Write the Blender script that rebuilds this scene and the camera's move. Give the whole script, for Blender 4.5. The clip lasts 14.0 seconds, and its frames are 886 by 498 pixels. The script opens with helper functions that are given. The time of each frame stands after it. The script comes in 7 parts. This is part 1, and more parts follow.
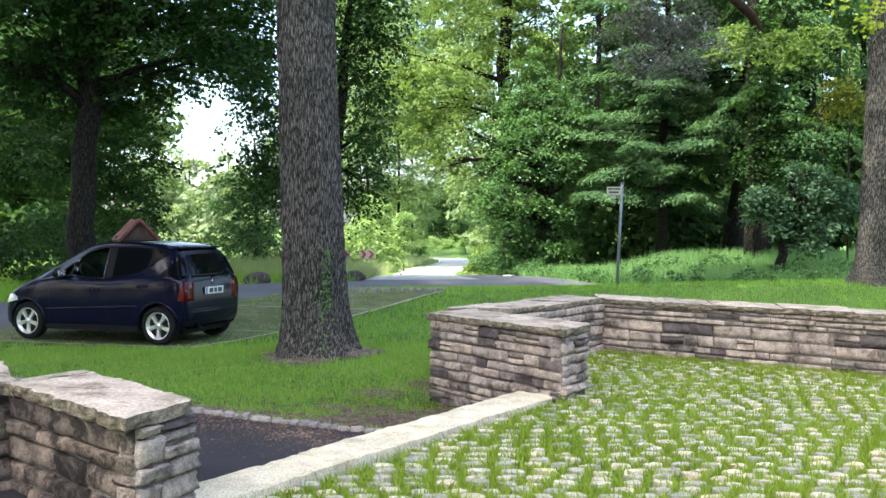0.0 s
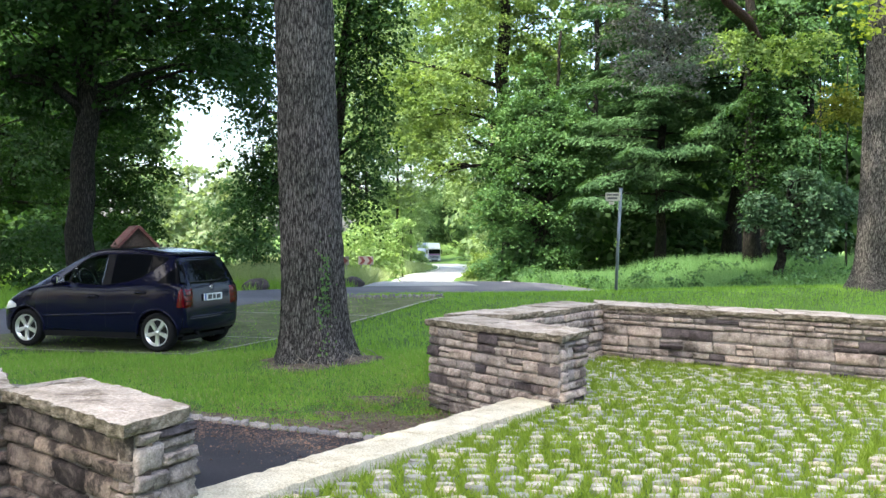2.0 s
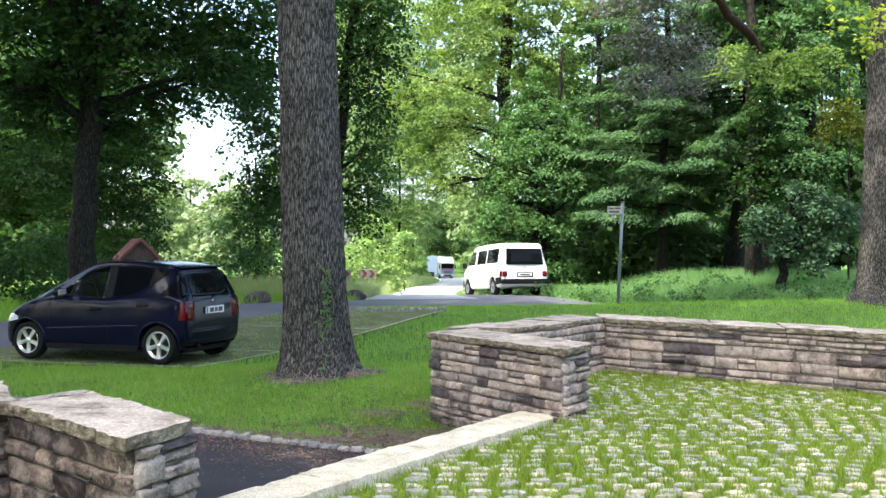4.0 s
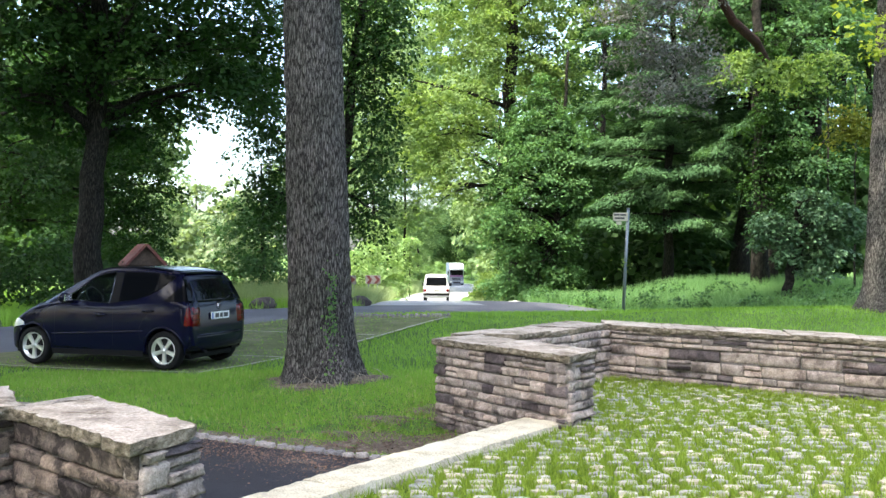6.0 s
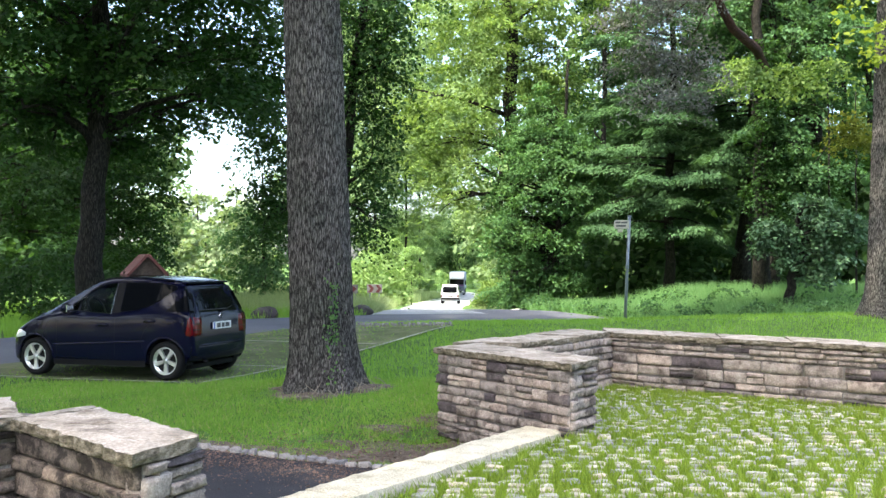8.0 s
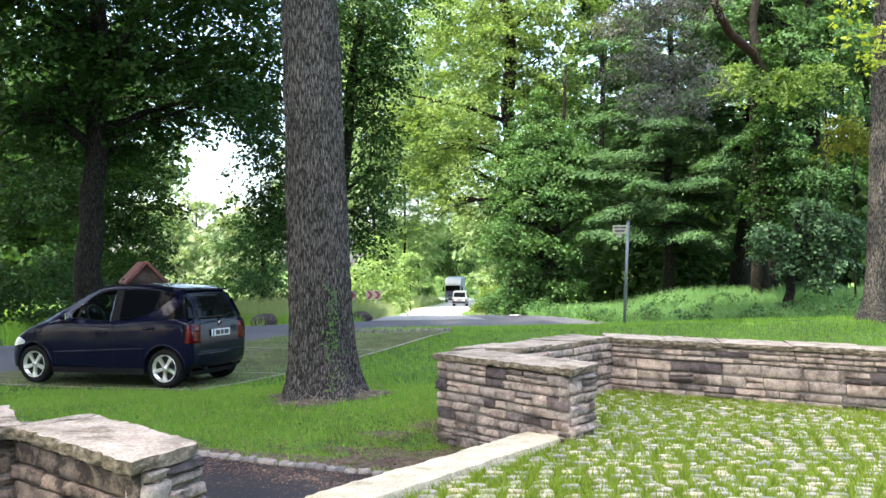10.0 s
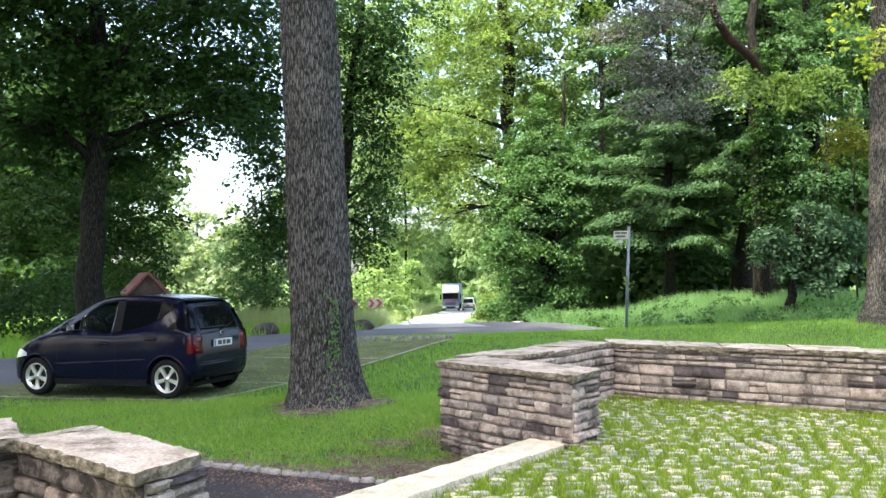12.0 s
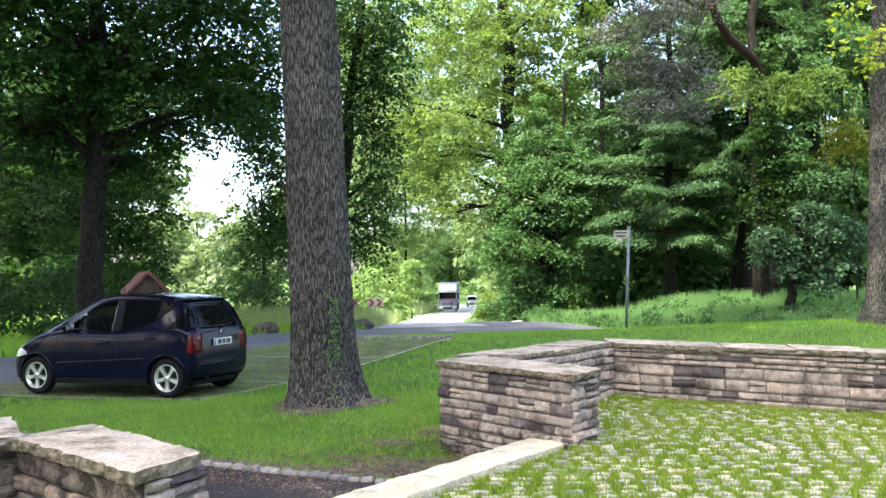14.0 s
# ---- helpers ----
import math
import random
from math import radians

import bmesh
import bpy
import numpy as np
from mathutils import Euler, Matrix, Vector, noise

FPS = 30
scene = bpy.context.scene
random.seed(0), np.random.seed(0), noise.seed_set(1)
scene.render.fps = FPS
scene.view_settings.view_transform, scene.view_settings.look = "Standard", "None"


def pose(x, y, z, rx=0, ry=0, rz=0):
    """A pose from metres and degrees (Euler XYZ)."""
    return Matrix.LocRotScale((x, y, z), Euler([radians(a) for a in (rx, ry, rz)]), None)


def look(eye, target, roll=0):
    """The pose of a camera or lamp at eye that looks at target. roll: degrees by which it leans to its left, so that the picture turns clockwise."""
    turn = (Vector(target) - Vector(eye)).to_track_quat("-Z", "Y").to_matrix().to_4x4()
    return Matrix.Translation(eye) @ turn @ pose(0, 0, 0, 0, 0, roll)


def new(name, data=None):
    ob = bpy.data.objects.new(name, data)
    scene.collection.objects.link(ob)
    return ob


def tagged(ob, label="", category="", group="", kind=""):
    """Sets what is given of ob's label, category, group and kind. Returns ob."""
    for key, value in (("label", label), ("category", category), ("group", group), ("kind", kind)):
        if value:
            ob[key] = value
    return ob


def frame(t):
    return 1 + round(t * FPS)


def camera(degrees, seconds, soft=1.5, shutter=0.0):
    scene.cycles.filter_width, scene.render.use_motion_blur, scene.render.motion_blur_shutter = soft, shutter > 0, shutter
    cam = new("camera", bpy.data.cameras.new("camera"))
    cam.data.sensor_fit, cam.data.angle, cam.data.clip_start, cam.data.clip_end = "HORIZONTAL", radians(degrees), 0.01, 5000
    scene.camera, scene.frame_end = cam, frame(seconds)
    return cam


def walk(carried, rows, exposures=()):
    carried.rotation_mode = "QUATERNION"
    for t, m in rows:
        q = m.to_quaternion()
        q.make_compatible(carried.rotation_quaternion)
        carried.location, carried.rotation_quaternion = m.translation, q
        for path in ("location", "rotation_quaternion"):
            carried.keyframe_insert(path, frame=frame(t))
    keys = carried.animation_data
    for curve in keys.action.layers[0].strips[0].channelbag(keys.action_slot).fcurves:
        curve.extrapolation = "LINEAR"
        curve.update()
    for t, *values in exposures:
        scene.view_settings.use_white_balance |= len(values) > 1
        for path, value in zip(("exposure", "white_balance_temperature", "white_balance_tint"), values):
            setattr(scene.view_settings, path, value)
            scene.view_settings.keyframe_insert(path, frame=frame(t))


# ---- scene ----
cam = camera(49.8, 14.0)
PATH = [
    (0.0, pose(0, 0, 1.6, 88.750, -0.300, 0.000)),
    (0.5, pose(0, 0, 1.6, 88.715, -0.595, -0.117)),
    (1.0, pose(0, 0, 1.6, 88.920, -0.564, -0.032)),
    (1.5, pose(0, 0, 1.6, 89.033, -0.351, 0.111)),
    (2.0, pose(0, 0, 1.6, 89.118, -0.215, -0.075)),
    (2.5, pose(0, 0, 1.6, 89.490, -0.260, -0.014)),
    (3.0, pose(0, 0, 1.6, 89.694, -0.289, 0.070)),
    (3.2, pose(0, 0, 1.6, 89.755, -0.300, 0.035)),
    (5.3, pose(0, 0, 1.6, 90.125, -0.416, 0.170)),
    (5.5, pose(0, 0, 1.6, 90.175, -0.427, 0.313)),
    (6.0, pose(0, 0, 1.6, 90.280, -0.419, 0.357)),
    (6.5, pose(0, 0, 1.6, 90.631, -0.466, 0.506)),
    (7.0, pose(0, 0, 1.6, 90.833, -0.360, 0.451)),
    (7.5, pose(0, 0, 1.6, 90.677, -0.308, 0.624)),
    (8.0, pose(0, 0, 1.6, 90.796, -0.108, 0.443)),
    (8.2, pose(0, 0, 1.6, 90.790, -0.085, 0.440)),
    (10.3, pose(0, 0, 1.6, 91.365, 0.225, 0.370)),
    (10.5, pose(0, 0, 1.6, 91.490, 0.247, 0.370)),
    (11.0, pose(0, 0, 1.6, 91.425, 0.119, 0.375)),
    (11.5, pose(0, 0, 1.6, 91.528, 0.642, 0.320)),
    (12.0, pose(0, 0, 1.6, 91.602, 0.819, 0.456)),
    (12.5, pose(0, 0, 1.6, 91.922, 0.969, 0.589)),
    (13.0, pose(0, 0, 1.6, 92.087, 1.069, 0.518)),
    (13.5, pose(0, 0, 1.6, 91.811, 0.864, 0.543)),
    (14.0, pose(0, 0, 1.6, 91.566, 0.756, 0.453)),
]
# the film's camera brightens and warms its picture a little towards the end
walk(cam, PATH, [(0.0, 2.75, 6700, 3), (3.0, 2.74, 6700, 3), (5.3, 2.80, 6700, 3), (8.0, 2.83, 6720, 3), (10.5, 2.90, 6880, 5), (14.0, 2.88, 6850, 5)])

# ---- light ----
SUN_FROM = Vector((-0.48, -0.50, 1.20)).normalized()
world = bpy.data.worlds.new("world")
scene.world = world
world.use_nodes = True
_wn = world.node_tree.nodes
_sky = _wn.new("ShaderNodeTexSky")
_sky.sky_type = "NISHITA"
_sky.sun_disc = False
_sky.sun_elevation = math.asin(SUN_FROM.z)
_sky.sun_rotation = math.atan2(SUN_FROM.x, SUN_FROM.y)
_sky.air_density, _sky.dust_density, _sky.ozone_density = 0.8, 4.0, 0.8
_wn["Background"].inputs["Strength"].default_value = 0.15
world.node_tree.links.new(_sky.outputs["Color"], _wn["Background"].inputs["Color"])
_sun = bpy.data.lights.new("sun", "SUN")
_sun.energy, _sun.angle, _sun.color = 2.0, radians(0.6), (1.0, 0.94, 0.83)
sun = new("sun", _sun)
sun.matrix_world = look(SUN_FROM * 60, (0, 0, 0))


# ---- building helpers ----
def link_mesh(name, me, mat, parent=None, label="", smooth=False):
    ob = new(name, me)
    if mat is not None:
        me.materials.append(mat)
    if smooth:
        me.polygons.foreach_set("use_smooth", [True] * len(me.polygons))
    if parent is not None:
        ob.parent = parent
    if label:
        tagged(ob, label)
    return ob


def part(name, bm, mat, parent=None, label="", smooth=False):
    me = bpy.data.meshes.new(name)
    bm.normal_update()
    bm.to_mesh(me)
    bm.free()
    return link_mesh(name, me, mat, parent, label, smooth)


def poly_mesh(name, verts, sides):
    """A mesh of many separate faces of the same number of sides, from an array."""
    verts = np.asarray(verts, dtype=np.float32).reshape(-1, 3)
    n = len(verts)
    me = bpy.data.meshes.new(name)
    me.vertices.add(n)
    me.vertices.foreach_set("co", verts.ravel())
    me.loops.add(n)
    me.loops.foreach_set("vertex_index", np.arange(n, dtype=np.int32))
    me.polygons.add(n // sides)
    me.polygons.foreach_set("loop_start", np.arange(0, n, sides, dtype=np.int32))
    me.update(calc_edges=True)
    return me


def grid_mesh(name, pts):
    """A sheet from an array of points (rows, columns, 3)."""
    r, c = pts.shape[:2]
    i = np.arange(r * c).reshape(r, c)
    f = np.stack([i[:-1, :-1], i[:-1, 1:], i[1:, 1:], i[1:, :-1]], -1).reshape(-1, 4)
    me = bpy.data.meshes.new(name)
    me.from_pydata([tuple(p) for p in pts.reshape(-1, 3)], [], [tuple(map(int, q)) for q in f])
    me.update()
    return me


def box(bm, x0, y0, z0, x1, y1, z1, m=None):
    r = bmesh.ops.create_cube(bm, size=1.0)
    t = Matrix.Translation(((x0 + x1) / 2, (y0 + y1) / 2, (z0 + z1) / 2)) @ Matrix.Diagonal((x1 - x0, y1 - y0, z1 - z0, 1))
    bmesh.ops.transform(bm, matrix=(m @ t) if m is not None else t, verts=r["verts"])
    return r["verts"]


def soft_box(name, lo, hi, mat, parent=None, bevel=0.01, m=None, label="", segments=2):
    bm = bmesh.new()
    box(bm, *lo, *hi)
    bmesh.ops.bevel(bm, geom=bm.edges[:], offset=bevel, segments=segments, profile=0.5, affect="EDGES")
    if m is not None:
        bmesh.ops.transform(bm, matrix=m, verts=bm.verts)
    return part(name, bm, mat, parent, label)


def tube(bm, pts, radii, n=8, cap=True, wobble=0.0, rng=None):
    """A tapered tube along points."""
    pts = [Vector(p) for p in pts]
    rings = []
    side = None
    for i, p in enumerate(pts):
        d = (pts[min(i + 1, len(pts) - 1)] - pts[max(i - 1, 0)]).normalized()
        if side is None:
            side = d.orthogonal().normalized()
        side = (side - d * side.dot(d)).normalized()
        up = d.cross(side)
        ring = []
        for k in range(n):
            a = 2 * math.pi * k / n
            r = radii[i] * (1 + (rng.uniform(-wobble, wobble) if wobble and rng else 0))
            ring.append(bm.verts.new(p + side * math.cos(a) * r + up * math.sin(a) * r))
        rings.append(ring)
    for a, b in zip(rings, rings[1:]):
        for k in range(n):
            f = bm.faces.new((a[k], a[(k + 1) % n], b[(k + 1) % n], b[k]))
            f.smooth = True
    if cap:
        bm.faces.new(rings[0][::-1])
        bm.faces.new(rings[-1])
    return rings


def lathe(bm, profile, n=24, axis="Y", m=None):
    """Turns (radius, along) points round an axis."""
    rings = []
    for r, h in profile:
        ring = []
        for k in range(n):
            a = 2 * math.pi * k / n
            c, s = math.cos(a) * r, math.sin(a) * r
            v = Vector((c, h, s)) if axis == "Y" else Vector((c, s, h))
            ring.append(bm.verts.new(m @ v if m is not None else v))
        rings.append(ring)
    for a, b in zip(rings, rings[1:]):
        for k in range(n):
            f = bm.faces.new((a[k], b[k], b[(k + 1) % n], a[(k + 1) % n]))
            f.smooth = True
    return rings


def sstep(a, b, x):
    t = np.clip((np.asarray(x, dtype=float) - a) / (b - a), 0, 1)
    return t * t * (3 - 2 * t)


# ---- materials ----
def material(name):
    m = bpy.data.materials.new(name)
    m.use_nodes = True
    nt = m.node_tree
    return m, nt, nt.nodes, nt.links, nt.nodes["Principled BSDF"]


def rgb(c):
    return (c[0], c[1], c[2], 1.0)


def ramp_node(nodes, stops):
    n = nodes.new("ShaderNodeValToRGB")
    e = n.color_ramp.elements
    while len(e) < len(stops):
        e.new(0.5)
    for el, (p, c) in zip(e, stops):
        el.position, el.color = p, rgb(c)
    return n


def noise_node(nt, scale, detail=6.0, rough=0.6, coord=None, stretch=None):
    n = nt.nodes.new("ShaderNodeTexNoise")
    n.inputs["Scale"].default_value = scale
    n.inputs["Detail"].default_value = detail
    n.inputs["Roughness"].default_value = rough
    if coord == "World":
        src = nt.nodes.new("ShaderNodeNewGeometry").outputs["Position"]
    else:
        src = nt.nodes.new("ShaderNodeTexCoord").outputs[coord or "Object"]
    if stretch is not None:
        mp = nt.nodes.new("ShaderNodeMapping")
        mp.inputs["Scale"].default_value = stretch
        nt.links.new(src, mp.inputs["Vector"])
        src = mp.outputs["Vector"]
    nt.links.new(src, n.inputs["Vector"])
    return n


def mix_rgb(nt, fac, a, b, mode="MIX"):
    n = nt.nodes.new("ShaderNodeMix")
    n.data_type, n.blend_type = "RGBA", mode
    for sock, v in ((n.inputs["Factor"], fac), (n.inputs[6], a), (n.inputs[7], b)):
        if isinstance(v, (int, float)):
            sock.default_value = v
        elif isinstance(v, tuple):
            sock.default_value = rgb(v)
        else:
            nt.links.new(v, sock)
    return n.outputs[2]


def bump(nt, height, strength, distance, bsdf):
    b = nt.nodes.new("ShaderNodeBump")
    b.inputs["Strength"].default_value = strength
    b.inputs["Distance"].default_value = distance
    nt.links.new(height, b.inputs["Height"])
    nt.links.new(b.outputs["Normal"], bsdf.inputs["Normal"])


def rough_material(name, stops, scale, fine, roughness=0.85, bump_s=0.5, bump_d=0.01, stretch=None, vary=None, spec=0.3, coord=None, stain=None):
    """Two scales of noise, a colour ramp and relief; vary: 'object' or 'island' brightness; stain: scale and colours of blotches."""
    m, nt, nodes, links, bsdf = material(name)
    n1 = noise_node(nt, scale, 5, 0.6, coord, stretch)
    n2 = noise_node(nt, fine, 4, 0.65, coord, stretch)
    r = ramp_node(nodes, stops)
    links.new(n1.outputs["Fac"], r.inputs["Fac"])
    g = ramp_node(nodes, [(0.3, (0.55, 0.55, 0.55)), (0.7, (1.25, 1.25, 1.25))])
    links.new(n2.outputs["Fac"], g.inputs["Fac"])
    col = mix_rgb(nt, 1.0, r.outputs["Color"], g.outputs["Color"], "MULTIPLY")
    if vary:
        src = nodes.new("ShaderNodeObjectInfo").outputs["Random"] if vary[0] == "object" else nodes.new("ShaderNodeNewGeometry").outputs["Random Per Island"]
        vr = ramp_node(nodes, vary[1])
        links.new(src, vr.inputs["Fac"])
        col = mix_rgb(nt, 1.0, col, vr.outputs["Color"], "MULTIPLY")
    if stain:
        # broad weathering blotches
        n3 = noise_node(nt, stain[0], 6, 0.7, coord)
        sr = ramp_node(nodes, stain[1])
        links.new(n3.outputs["Fac"], sr.inputs["Fac"])
        col = mix_rgb(nt, 1.0, col, sr.outputs["Color"], "MULTIPLY")
    links.new(col, bsdf.inputs["Base Color"])
    bsdf.inputs["Roughness"].default_value = roughness
    bsdf.inputs["Specular IOR Level"].default_value = spec
    bump(nt, n2.outputs["Fac"], bump_s, bump_d, bsdf)
    return m


def plain(name, colour, roughness=0.5, metal=0.0, coat=0.0, spec=0.5, grime=0.12, scale=6.0):
    m, nt, nodes, links, bsdf = material(name)
    n = noise_node(nt, scale, 5, 0.6)
    c = mix_rgb(nt, n.outputs["Fac"], tuple(v * (1 - grime) for v in colour), tuple(min(1.0, v * (1 + grime)) for v in colour))
    links.new(c, bsdf.inputs["Base Color"])
    bsdf.inputs["Roughness"].default_value = roughness
    bsdf.inputs["Metallic"].default_value = metal
    bsdf.inputs["Coat Weight"].default_value = coat
    bsdf.inputs["Coat Roughness"].default_value = 0.05
    bsdf.inputs["Specular IOR Level"].default_value = spec
    return m


def leaf_material(name, dark, light, translucent=0.4, gloss=0.55, spec=0.18, glow=1.6, vary=0.34):
    """Leaves: colour per leaf and per bough, and light that passes through."""
    m, nt, nodes, links, bsdf = material(name)
    isl = nodes.new("ShaderNodeNewGeometry")
    n = noise_node(nt, 0.55, 3, 0.6)
    add = nodes.new("ShaderNodeMath")
    add.operation = "MULTIPLY_ADD"
    links.new(isl.outputs["Random Per Island"], add.inputs[0])
    add.inputs[1].default_value = vary
    links.new(n.outputs["Fac"], add.inputs[2])
    r = ramp_node(nodes, [(0.36, dark), (0.86, light)])
    links.new(add.outputs[0], r.inputs["Fac"])
    links.new(r.outputs["Color"], bsdf.inputs["Base Color"])
    bsdf.inputs["Roughness"].default_value = gloss
    bsdf.inputs["Specular IOR Level"].default_value = spec
    tr = nodes.new("ShaderNodeBsdfTranslucent")
    tcol = mix_rgb(nt, 1.0, r.outputs["Color"], (glow * 1.0, glow * 1.0, glow * 0.52), "MULTIPLY")
    links.new(tcol, tr.inputs["Color"])
    mx = nodes.new("ShaderNodeMixShader")
    mx.inputs["Fac"].default_value = translucent
    links.new(bsdf.outputs["BSDF"], mx.inputs[1])
    links.new(tr.outputs["BSDF"], mx.inputs[2])
    links.new(mx.outputs["Shader"], nodes["Material Output"].inputs["Surface"])
    return m


def bark_material(name, low, high, scale=9.0, along=0.42):
    """Long plates of bark parted by dark branching furrows."""
    m, nt, nodes, links, bsdf = material(name)
    tc = nodes.new("ShaderNodeTexCoord")
    wob = noise_node(nt, 5.0, 4, 0.6)
    wv = mix_rgb(nt, 0.055, tc.outputs["Object"], wob.outputs["Color"], "ADD")

    def plates(k, width):
        mp = nodes.new("ShaderNodeMapping")
        mp.inputs["Scale"].default_value = (2.6, 2.6, along)
        links.new(wv, mp.inputs["Vector"])
        v = nodes.new("ShaderNodeTexVoronoi")
        v.feature = "DISTANCE_TO_EDGE"
        v.inputs["Scale"].default_value = k
        links.new(mp.outputs["Vector"], v.inputs["Vector"])
        r = nodes.new("ShaderNodeMapRange")
        r.inputs["From Max"].default_value = width
        links.new(v.outputs["Distance"], r.inputs["Value"])
        return r.outputs["Result"]

    coarse, fine = plates(scale, 0.24), plates(scale * 1.9, 0.30)
    n = noise_node(nt, scale * 4.0, 5, 0.65, None, (1.5, 1.5, 0.5))
    h1 = nodes.new("ShaderNodeMath")
    h1.operation = "MULTIPLY_ADD"
    links.new(fine, h1.inputs[0])
    h1.inputs[1].default_value = 0.45
    links.new(n.outputs["Fac"], h1.inputs[2])
    h = nodes.new("ShaderNodeMath")
    h.operation = "MULTIPLY_ADD"
    links.new(coarse, h.inputs[0])
    h.inputs[1].default_value = 0.55
    links.new(h1.outputs[0], h.inputs[2])
    mid = tuple(a * 0.4 + b * 0.5 for a, b in zip(low, high))
    r = ramp_node(nodes, [(0.48, low), (0.80, mid), (1.0, high)])
    half = nodes.new("ShaderNodeMath")
    half.operation = "MULTIPLY"
    half.inputs[1].default_value = 0.68
    links.new(h.outputs[0], half.inputs[0])
    links.new(half.outputs[0], r.inputs["Fac"])
    n2 = noise_node(nt, 1.1, 5, 0.65)
    g = ramp_node(nodes, [(0.35, (0.70, 0.74, 0.68)), (0.7, (1.18, 1.12, 1.10))])
    links.new(n2.outputs["Fac"], g.inputs["Fac"])
    links.new(mix_rgb(nt, 1.0, r.outputs["Color"], g.outputs["Color"], "MULTIPLY"), bsdf.inputs["Base Color"])
    bsdf.inputs["Roughness"].default_value = 0.95
    bsdf.inputs["Specular IOR Level"].default_value = 0.12
    bump(nt, h.outputs[0], 1.0, 0.022, bsdf)
    return m


M_SOIL = rough_material("soil_and_turf", [(0.3, (0.045, 0.090, 0.012)), (0.55, (0.068, 0.135, 0.018)), (0.75, (0.09, 0.155, 0.025))], 0.9, 14, 0.95, 0.5, 0.02)
M_LITTER = rough_material("bare_soil", [(0.3, (0.065, 0.050, 0.036)), (0.5, (0.125, 0.096, 0.072)), (0.75, (0.23, 0.185, 0.14))], 13, 60, 0.95, 0.6, 0.02)
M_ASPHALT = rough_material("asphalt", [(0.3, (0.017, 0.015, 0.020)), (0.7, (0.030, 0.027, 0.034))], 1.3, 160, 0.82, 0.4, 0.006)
# one asphalt in two tones: paled for sun, then darkened for tree shade
M_ROAD = rough_material("sunlit_worn_asphalt", [(0.3, (0.24, 0.245, 0.26)), (0.7, (0.33, 0.335, 0.345))], 0.5, 60, 0.75, 0.3, 0.006)
M_LANE = rough_material("shade_tinted_lane_asphalt", [(0.3, (0.07, 0.072, 0.09)), (0.7, (0.11, 0.112, 0.13))], 0.5, 60, 0.75, 0.3, 0.006)
M_PARK = rough_material("mossy_paving", [(0.3, (0.055, 0.078, 0.024)), (0.5, (0.092, 0.110, 0.040)), (0.72, (0.165, 0.155, 0.09))], 2.2, 30, 0.92, 0.5, 0.01)
M_BED = rough_material("grassy_joint_soil", [(0.3, (0.055, 0.095, 0.015)), (0.7, (0.10, 0.14, 0.03))], 3, 40, 0.95, 0.5, 0.01)
M_STONE = rough_material("wall_sandstone", [(0.30, (0.22, 0.185, 0.165)), (0.48, (0.40, 0.350, 0.318)), (0.72, (0.60, 0.535, 0.485))], 11, 75, 0.92, 0.9, 0.010, None,
                         ("object", [(0.0, (0.24, 0.22, 0.26)), (0.11, (0.36, 0.33, 0.36)), (0.17, (0.74, 0.71, 0.71)), (0.6, (1.0, 0.94, 0.90)), (1.0, (1.16, 1.05, 0.98))]), 0.25, "World",
                         (2.3, [(0.40, (0.36, 0.34, 0.34)), (0.50, (0.92, 0.91, 0.91)), (0.70, (1.1, 1.08, 1.05))]))
# heavier stain, plus a darker base that carries these faces' shade
M_STONE_DARK = rough_material("stained_shaded_sandstone", [(0.30, (0.13, 0.112, 0.10)), (0.48, (0.27, 0.235, 0.21)), (0.72, (0.44, 0.385, 0.34))], 11, 75, 0.92, 0.9, 0.010, None,
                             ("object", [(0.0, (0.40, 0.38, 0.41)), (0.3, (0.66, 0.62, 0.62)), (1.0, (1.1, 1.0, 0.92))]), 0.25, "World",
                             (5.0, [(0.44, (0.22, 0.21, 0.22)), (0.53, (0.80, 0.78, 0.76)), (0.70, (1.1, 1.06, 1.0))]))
M_CAP = rough_material("cap_sandstone", [(0.28, (0.24, 0.205, 0.175)), (0.46, (0.42, 0.365, 0.315)), (0.72, (0.60, 0.54, 0.48))], 4.5, 50, 0.9, 0.7, 0.008, (1, 1, 2.5),
                       ("object", [(0.0, (0.82, 0.80, 0.78)), (1.0, (1.12, 1.08, 1.05))]), 0.25, "World", (3.2, [(0.36, (0.45, 0.42, 0.36)), (0.47, (0.95, 0.94, 0.92)), (0.7, (1.08, 1.06, 1.04))]))
M_CAPRIM = rough_material("lichen_covered_rim", [(0.30, (0.07, 0.058, 0.040)), (0.48, (0.20, 0.165, 0.12)), (0.72, (0.44, 0.375, 0.30))], 14, 60, 0.95, 1.0, 0.014, (1, 1, 2.2), None, 0.15, "World")
M_MORTAR = rough_material("mortar", [(0.3, (0.15, 0.13, 0.115)), (0.7, (0.27, 0.24, 0.215))], 9, 60, 0.95, 0.6, 0.01)
M_STRIP = rough_material("threshold_limestone", [(0.3, (0.46, 0.40, 0.29)), (0.55, (0.64, 0.57, 0.43)), (0.8, (0.74, 0.69, 0.56))], 4, 60, 0.85, 0.4, 0.006, None,
                         ("object", [(0.0, (0.92, 0.92, 0.92)), (1.0, (1.06, 1.06, 1.06))]))
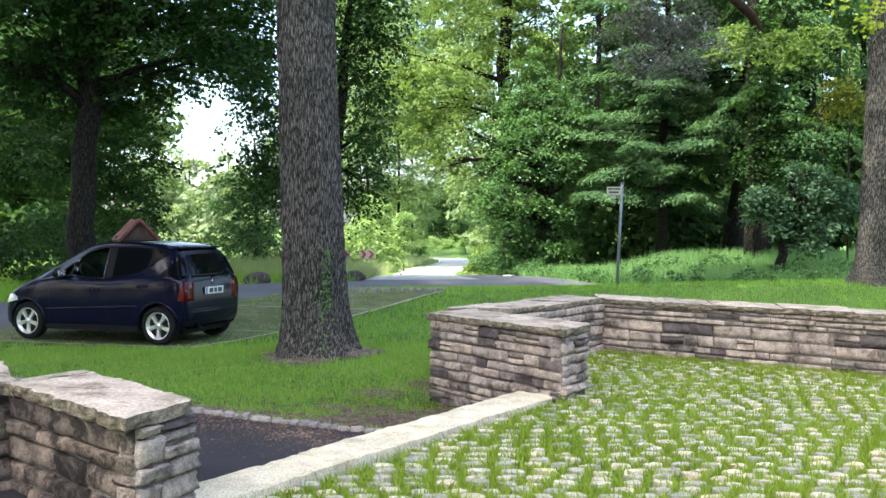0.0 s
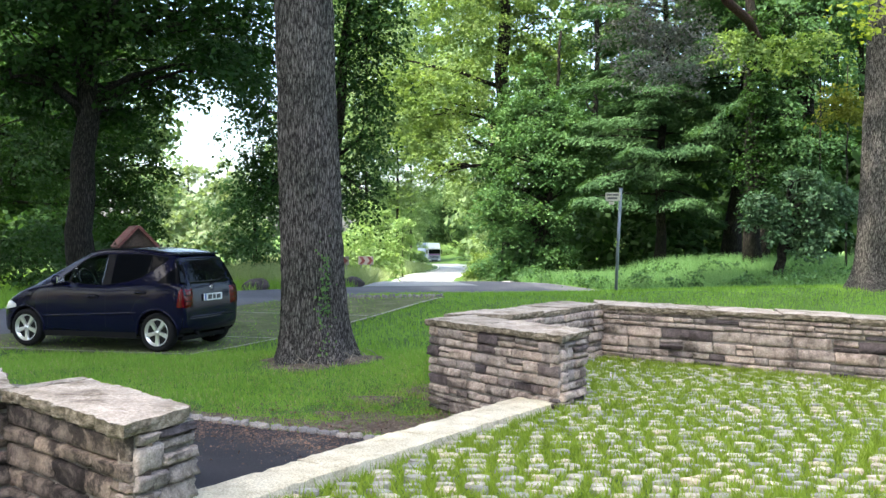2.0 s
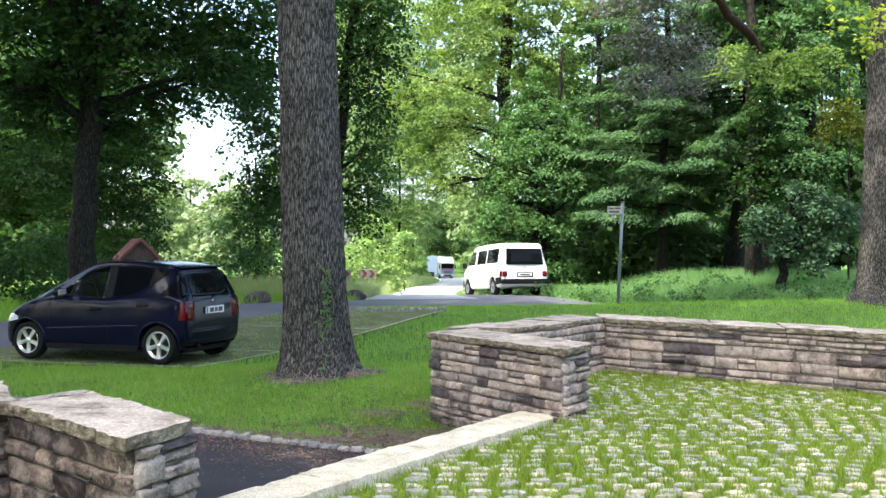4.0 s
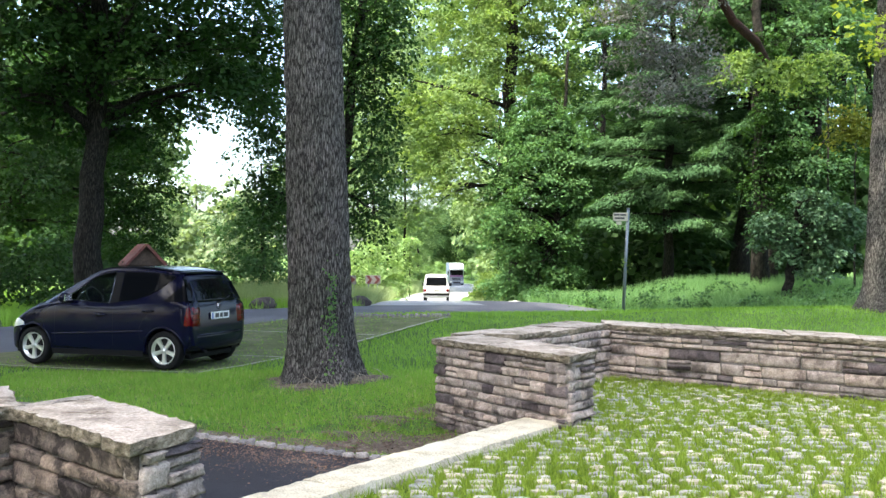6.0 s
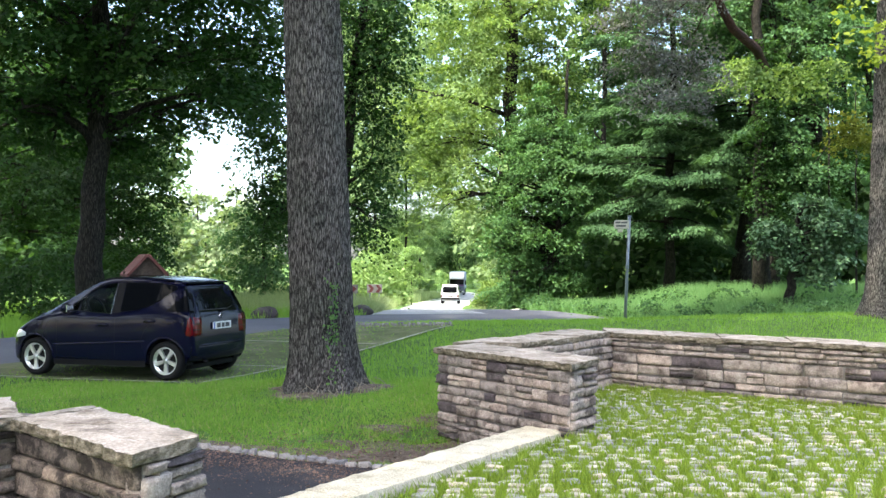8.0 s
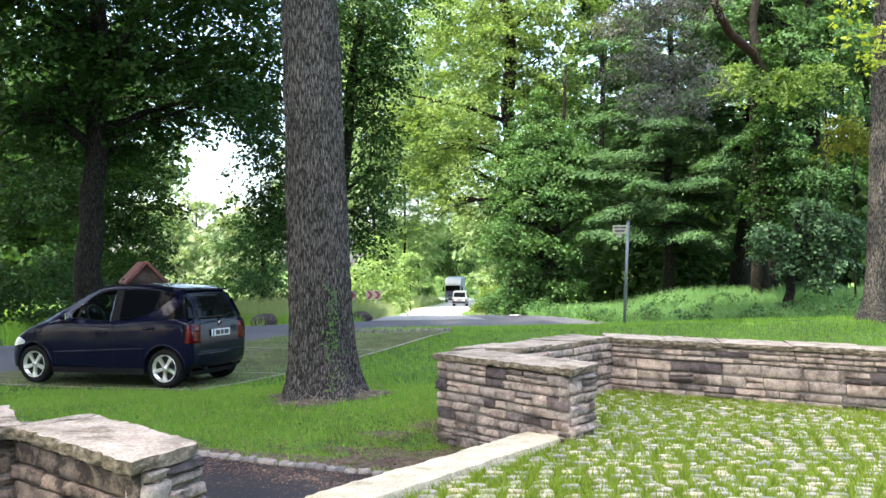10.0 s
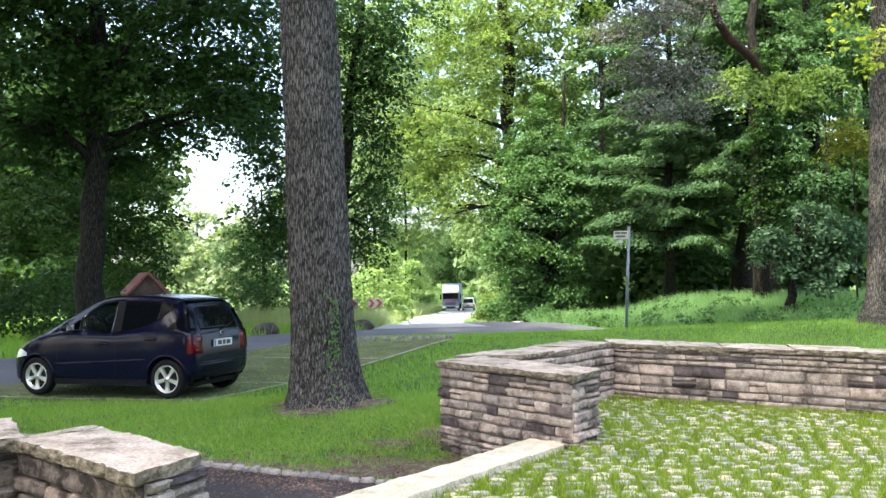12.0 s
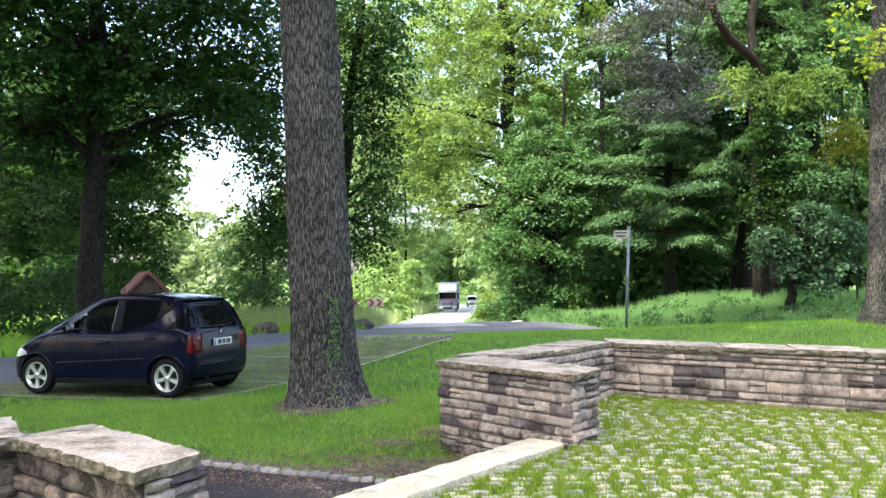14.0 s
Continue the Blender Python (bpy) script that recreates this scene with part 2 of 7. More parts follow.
M_SETT = rough_material("granite_sett", [(0.3, (0.32, 0.29, 0.235)), (0.55, (0.49, 0.45, 0.375)), (0.8, (0.62, 0.585, 0.505))], 8, 70, 0.8, 0.5, 0.008, None,
                        ("object", [(0.0, (0.62, 0.66, 0.70)), (0.35, (0.9, 0.9, 0.9)), (0.7, (1.08, 1.06, 1.0)), (1.0, (1.18, 1.06, 0.9))]))
M_SETT_FAR = rough_material("granite_sett_field", [(0.3, (0.32, 0.29, 0.235)), (0.55, (0.49, 0.45, 0.375)), (0.8, (0.62, 0.585, 0.505))], 8, 70, 0.8, 0.5, 0.008, None,
                            ("island", [(0.0, (0.62, 0.66, 0.70)), (0.35, (0.9, 0.9, 0.9)), (0.7, (1.08, 1.06, 1.0)), (1.0, (1.18, 1.06, 0.9))]))
M_KERB = rough_material("kerb_granite", [(0.3, (0.20, 0.19, 0.19)), (0.7, (0.42, 0.40, 0.38))], 8, 60, 0.85, 0.5, 0.01, None,
                        ("object", [(0.0, (0.6, 0.6, 0.64)), (1.0, (1.2, 1.12, 1.05))]))
M_OAK = bark_material("furrowed_bark", (0.022, 0.019, 0.019), (0.235, 0.219, 0.214), 12.5, 0.34)
M_BARK = bark_material("dark_bark", (0.010, 0.009, 0.008), (0.060, 0.054, 0.047), 10.0, 0.34)
M_PINE = bark_material("red_pine_bark", (0.035, 0.018, 0.017), (0.15, 0.078, 0.068), 12.0)
# dark leaf colour that holds the crown's own shade
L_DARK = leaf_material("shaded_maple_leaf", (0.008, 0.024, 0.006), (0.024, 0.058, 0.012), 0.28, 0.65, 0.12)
L_MID = leaf_material("beech_leaf", (0.02688, 0.072, 0.0286), (0.0784, 0.15, 0.0616), 0.36, 0.6, 0.14)
L_BEECH = leaf_material("young_beech_leaf", (0.0448, 0.108, 0.0374), (0.1254, 0.222, 0.0825), 0.4, 0.6, 0.14)
L_YOUNG = leaf_material("deep_green_beech_leaf", (0.030, 0.080, 0.030), (0.092, 0.176, 0.068), 0.38, 0.6, 0.14)
# leaf darkened to carry the shade inside the woods
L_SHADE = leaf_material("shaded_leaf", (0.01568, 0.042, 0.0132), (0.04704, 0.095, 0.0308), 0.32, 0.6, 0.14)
L_LIME = leaf_material("lime_leaf", (0.05152, 0.098, 0.0242), (0.1568, 0.225, 0.0726), 0.45, 0.55, 0.16)
L_BUSH = leaf_material("pale_bush_leaf", (0.095, 0.170, 0.060), (0.25, 0.36, 0.16), 0.45, 0.55, 0.16)
L_BLUE = leaf_material("hemlock_spray", (0.013, 0.040, 0.017), (0.066, 0.132, 0.056), 0.24, 0.6, 0.16)
# lime leaf colour darkened to stand for shade on the left
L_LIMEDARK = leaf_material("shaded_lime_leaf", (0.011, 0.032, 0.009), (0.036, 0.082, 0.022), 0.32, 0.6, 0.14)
L_RHODO = leaf_material("evergreen_leaf", (0.026, 0.070, 0.032), (0.100, 0.180, 0.090), 0.2, 0.5, 0.3)
# sun and distance haze mixed into a paler, bluer leaf colour
L_FAR = leaf_material("haze_paled_sunlit_leaf", (0.066, 0.114, 0.054), (0.180, 0.256, 0.124), 0.45, 0.55, 0.16)
L_GREY = leaf_material("grey_pine_needle", (0.062, 0.066, 0.066), (0.165, 0.165, 0.168), 0.2, 0.7, 0.2)
L_GOLD = leaf_material("yellow_oak_leaf", (0.15, 0.20, 0.03), (0.28, 0.34, 0.06), 0.5)
L_OCHRE = leaf_material("ochre_leaf", (0.075, 0.095, 0.018), (0.155, 0.165, 0.035), 0.45)
# pale leaf colour stands in for the haze across the valley
L_HAZE = leaf_material("haze_tinted_far_leaf", (0.10, 0.15, 0.09), (0.20, 0.26, 0.15), 0.4)
G_LAWN = leaf_material("lawn_blade", (0.095, 0.190, 0.028), (0.195, 0.335, 0.065), 0.42, 0.6, 0.2, vary=0.75)
G_STRAW = leaf_material("straw_blade", (0.20, 0.17, 0.08), (0.42, 0.37, 0.20), 0.3, 0.7, 0.15, vary=0.7)
G_TUFT = leaf_material("fresh_tuft_blade", (0.13, 0.22, 0.035), (0.26, 0.40, 0.075), 0.42, 0.6, 0.2, vary=0.7)
G_JOINT = leaf_material("joint_grass_blade", (0.120, 0.178, 0.018), (0.23, 0.31, 0.045), 0.4, 0.6, 0.2, vary=0.75)
G_TALL = leaf_material("meadow_blade", (0.070, 0.155, 0.055), (0.15, 0.27, 0.11), 0.4, 0.6, 0.2, vary=0.75)
G_PALE = leaf_material("pale_meadow_blade", (0.14, 0.19, 0.09), (0.26, 0.32, 0.17), 0.4, 0.55, 0.3, vary=0.6)
M_TWIG = rough_material("dry_twig", [(0.3, (0.16, 0.13, 0.10)), (0.7, (0.36, 0.31, 0.25))], 20, 80, 0.9, 0.4, 0.004)
M_EDGE = plain("weathered_edging_stone", (0.27, 0.27, 0.22), 0.9, grime=0.5, scale=14)
M_PAINT = plain("white_line_paint", (0.62, 0.62, 0.58), 0.8, grime=0.25, scale=9)


# ---- lie of the land ----
PROFILE_Y = [-3000, 9, 13, 15, 17, 20, 24, 28, 33, 40, 56, 71, 88, 110, 126, 149, 171, 215, 400, 3000]
PROFILE_Z = [0, 0, -0.10, -0.22, -0.22, -0.12, 0.0, -0.04, -0.08, -0.5, -1.45, -1.96, -2.42, -2.97, -3.36, -3.78, -3.88, -4.0, -4.5, -8]
ROAD_Y = [20, 27, 34, 38.6, 47, 58, 71, 88, 110, 124, 150, 171, 195, 3000]
ROAD_X = [3.5, 3.5, 2.4, 0.4, -0.1, -1.0, -2.0, -1.3, 0.0, 0.9, 2.4, 1.0, -7.0, -900.0]
PLAZA = [(1.25, 9.15), (0.35, 10.9), (2.2, 13.3), (9.0, 7.7), (4.0, -4.0), (-6.0, -2.0), (-3.4, 4.2), (-1.55, 4.9)]


def land(x, y):
    """Height of the ground."""
    x, y = np.asarray(x, dtype=float), np.asarray(y, dtype=float)
    z = np.interp(y, PROFILE_Y, PROFILE_Z)
    along, across = -0.89 * (x + 1.2) + 0.45 * (y - 9.6), 0.45 * (x + 1.2) + 0.89 * (y - 9.6)
    z = z - 0.42 * np.exp(-(along ** 2) / 50 - across ** 2 / 5.1)
    off = x - np.interp(y, ROAD_Y, ROAD_X)
    z = z + 0.72 * sstep(4.0, 9.0, off) * sstep(29.5, 37.0, y)
    z = z + 1.3 * sstep(6, 14, off) * sstep(45, 70, y) + 0.7 * sstep(4.5, 9, -off) * sstep(31, 42, y)
    z = z + 0.45 * np.exp(-((x - 10) ** 2 / 75 + (y - 22.0) ** 2 / 7))
    z = z - 0.34 * np.exp(-((x - 6.3) ** 2 / 10 + (y - 30.0) ** 2 / 9))
    return z


def inside(poly, x, y):
    hit = np.zeros(np.shape(x), dtype=bool)
    for (x0, y0), (x1, y1) in zip(poly, poly[1:] + poly[:1]):
        cross = ((y0 > y) != (y1 > y)) & (x < (x1 - x0) * (y - y0) / ((y1 - y0) or 1e-9) + x0)
        hit ^= cross
    return hit


def spread(a, b, step, far, growth=1.22):
    mid = list(np.arange(a, b + 1e-6, step))
    lo, hi, s = [a], [b], step
    while hi[-1] < far:
        s *= growth
        hi.append(hi[-1] + s)
        lo.append(lo[-1] - s)
    return np.array(lo[:0:-1] + mid + hi[1:])


def build_ground():
    xs, ys = spread(-12, 16, 0.3, 2500), spread(2, 44, 0.3, 2500)
    X, Y = np.meshgrid(xs, ys)
    Z = land(X, Y)
    Z = Z - 0.28 * inside([(p[0] * 0.96 + 0.1, p[1] * 0.97) for p in PLAZA], X, Y)
    Z = Z + 0.012 * np.sin(X * 2.1 + 1.3 * np.sin(Y * 1.7)) * np.cos(Y * 2.4)
    ob = link_mesh("ground", grid_mesh("ground", np.stack([X, Y, Z], -1)), M_SOIL, smooth=True)
    tagged(ob, "green lawn and forest floor sloping down beside the road", "ground", kind="structure")


def ribbon(name, line, widths, mat, lift, label, category="road", step=0.8, width_skirt=True):
    pts = [Vector((x, y, 0)) for x, y in line]
    dense, wid = [], []
    for i in range(len(pts) - 1):
        p0, p1, p2, p3 = pts[max(i - 1, 0)], pts[i], pts[i + 1], pts[min(i + 2, len(pts) - 1)]
        n = max(2, int((p2 - p1).length / step))
        for k in range(n):
            t = k / n
            q = 0.5 * (2 * p1 + (p2 - p0) * t + (2 * p0 - 5 * p1 + 4 * p2 - p3) * t * t + (3 * p1 - p0 - 3 * p2 + p3) * t ** 3)
            dense.append(q)
            wid.append(widths[i] + (widths[i + 1] - widths[i]) * t)
    rows = []
    for i, p in enumerate(dense):
        d = (dense[min(i + 1, len(dense) - 1)] - dense[max(i - 1, 0)]).normalized()
        nrm = Vector((-d.y, d.x, 0))
        row = []
        for s in np.linspace(-1, 1, 9):
            q = p + nrm * wid[i] / 2 * s
            row.append((q.x, q.y, float(land(q.x, q.y)) + lift + 0.03 * (1 - s * s) - (0.06 if abs(s) > 0.99 and width_skirt else 0)))
        rows.append(row)
    ob = link_mesh(name, grid_mesh(name, np.array(rows)), mat, smooth=True)
    return tagged(ob, label, category, kind="structure")


MAIN_ROAD = [(46, 8), (26, 17.9), (13.3, 23.6), (8.6, 26.9), (5.4, 29.1), (2.6, 31.6), (1.0, 34.4), (0.3, 38.6), (-0.1, 47), (-1.0, 58), (-1.5, 71), (-1.2, 88), (0, 110), (0.9, 124), (2.2, 148), (1.0, 171), (-7, 195), (-22, 225), (-60, 270)]


def build_roads():
    # the lane tone carries the tree shade in its colour
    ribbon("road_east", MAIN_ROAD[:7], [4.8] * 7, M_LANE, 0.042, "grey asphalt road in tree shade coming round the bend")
    ribbon("road", MAIN_ROAD[5:], [4.4, 4.4, 4.2, 4.2, 4.6, 5.2] + [6] * (len(MAIN_ROAD) - 11), M_ROAD, 0.03, "worn grey asphalt road curving away into the woods")
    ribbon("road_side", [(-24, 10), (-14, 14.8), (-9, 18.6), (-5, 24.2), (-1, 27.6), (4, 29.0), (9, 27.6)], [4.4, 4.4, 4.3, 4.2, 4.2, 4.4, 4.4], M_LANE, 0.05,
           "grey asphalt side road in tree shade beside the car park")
    ribbon("road_apron", [(-0.35, 29.2), (-0.30, 32.0), (-0.15, 35.0), (0.0, 40.0)], [5.2, 4.7, 4.4, 4.2], M_ROAD, 0.036, "worn asphalt flare where the side road joins")
    # pale edge lines of the main road
    for side, name in ((-2.75, "edge_line"), (2.75, "edge_line")):
        line = [(x + side, y) for x, y in MAIN_ROAD[11:17]]
        ribbon(name, line, [0.14] * len(line), M_PAINT, 0.07, "faded white edge line painted on the asphalt", "road marking", 0.8, False)
    ribbon("bend_line", [(2.55, 34.6), (2.35, 38.6), (2.0, 44.0), (1.3, 52.0), (0.9, 62.0)], [0.16] * 5, M_PAINT, 0.075, "white edge line painted round the bend", "road marking", 0.8, False)
    # dark drive before the gate
    n = 26
    a, b = Vector((-2.35, 4.75, 0)), Vector((1.0, 9.6, 0))
    rows = []
    for i in range(n):
        s = i / (n - 1)
        p0 = a.lerp(b, s)
        p1 = Vector((-8.0, 13.05, 0)).lerp(Vector((-0.25, 9.07, 0)), s)
        row = []
        for k in range(n):
            q = p0.lerp(p1, k / (n - 1))
            row.append((q.x, q.y, float(land(q.x, q.y)) + 0.025))
        rows.append(row)
    ob = link_mesh("road_drive", grid_mesh("drive", np.array(rows)), M_ASPHALT, smooth=True)
    tagged(ob, "dark asphalt drive strewn with brown leaf litter", "drive", kind="structure")


def build_parking():
    n, k = 30, 34
    c = [(-10.2, 16.15), (-3.72, 14.05), (0.05, 22.75), (-7.0, 23.2)]
    rows = []
    for i in range(k):
        s = i / (k - 1)
        p0, p1 = Vector(c[0]).lerp(Vector(c[3]), s), Vector(c[1]).lerp(Vector(c[2]), s)
        rows.append([(q.x, q.y, float(land(q.x, q.y)) + 0.018) for q in (p0.lerp(p1, j / (n - 1)) for j in range(n))])
    ob = link_mesh("pavement_parking", grid_mesh("parking", np.array(rows)), M_PARK, smooth=True)
    tagged(ob, "mossy green paved parking bay with pale stone lines", "parking bay", kind="structure")
    return ob


build_ground()
build_roads()
build_parking()


# ---- trees ----
def leaf_quads(centres, axes, normals, size, fold=0.12, width=0.36):
    """Folded lozenge leaves as an array of quads."""
    axes = axes / np.linalg.norm(axes, axis=-1, keepdims=True)
    side = np.cross(normals, axes)
    side /= np.linalg.norm(side, axis=-1, keepdims=True) + 1e-9
    nrm = np.cross(axes, side)
    s = size[:, None]
    base, tip = centres - axes * s * 0.5, centres + axes * s * 0.5
    mid = centres + nrm * s * fold
    return np.stack([base, mid - side * s * width, tip, mid + side * s * width], 1)


def crown_mesh(name, blobs, leaf, density, rng, spray=0.45, per=20, flat=0.35, droop=0.35, inner=0.35):
    """Leaves in flat sprays, spread through the outer part of several rounded masses.
    blobs: (x, y, z, rx, ry, rz); density: leaves for each square metre of a mass's outline."""
    out = []
    for x, y, z, rx, ry, rz in blobs:
        area = math.pi * max(rx, ry) * rz
        k = max(6, int(area * density / per))
        u = rng.normal(size=(k, 3))
        u /= np.linalg.norm(u, axis=1, keepdims=True)
        r = inner + (1 - inner) * rng.random(k) ** 0.6
        r = r * (1 + 0.16 * rng.normal(size=k))
        c = np.array([x, y, z]) + u * r[:, None] * np.array([rx, ry, rz])
        up = np.array([0, 0, 1.0]) + u * np.array([0.55, 0.55, 0.3]) + rng.normal(size=(k, 3)) * flat
        up /= np.linalg.norm(up, axis=1, keepdims=True)
        e1 = np.cross(up, rng.normal(size=(k, 3)))
        e1 /= np.linalg.norm(e1, axis=1, keepdims=True)
        e2 = np.cross(up, e1)
        a = rng.random((k, per)) * 2 * math.pi
        sr = spray * (0.6 + 0.8 * rng.random(k))
        rho = np.sqrt(rng.random((k, per))) * sr[:, None]
        radial = e1[:, None] * np.cos(a)[..., None] + e2[:, None] * np.sin(a)[..., None]
        p = c[:, None] + radial * rho[..., None]
        p[..., 2] -= droop * rho ** 2 / spray
        p = p + rng.normal(size=p.shape) * leaf * 0.45
        ax = radial + rng.normal(size=p.shape) * 0.6
        ax[..., 2] -= 0.25
        nr = up[:, None] + rng.normal(size=p.shape) * 0.45
        s = leaf * (0.65 + 0.7 * rng.random((k, per)))
        out.append(leaf_quads(p.reshape(-1, 3), ax.reshape(-1, 3), nr.reshape(-1, 3), s.ravel()))
    return poly_mesh(name, np.concatenate(out), 4)


def bent(p, q, rng, bow=0.12, n=6):
    p, q = Vector(p), Vector(q)
    d = (q - p).length
    mid = Vector((rng.normal(), rng.normal(), abs(rng.normal()))) * d * bow
    return [p.lerp(q, i / n) + mid * (4 * (i / n) * (1 - i / n)) + Vector((rng.normal(), rng.normal(), rng.normal())) * d * 0.012 * (0 < i < n) for i in range(n + 1)]


def tree(name, label, category, foot, top, radius, blobs, leaf_mat, bark, leaf, density, seed, limbs=1, flare=1.35, spray=0.45, per=20, flat=0.35,
         droop=0.35, inner=0.35, sides=12, group="", extra=(), trunk_bark=None):
    """A tree: tapered trunk with limbs that reach into each leafy mass, and its crown."""
    rng = np.random.default_rng(seed)
    foot = Vector(foot)
    spray, per, flat = spray * 1.55, per * 5, flat * 0.65
    if len(foot) == 2:
        foot = Vector((foot.x, foot.y, float(land(foot.x, foot.y)) - 0.08))
    top = Vector(top)
    ob = new(name)
    ob.location = foot
    tagged(ob, label, category, group)
    if radius > 0:
        bm = bmesh.new()
        n = 12
        spine = [foot.lerp(top, i / n) + Vector((rng.normal(), rng.normal(), 0)) * radius * 0.25 * (0 < i < n) for i in range(n + 1)]
        rad = [radius * (1 - 0.62 * i / n) * (1 + (flare - 1) * math.exp(-i * (top.z - foot.z) / n / (radius * 2.2))) for i in range(n + 1)]
        tube(bm, [p - foot for p in spine], rad, sides)
        part("trunk", bm, trunk_bark or bark, ob, smooth=True)
        for b in blobs:
            for j in range(limbs):
                c = Vector(b[:3]) + Vector((rng.normal() * b[3], rng.normal() * b[4], rng.normal() * b[5])) * 0.3
                t = min(0.97, max(0.25, (c.z - (c - spine[6]).length * 0.28 - foot.z) / (top.z - foot.z)))
                s = foot.lerp(top, t)
                if (c - s).length < 0.5:
                    continue
                ln = bent(s, c, rng)
                r0 = radius * (1 - 0.62 * t) * (0.28 + 0.2 * rng.random())
                bm = bmesh.new()
                tube(bm, [p - foot for p in ln], [r0 * (1 - 0.82 * i / 6) for i in range(7)], 6)
                limb = part("bough", bm, bark, ob, smooth=True)
                for _ in range(3 if foot.y < 45 else 0):
                    q = ln[int(rng.integers(3, 6))]
                    e = Vector(b[:3]) + Vector((rng.normal() * b[3], rng.normal() * b[4], rng.normal() * b[5])) * 0.55
                    bm = bmesh.new()
                    tube(bm, [p - foot for p in bent(q, e, rng, 0.1, 4)], [r0 * 0.35 * (1 - 0.8 * i / 4) for i in range(5)], 5)
                    part("branch", bm, bark, limb, smooth=True)
        for line, r0, r1 in extra:
            bm = bmesh.new()
            tube(bm, [Vector(p) - foot for p in line], [r0 + (r1 - r0) * i / (len(line) - 1) for i in range(len(line))], 8)
            part("bough", bm, bark, ob, smooth=True)
    me = crown_mesh("crown", [(b[0] - foot.x, b[1] - foot.y, b[2] - foot.z, b[3], b[4], b[5]) for b in blobs], leaf, density, rng, spray, per, flat, droop, inner)
    link_mesh("crown", me, leaf_mat, ob)
    return ob


def layered_tree(name, label, foot, top, radius, low, high, leaf, boughs, seed, leaf_mat, reach=6.2, slim=0.24, leaves="needles", leaf_label="fine dark green needle sprays", sag=(0.25, 0.5), lift=(0.02, 0.22), taper=0.35, count=330):
    """A tree of long drooping boughs, each a flat fan of leafy sprays."""
    rng = np.random.default_rng(seed)
    foot = Vector((foot[0], foot[1], float(land(*foot)) - 0.08))
    top = Vector(top)
    ob = new(name)
    ob.location = foot
    tagged(ob, label, "tree")
    bm = bmesh.new()
    tube(bm, [(top - foot) * (i / 10) + Vector((rng.normal(), rng.normal(), 0)) * 0.06 * (0 < i < 10) for i in range(11)], [radius * (1 - 0.06 * i) * (1 + 0.4 * math.exp(-i * 1.6)) for i in range(11)], 12)
    part("trunk", bm, M_BARK, ob, smooth=True)
    quads = []
    for k in range(boughs):
        z = low + (high - low) * (k + rng.random()) / boughs
        a = math.radians(rng.uniform(120, 300) if k % 4 else rng.uniform(-60, 60))
        L = rng.uniform(0.5, 1.0) * reach * (1.0 - taper * (z - low) / (high - low)) * (1 if k % 4 else 0.6)
        d, s = np.array([math.cos(a), math.sin(a), 0]), np.array([-math.sin(a), math.cos(a), 0])
        start = np.array((top - foot) * ((z - foot.z) / (top.z - foot.z)))
        t = np.linspace(0, 1, 9)
        rise, fall = rng.uniform(*lift), rng.uniform(*sag)
        line = start + d * (t * L)[:, None] + np.array([0, 0, 1.0]) * ((rise * t - fall * t ** 2.2) * L)[:, None]
        bm = bmesh.new()
        tube(bm, [Vector(p) for p in line], [0.06 * (1 - 0.85 * v) for v in t], 5)
        part("bough", bm, M_BARK, ob, smooth=True)
        n = int(count * L)
        u = 0.12 + 0.88 * rng.random(n) ** 0.75
        w = np.interp(u, [0, 0.3, 0.75, 1], [0.25, 0.30, 0.22, 0.03]) * L * rng.uniform(-1, 1, n)
        c = np.stack([np.interp(u, t, line[:, i]) for i in range(3)], -1) + s * w[:, None] + d * (np.abs(w) * 0.5)[:, None]
        c[:, 2] -= 0.45 * np.abs(w) ** 1.5 + rng.random(n) ** 2 * 0.22
        c += rng.normal(size=c.shape) * 0.05
        ax = d + s * (np.sign(w) * 0.7)[:, None] + np.array([0, 0, -0.55]) + rng.normal(size=c.shape) * 0.35
        nr = np.array([0, 0, 1.0]) + s * (np.sign(w) * 0.4)[:, None] + d * 0.35 + rng.normal(size=c.shape) * 0.3
        quads.append(leaf_quads(c, ax, nr, leaf * (0.6 + 0.8 * rng.random(n)), 0.08, slim))
    tagged(link_mesh(leaves, poly_mesh(leaves, np.concatenate(quads), 4), leaf_mat, ob), leaf_label, kind="stuff")


layered_tree("hemlock_tree", "dark hemlock with drooping layered boughs of fine needles", (12.1, 40), (13.4, 39.5, 17.5), 0.36, 4.2, 14.5, 0.17, 62, 81, L_BLUE, slim=0.15, count=430, sag=(0.10, 0.34), lift=(0.0, 0.16))
layered_tree("hemlock_tree", "dark hemlock with drooping layered boughs of fine needles", (9.0, 39.5), (9.2, 39.5, 15), 0.2, 2.6, 12.5, 0.17, 40, 82, L_BLUE, slim=0.15, count=430, sag=(0.10, 0.34), lift=(0.0, 0.16), reach=5.0)

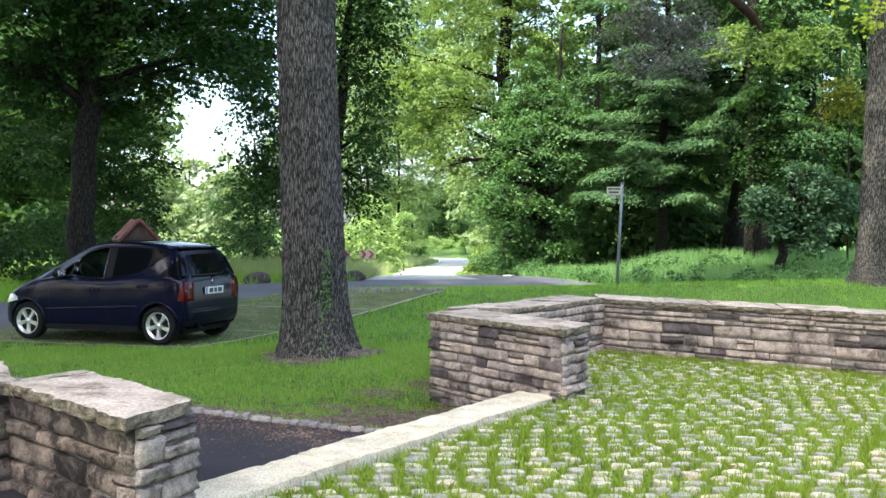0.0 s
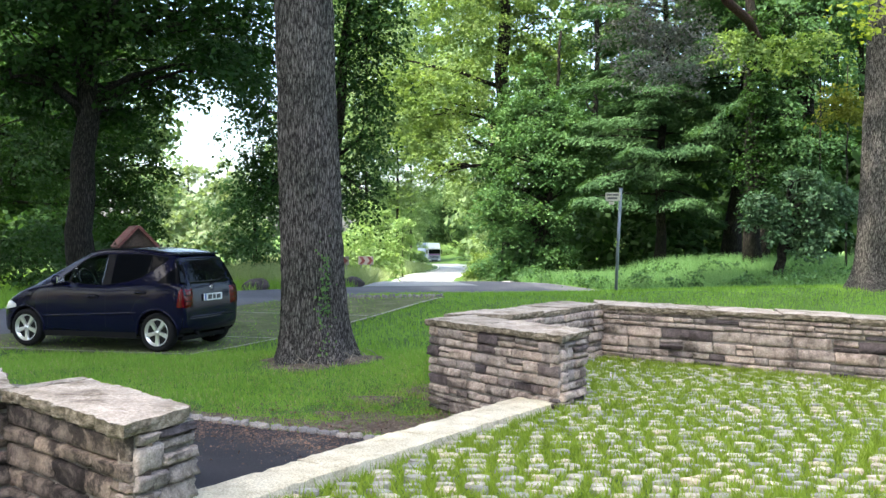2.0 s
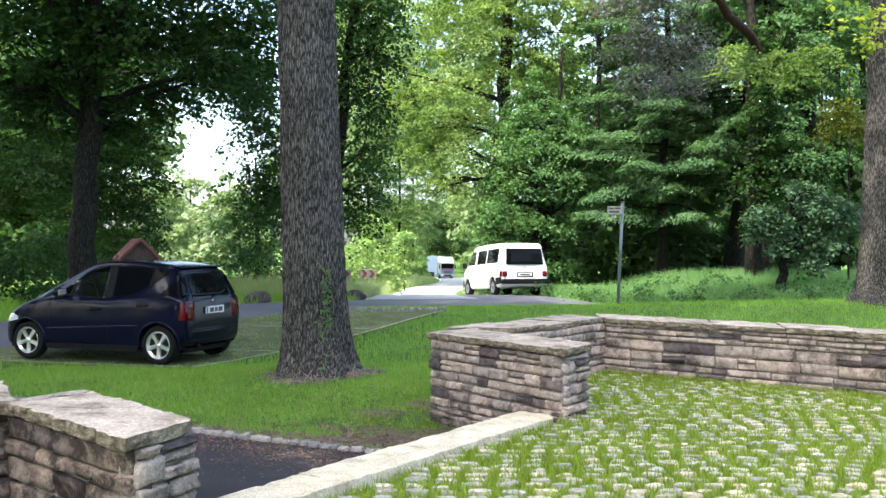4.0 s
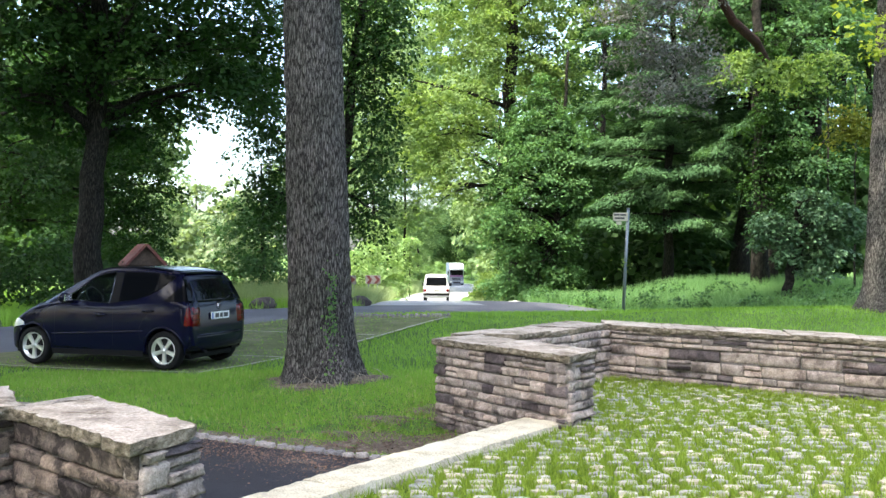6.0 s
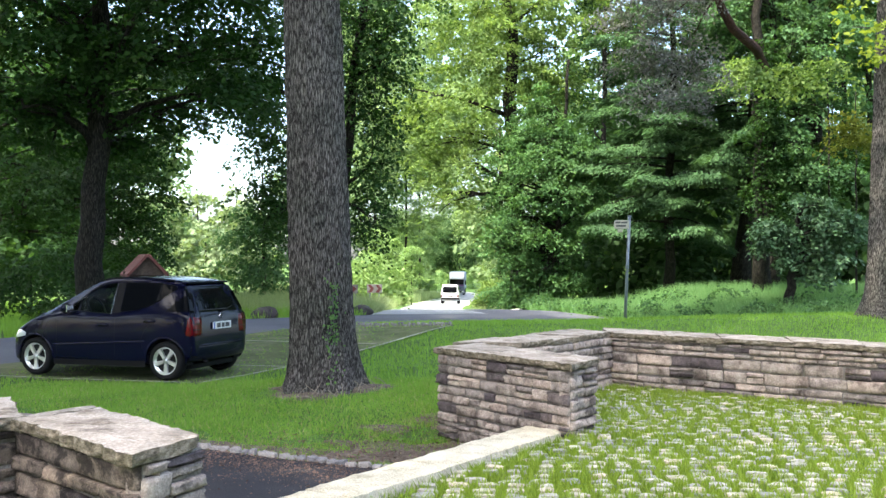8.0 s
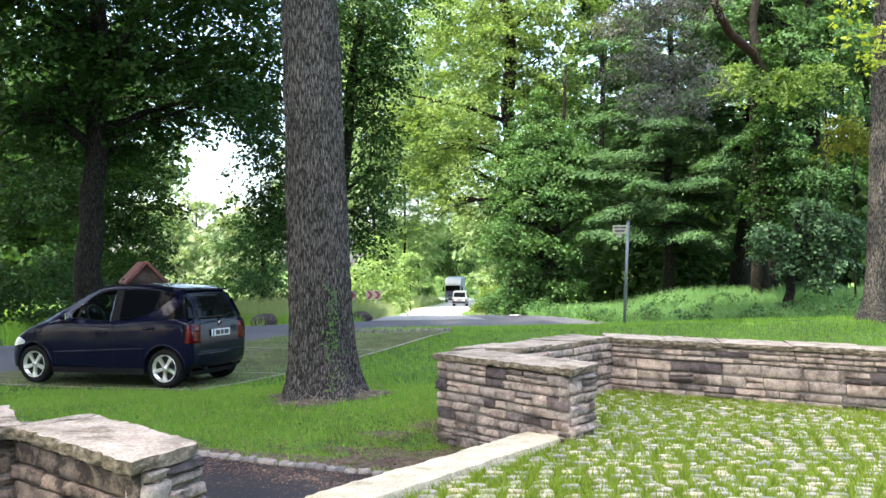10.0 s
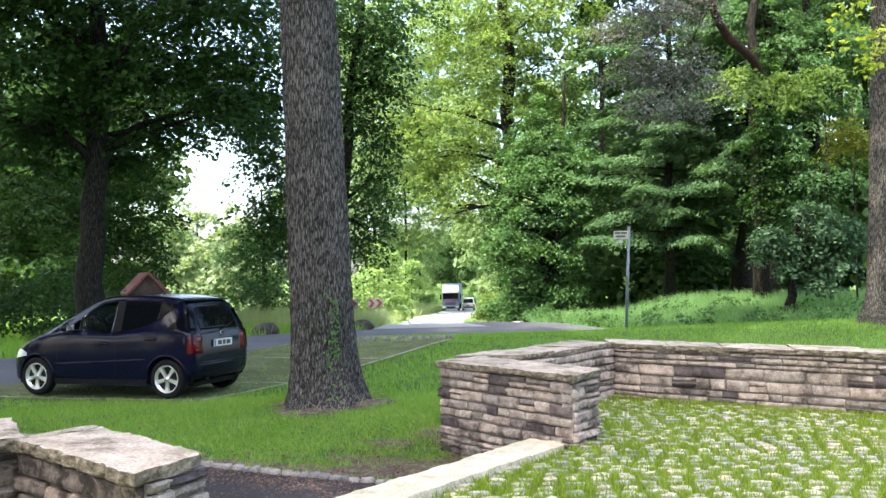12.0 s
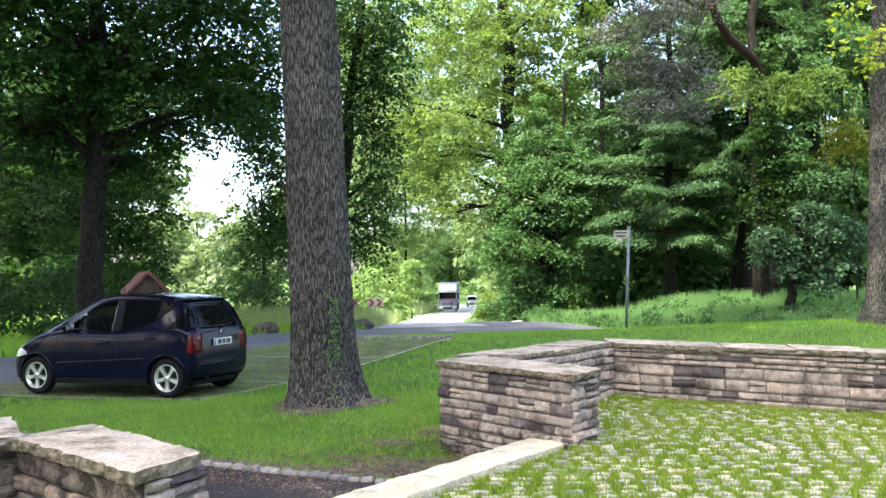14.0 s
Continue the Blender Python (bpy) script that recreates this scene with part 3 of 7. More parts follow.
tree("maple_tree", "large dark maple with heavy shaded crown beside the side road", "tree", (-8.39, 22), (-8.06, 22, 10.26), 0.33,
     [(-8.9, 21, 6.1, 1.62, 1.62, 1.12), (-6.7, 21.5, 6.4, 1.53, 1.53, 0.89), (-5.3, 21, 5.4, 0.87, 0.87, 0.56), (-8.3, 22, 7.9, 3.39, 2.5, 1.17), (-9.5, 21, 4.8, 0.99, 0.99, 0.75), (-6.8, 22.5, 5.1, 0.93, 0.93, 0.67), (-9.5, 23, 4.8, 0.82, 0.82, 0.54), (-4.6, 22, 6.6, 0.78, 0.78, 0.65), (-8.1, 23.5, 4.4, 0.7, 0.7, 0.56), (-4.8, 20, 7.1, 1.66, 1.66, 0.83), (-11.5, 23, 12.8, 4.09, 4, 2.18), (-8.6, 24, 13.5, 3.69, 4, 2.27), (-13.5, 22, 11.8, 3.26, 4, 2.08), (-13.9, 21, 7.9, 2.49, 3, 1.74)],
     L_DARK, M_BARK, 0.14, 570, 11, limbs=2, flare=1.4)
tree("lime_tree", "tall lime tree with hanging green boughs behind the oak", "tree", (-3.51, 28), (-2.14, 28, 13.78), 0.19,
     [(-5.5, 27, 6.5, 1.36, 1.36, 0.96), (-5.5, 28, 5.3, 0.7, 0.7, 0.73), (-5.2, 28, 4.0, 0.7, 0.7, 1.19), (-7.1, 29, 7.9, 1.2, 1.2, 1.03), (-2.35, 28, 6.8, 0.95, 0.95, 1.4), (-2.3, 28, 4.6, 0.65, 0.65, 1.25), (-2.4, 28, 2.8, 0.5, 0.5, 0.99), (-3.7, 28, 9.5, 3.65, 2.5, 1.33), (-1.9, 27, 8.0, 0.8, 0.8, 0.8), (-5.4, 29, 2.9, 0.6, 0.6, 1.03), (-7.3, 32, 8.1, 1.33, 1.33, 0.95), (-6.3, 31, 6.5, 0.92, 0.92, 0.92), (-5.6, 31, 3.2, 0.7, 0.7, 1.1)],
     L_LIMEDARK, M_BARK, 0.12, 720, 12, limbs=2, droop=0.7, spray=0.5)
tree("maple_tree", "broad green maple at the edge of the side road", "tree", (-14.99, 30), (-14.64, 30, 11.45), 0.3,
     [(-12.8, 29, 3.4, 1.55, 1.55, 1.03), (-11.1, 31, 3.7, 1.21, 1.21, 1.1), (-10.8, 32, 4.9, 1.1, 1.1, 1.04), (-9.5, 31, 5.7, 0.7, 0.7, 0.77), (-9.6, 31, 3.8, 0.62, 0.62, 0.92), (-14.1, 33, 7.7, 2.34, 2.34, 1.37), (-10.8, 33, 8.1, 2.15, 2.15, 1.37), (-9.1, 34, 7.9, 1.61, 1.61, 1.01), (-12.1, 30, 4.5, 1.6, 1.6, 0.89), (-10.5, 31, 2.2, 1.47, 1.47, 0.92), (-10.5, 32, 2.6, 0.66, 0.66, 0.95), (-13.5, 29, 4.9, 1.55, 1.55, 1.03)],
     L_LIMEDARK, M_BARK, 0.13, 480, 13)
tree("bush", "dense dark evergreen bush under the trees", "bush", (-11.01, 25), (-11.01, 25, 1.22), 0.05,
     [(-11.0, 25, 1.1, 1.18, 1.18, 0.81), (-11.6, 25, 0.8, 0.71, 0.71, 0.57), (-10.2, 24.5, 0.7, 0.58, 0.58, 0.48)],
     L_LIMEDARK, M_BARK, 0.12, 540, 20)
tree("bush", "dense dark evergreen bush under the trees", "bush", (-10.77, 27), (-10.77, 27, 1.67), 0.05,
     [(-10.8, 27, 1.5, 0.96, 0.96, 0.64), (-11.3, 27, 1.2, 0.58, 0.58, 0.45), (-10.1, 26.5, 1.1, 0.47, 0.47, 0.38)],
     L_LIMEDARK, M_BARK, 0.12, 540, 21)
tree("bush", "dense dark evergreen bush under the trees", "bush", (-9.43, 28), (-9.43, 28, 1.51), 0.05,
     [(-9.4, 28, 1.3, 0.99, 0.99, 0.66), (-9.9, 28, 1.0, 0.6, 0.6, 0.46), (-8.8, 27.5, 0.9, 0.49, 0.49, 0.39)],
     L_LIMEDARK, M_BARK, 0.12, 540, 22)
tree("young_tree", "young tree with fresh green leaves beside the road", "tree", (-7.01, 36), (-7.12, 36, 4.89), 0.09,
     [(-7.5, 36, 2.8, 1.28, 1.28, 1.07), (-6.7, 36, 1.7, 0.96, 0.96, 1.07), (-8.3, 36.5, 1.7, 0.86, 0.86, 1.08), (-7.0, 35.5, 0.9, 1.26, 1.26, 0.63)],
     L_MID, M_BARK, 0.13, 420, 30)
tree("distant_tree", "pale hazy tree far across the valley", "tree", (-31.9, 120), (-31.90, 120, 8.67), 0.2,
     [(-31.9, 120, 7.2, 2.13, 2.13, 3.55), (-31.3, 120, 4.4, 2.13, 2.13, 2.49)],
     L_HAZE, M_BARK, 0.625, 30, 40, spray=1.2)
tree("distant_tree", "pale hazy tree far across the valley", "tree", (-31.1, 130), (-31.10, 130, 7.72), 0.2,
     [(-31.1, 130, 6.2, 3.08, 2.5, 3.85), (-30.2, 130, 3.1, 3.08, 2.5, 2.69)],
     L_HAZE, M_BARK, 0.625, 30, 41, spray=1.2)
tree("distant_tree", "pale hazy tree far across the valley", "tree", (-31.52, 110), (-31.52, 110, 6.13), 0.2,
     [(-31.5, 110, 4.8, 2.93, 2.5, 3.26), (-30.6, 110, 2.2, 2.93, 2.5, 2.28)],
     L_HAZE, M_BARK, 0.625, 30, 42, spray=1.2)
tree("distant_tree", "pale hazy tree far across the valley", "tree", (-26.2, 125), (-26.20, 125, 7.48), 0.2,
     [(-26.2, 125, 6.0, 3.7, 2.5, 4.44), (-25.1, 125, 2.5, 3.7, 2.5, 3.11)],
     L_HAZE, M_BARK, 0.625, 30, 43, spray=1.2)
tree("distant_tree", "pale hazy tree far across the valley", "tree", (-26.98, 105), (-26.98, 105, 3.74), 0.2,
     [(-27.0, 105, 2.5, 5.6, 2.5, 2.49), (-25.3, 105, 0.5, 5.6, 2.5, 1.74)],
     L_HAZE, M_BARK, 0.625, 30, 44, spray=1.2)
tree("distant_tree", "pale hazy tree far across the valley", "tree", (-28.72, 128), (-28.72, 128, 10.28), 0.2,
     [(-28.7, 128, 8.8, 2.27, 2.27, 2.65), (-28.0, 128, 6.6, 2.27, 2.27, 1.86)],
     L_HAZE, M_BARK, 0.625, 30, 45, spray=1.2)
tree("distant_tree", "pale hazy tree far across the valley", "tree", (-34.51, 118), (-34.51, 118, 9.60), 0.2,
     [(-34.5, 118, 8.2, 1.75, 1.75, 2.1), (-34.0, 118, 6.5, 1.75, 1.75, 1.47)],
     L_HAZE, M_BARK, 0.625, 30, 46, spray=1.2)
tree("bush", "sunlit yellow-green bush on the roadside bank", "bush", (-4.33, 46), (-4.33, 46, 1.31), 0.05,
     [(-4.3, 46, 1.3, 1.09, 1.09, 1.09), (-4.0, 46, 0.6, 0.87, 0.87, 0.65), (-4.7, 46, 0.1, 0.98, 0.98, 0.54)],
     L_BUSH, M_BARK, 0.2, 187, 50)
tree("bush", "sunlit yellow-green bush on the roadside bank", "bush", (-3.57, 52), (-3.57, 52, 0.97), 0.05,
     [(-3.6, 52, 1.0, 1.05, 1.05, 1.08), (-3.3, 52, 0.2, 0.84, 0.84, 0.65), (-3.9, 52, -0.2, 0.94, 0.94, 0.54)],
     L_BUSH, M_BARK, 0.2, 187, 51)
tree("bush", "sunlit yellow-green bush on the roadside bank", "bush", (-3.71, 62), (-3.71, 62, 0.85), 0.05,
     [(-3.7, 62, 0.8, 0.66, 0.66, 0.88), (-3.5, 62, 0.2, 0.53, 0.53, 0.53), (-3.9, 62, -0.1, 0.59, 0.59, 0.44)],
     L_BUSH, M_BARK, 0.2, 187, 52)
tree("bush", "sunlit yellow-green bush on the roadside bank", "bush", (-4.6, 58), (-4.60, 58, 2.61), 0.05,
     [(-4.6, 58, 2.6, 1.37, 1.37, 1.37), (-4.2, 58, 1.7, 1.1, 1.1, 0.82), (-5.0, 58, 1.1, 1.24, 1.24, 0.69)],
     L_BUSH, M_BARK, 0.2, 187, 53)
tree("bush", "sunlit yellow-green bush on the roadside bank", "bush", (-5.44, 44), (-5.44, 44, 0.94), 0.05,
     [(-5.4, 44, 0.9, 1.3, 1.3, 1.17), (-5.1, 44, 0.1, 1.04, 1.04, 0.7), (-5.8, 44, -0.4, 1.17, 1.17, 0.59)],
     L_BUSH, M_BARK, 0.16, 330, 54)
tree("bush", "sunlit yellow-green bush on the roadside bank", "bush", (-3.68, 90), (-3.68, 90, 2.27), 0.05,
     [(-3.7, 90, 2.3, 1.17, 1.17, 1.81), (-3.3, 90, 1.0, 0.94, 0.94, 1.09), (-4.0, 90, 0.3, 1.06, 1.06, 0.91)],
     L_BUSH, M_BARK, 0.2, 187, 55)
tree("bush", "sunlit yellow-green bush on the roadside bank", "bush", (-1.64, 198), (-1.64, 198, -1.15), 0.05,
     [(-1.6, 198, -1.2, 2.81, 2.5, 1.52), (-0.8, 198, -2.2, 2.25, 2.25, 0.91), (-2.5, 198, -2.8, 2.53, 2.5, 0.76)],
     L_BUSH, M_BARK, 0.2, 187, 56)
tree("bush", "sunlit yellow-green bush on the roadside bank", "bush", (1.88, 198), (1.88, 198, -1.15), 0.05,
     [(1.9, 198, -1.2, 2.81, 2.5, 1.52), (2.7, 198, -2.2, 2.25, 2.25, 0.91), (1.0, 198, -2.8, 2.53, 2.5, 0.76)],
     L_BUSH, M_BARK, 0.2, 187, 57)
tree("bush", "sunlit yellow-green bush on the roadside bank", "bush", (4.31, 182), (4.31, 182, -1.15), 0.05,
     [(4.3, 182, -1.1, 1.72, 1.72, 1.4), (4.8, 182, -2.1, 1.38, 1.38, 0.84), (3.8, 182, -2.7, 1.55, 1.55, 0.7)],
     L_BUSH, M_BARK, 0.2, 187, 58)
tree("bush", "sunlit yellow-green bush on the roadside bank", "bush", (-3.64, 192), (-3.64, 192, -1.41), 0.05,
     [(-3.6, 192, -1.4, 1.59, 1.59, 1.14), (-3.2, 192, -2.2, 1.27, 1.27, 0.68), (-4.1, 192, -2.7, 1.43, 1.43, 0.57)],
     L_BUSH, M_BARK, 0.2, 187, 59)
tree("bush", "sunlit yellow-green bush on the roadside bank", "bush", (-3.37, 150), (-3.37, 150, -0.84), 0.05,
     [(-3.4, 150, -0.8, 0.98, 0.98, 1.24), (-3.1, 150, -1.7, 0.78, 0.78, 0.75), (-3.7, 150, -2.2, 0.88, 0.88, 0.62)],
     L_BUSH, M_BARK, 0.2, 187, 60)
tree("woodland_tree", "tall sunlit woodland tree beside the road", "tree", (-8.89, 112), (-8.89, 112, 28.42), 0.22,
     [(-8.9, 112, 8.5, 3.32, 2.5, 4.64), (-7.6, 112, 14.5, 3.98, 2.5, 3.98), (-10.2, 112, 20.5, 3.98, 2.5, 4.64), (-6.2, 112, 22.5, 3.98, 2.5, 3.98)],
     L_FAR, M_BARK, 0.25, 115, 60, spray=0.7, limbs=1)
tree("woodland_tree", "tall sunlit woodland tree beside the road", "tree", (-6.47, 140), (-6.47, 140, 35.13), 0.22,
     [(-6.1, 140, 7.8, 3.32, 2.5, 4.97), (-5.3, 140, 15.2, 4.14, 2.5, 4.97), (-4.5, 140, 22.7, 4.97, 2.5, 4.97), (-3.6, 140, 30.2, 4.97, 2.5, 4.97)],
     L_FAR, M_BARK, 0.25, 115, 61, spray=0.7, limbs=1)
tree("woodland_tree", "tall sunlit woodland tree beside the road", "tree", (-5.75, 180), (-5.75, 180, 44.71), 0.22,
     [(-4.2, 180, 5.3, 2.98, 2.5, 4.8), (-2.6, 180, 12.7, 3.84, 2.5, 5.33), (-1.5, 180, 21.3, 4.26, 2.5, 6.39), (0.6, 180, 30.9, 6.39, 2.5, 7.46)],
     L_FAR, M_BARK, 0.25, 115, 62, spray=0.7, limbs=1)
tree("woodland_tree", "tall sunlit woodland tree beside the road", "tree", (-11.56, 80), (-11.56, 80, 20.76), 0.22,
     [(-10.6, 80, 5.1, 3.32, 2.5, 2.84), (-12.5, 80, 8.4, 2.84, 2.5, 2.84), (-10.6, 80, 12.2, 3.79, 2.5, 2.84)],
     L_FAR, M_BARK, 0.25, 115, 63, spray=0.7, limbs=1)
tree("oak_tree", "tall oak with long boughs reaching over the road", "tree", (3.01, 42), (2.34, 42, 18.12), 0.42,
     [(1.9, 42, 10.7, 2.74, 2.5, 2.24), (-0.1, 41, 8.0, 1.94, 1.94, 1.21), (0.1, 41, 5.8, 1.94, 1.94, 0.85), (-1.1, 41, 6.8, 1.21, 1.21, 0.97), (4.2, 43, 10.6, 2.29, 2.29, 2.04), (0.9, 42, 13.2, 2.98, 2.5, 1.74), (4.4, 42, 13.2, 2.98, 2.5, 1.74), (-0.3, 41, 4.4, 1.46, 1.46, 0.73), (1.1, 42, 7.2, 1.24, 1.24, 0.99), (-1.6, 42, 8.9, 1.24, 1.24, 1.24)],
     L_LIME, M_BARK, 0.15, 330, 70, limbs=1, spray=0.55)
tree("woodland_tree", "roadside tree leaning over the far road", "tree", (3.65, 70), (3.65, 70, 12.15), 0.2,
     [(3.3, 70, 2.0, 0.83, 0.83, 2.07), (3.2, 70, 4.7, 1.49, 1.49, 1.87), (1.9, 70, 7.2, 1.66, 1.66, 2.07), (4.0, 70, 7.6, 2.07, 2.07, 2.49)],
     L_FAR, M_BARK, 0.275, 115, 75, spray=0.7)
tree("woodland_tree", "roadside tree leaning over the far road", "tree", (5.34, 110), (5.34, 110, 18.17), 0.2,
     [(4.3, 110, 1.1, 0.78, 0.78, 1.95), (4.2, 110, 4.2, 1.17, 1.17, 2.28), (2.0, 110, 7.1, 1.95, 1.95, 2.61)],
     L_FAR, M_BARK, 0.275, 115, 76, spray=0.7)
# dark mass above the far road, its shade put into the leaf colour
tree("woodland_tree", "roadside tree leaning over the far road", "tree", (2.05, 216), (2.05, 216, 34.15), 0.2,
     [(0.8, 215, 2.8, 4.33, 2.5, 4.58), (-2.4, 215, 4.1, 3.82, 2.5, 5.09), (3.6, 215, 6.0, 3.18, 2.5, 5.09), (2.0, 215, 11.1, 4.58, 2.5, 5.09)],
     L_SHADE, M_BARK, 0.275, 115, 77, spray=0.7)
tree("pine_tree", "pine with grey thinning needles and a bent reddish bough", "tree", (12.44, 37), (12.44, 37, 17.69), 0.22,
     [(5.4, 28, 7.6, 0.99, 0.99, 0.66), (6.6, 28, 8.0, 0.99, 0.99, 0.66), (5.9, 28, 6.6, 0.99, 0.99, 0.5), (7.4, 28.5, 7.2, 0.84, 0.84, 0.59), (7.1, 29, 6.5, 0.86, 0.86, 0.43), (5.4, 28, 9.1, 1.49, 1.49, 0.66), (6.7, 28, 9.3, 1.16, 1.16, 0.66)],
     L_GREY, M_PINE, 0.09, 660, 82, limbs=0, extra=[([(12.44, 37, 8.71), (9.75, 30.5, 8.45), (8.58, 29, 8.72), (8.07, 28.5, 9.27), (7.81, 28.3, 9.9), (7.67, 28.3, 11.56)], 0.16, 0.10), ([(7.83, 28.2, 9.69), (7.2, 28.2, 9.52), (6.28, 28.2, 8.69), (5.78, 28.2, 7.85)], 0.035, 0.01), ([(7.89, 28.2, 9.52), (7.53, 28.2, 9.02), (7.2, 28.2, 8.35)], 0.035, 0.01), ([(7.77, 28.2, 10.02), (6.78, 28.2, 10.19), (5.78, 28.2, 9.36), (5.11, 28.2, 8.52)], 0.035, 0.01)], trunk_bark=M_BARK)
tree("oak_sapling", "leafy young oak branch in front of the pine", "tree", (13.51, 34), (13.41, 34, 9.14), 0.05,
     [(10.0, 31, 7.6, 0.83, 0.83, 0.4), (11.1, 31, 7.6, 0.92, 0.92, 0.51), (12.2, 31.5, 7.8, 0.75, 0.75, 0.47), (9.5, 31, 8.0, 0.46, 0.46, 0.28)],
     L_LIME, M_BARK, 0.15, 360, 87)
def clumps(seed, n, c, r, size, flat=0.68):
    """Rounded clumps of leaves strewn over the outside of a large uneven mass."""
    rng = np.random.default_rng(seed)
    out = []
    for k in range(n):
        u = rng.normal(size=3)
        u /= np.linalg.norm(u)
        p = np.array(c) + u * np.array(r) * rng.uniform(0.55, 1.05)
        q = rng.uniform(*size)
        out.append((p[0], p[1], p[2], q, q, q * flat * rng.uniform(0.8, 1.2)))
    return out


tree("beech_tree", "dense young beech with layered green sprays down to the ground", "tree", (4.3, 40.4), (5.0, 40.4, 10.2), 0.15,
     clumps(84, 165, (3.85, 40.2, 4.3), (2.45, 1.5, 4.5), (0.45, 0.9), 0.3), L_YOUNG, M_BARK, 0.13, 400, 89, limbs=1, spray=0.34, per=8, droop=0.5, inner=0.15)
for k, (x, y, w, h) in enumerate(((3.1, 40.6, 1.0, 1.3), (2.7, 47.5, 1.0, 1.5), (2.5, 56.0, 1.1, 1.8), (3.6, 64.0, 1.3, 2.2))):
    z = float(land(x, y))
    tree("roadside_bush", "leafy green bush hanging over the road's edge", "bush", (x + 0.3, y), (x + 0.3, y, z + h), 0.05,
         clumps(160 + k, 26, (x + 0.2, y, z + h * 0.55), (w, w * 0.8, h * 0.6), (0.35, 0.6), 0.5), L_YOUNG if k < 2 else L_LIME, M_BARK, 0.15, 260, 170 + k, limbs=1, spray=0.3, per=6, group="bushes along the road")
tree("evergreen_bush", "large glossy evergreen bush at the wood's edge", "bush", (10.95, 31), (11.4, 31.2, 3.6), 0.17,
     clumps(83, 50, (11.6, 31.0, 2.45), (1.9, 0.9, 1.4), (0.24, 0.52)), L_RHODO, M_BARK, 0.135, 520, 83, limbs=1, spray=0.24, per=8, droop=0.6, inner=0.2)
tree("maple_tree", "maple with fresh green leaves above the evergreen bush", "tree", (14.37, 37), (13.93, 37, 16.16), 0.28,
     [(12.8, 35, 9.4, 1.66, 1.66, 1.04), (11.5, 35, 8.7, 1.04, 1.04, 0.83), (14.4, 36, 8.3, 1.28, 1.28, 1.07), (13.1, 36, 7.5, 1.49, 1.49, 0.85), (14.4, 35, 9.8, 1.45, 1.45, 1.24), (11.4, 36, 10.9, 1.92, 1.92, 1.07), (14.2, 36, 11.7, 2.56, 2.5, 1.28), (12.3, 34.5, 6.0, 0.92, 0.92, 0.82), (12.0, 34.5, 4.6, 0.82, 0.82, 0.82), (13.2, 34.5, 5.1, 1.02, 1.02, 0.71)],
     L_MID, M_BARK, 0.14, 372, 84, limbs=2)
tree("ivy_clad_tree", "tree trunk wrapped in dark ivy", "tree", (11.42, 35), (11.31, 35, 14.13), 0.3,
     [(11.4, 34.3, 4.9, 0.53, 0.5, 1.22), (11.4, 34.3, 6.8, 0.49, 0.5, 1.22), (11.5, 34.5, 3.1, 0.49, 0.5, 1.02), (11.3, 34.3, 8.6, 0.49, 0.5, 1.02), (14.4, 36, 5.7, 1.28, 1.28, 0.75), (12.8, 35, 4.6, 1.04, 1.04, 0.62)],
     L_DARK, M_BARK, 0.13, 660, 85, limbs=1)
tree("ochre_tree", "small tree with ochre yellow leaves beside the trunk", "tree", (13.99, 33), (13.99, 33, 7.55), 0.04,
     [(12.2, 29, 5.7, 0.58, 0.58, 0.31), (12.4, 29, 5.3, 0.52, 0.52, 0.24)],
     L_OCHRE, M_BARK, 0.13, 192, 86)
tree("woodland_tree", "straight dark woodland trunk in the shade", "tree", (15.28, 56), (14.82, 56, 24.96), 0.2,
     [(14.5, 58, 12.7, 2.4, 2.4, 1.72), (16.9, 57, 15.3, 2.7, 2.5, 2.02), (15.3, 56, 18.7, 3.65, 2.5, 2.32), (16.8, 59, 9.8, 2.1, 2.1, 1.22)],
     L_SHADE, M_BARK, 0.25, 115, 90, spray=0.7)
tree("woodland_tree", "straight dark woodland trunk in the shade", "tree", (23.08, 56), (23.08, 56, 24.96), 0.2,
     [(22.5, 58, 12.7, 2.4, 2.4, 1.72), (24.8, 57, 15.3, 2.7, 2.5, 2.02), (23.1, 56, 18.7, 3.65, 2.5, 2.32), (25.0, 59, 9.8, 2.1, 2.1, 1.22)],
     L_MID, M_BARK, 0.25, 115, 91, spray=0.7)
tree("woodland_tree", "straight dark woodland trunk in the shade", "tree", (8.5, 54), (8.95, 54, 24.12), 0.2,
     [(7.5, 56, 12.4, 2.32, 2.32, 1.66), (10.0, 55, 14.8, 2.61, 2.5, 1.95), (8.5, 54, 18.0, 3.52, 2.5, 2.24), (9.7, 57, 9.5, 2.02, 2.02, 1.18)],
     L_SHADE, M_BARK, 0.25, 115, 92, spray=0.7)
tree("woodland_tree", "straight dark woodland trunk in the shade", "tree", (26.5, 60), (26.00, 60, 26.63), 0.3,
     [(25.9, 62, 13.5, 2.57, 2.5, 1.84), (28.4, 61, 16.2, 2.89, 2.5, 2.17), (26.5, 60, 19.9, 3.91, 2.5, 2.49), (28.6, 63, 10.3, 2.24, 2.24, 1.31)],
     L_MID, M_BARK, 0.25, 115, 93, spray=0.7)
tree("nettle_patch", "patch of leafy green herbs in the verge", "herbs", (3.65, 35), (3.65, 35, 0.14), 0.008,
     [(3.6, 35, 0.2, 0.83, 0.7, 0.32)],
     L_MID, M_BARK, 0.11, 360, 130, limbs=0, spray=0.2, per=5)
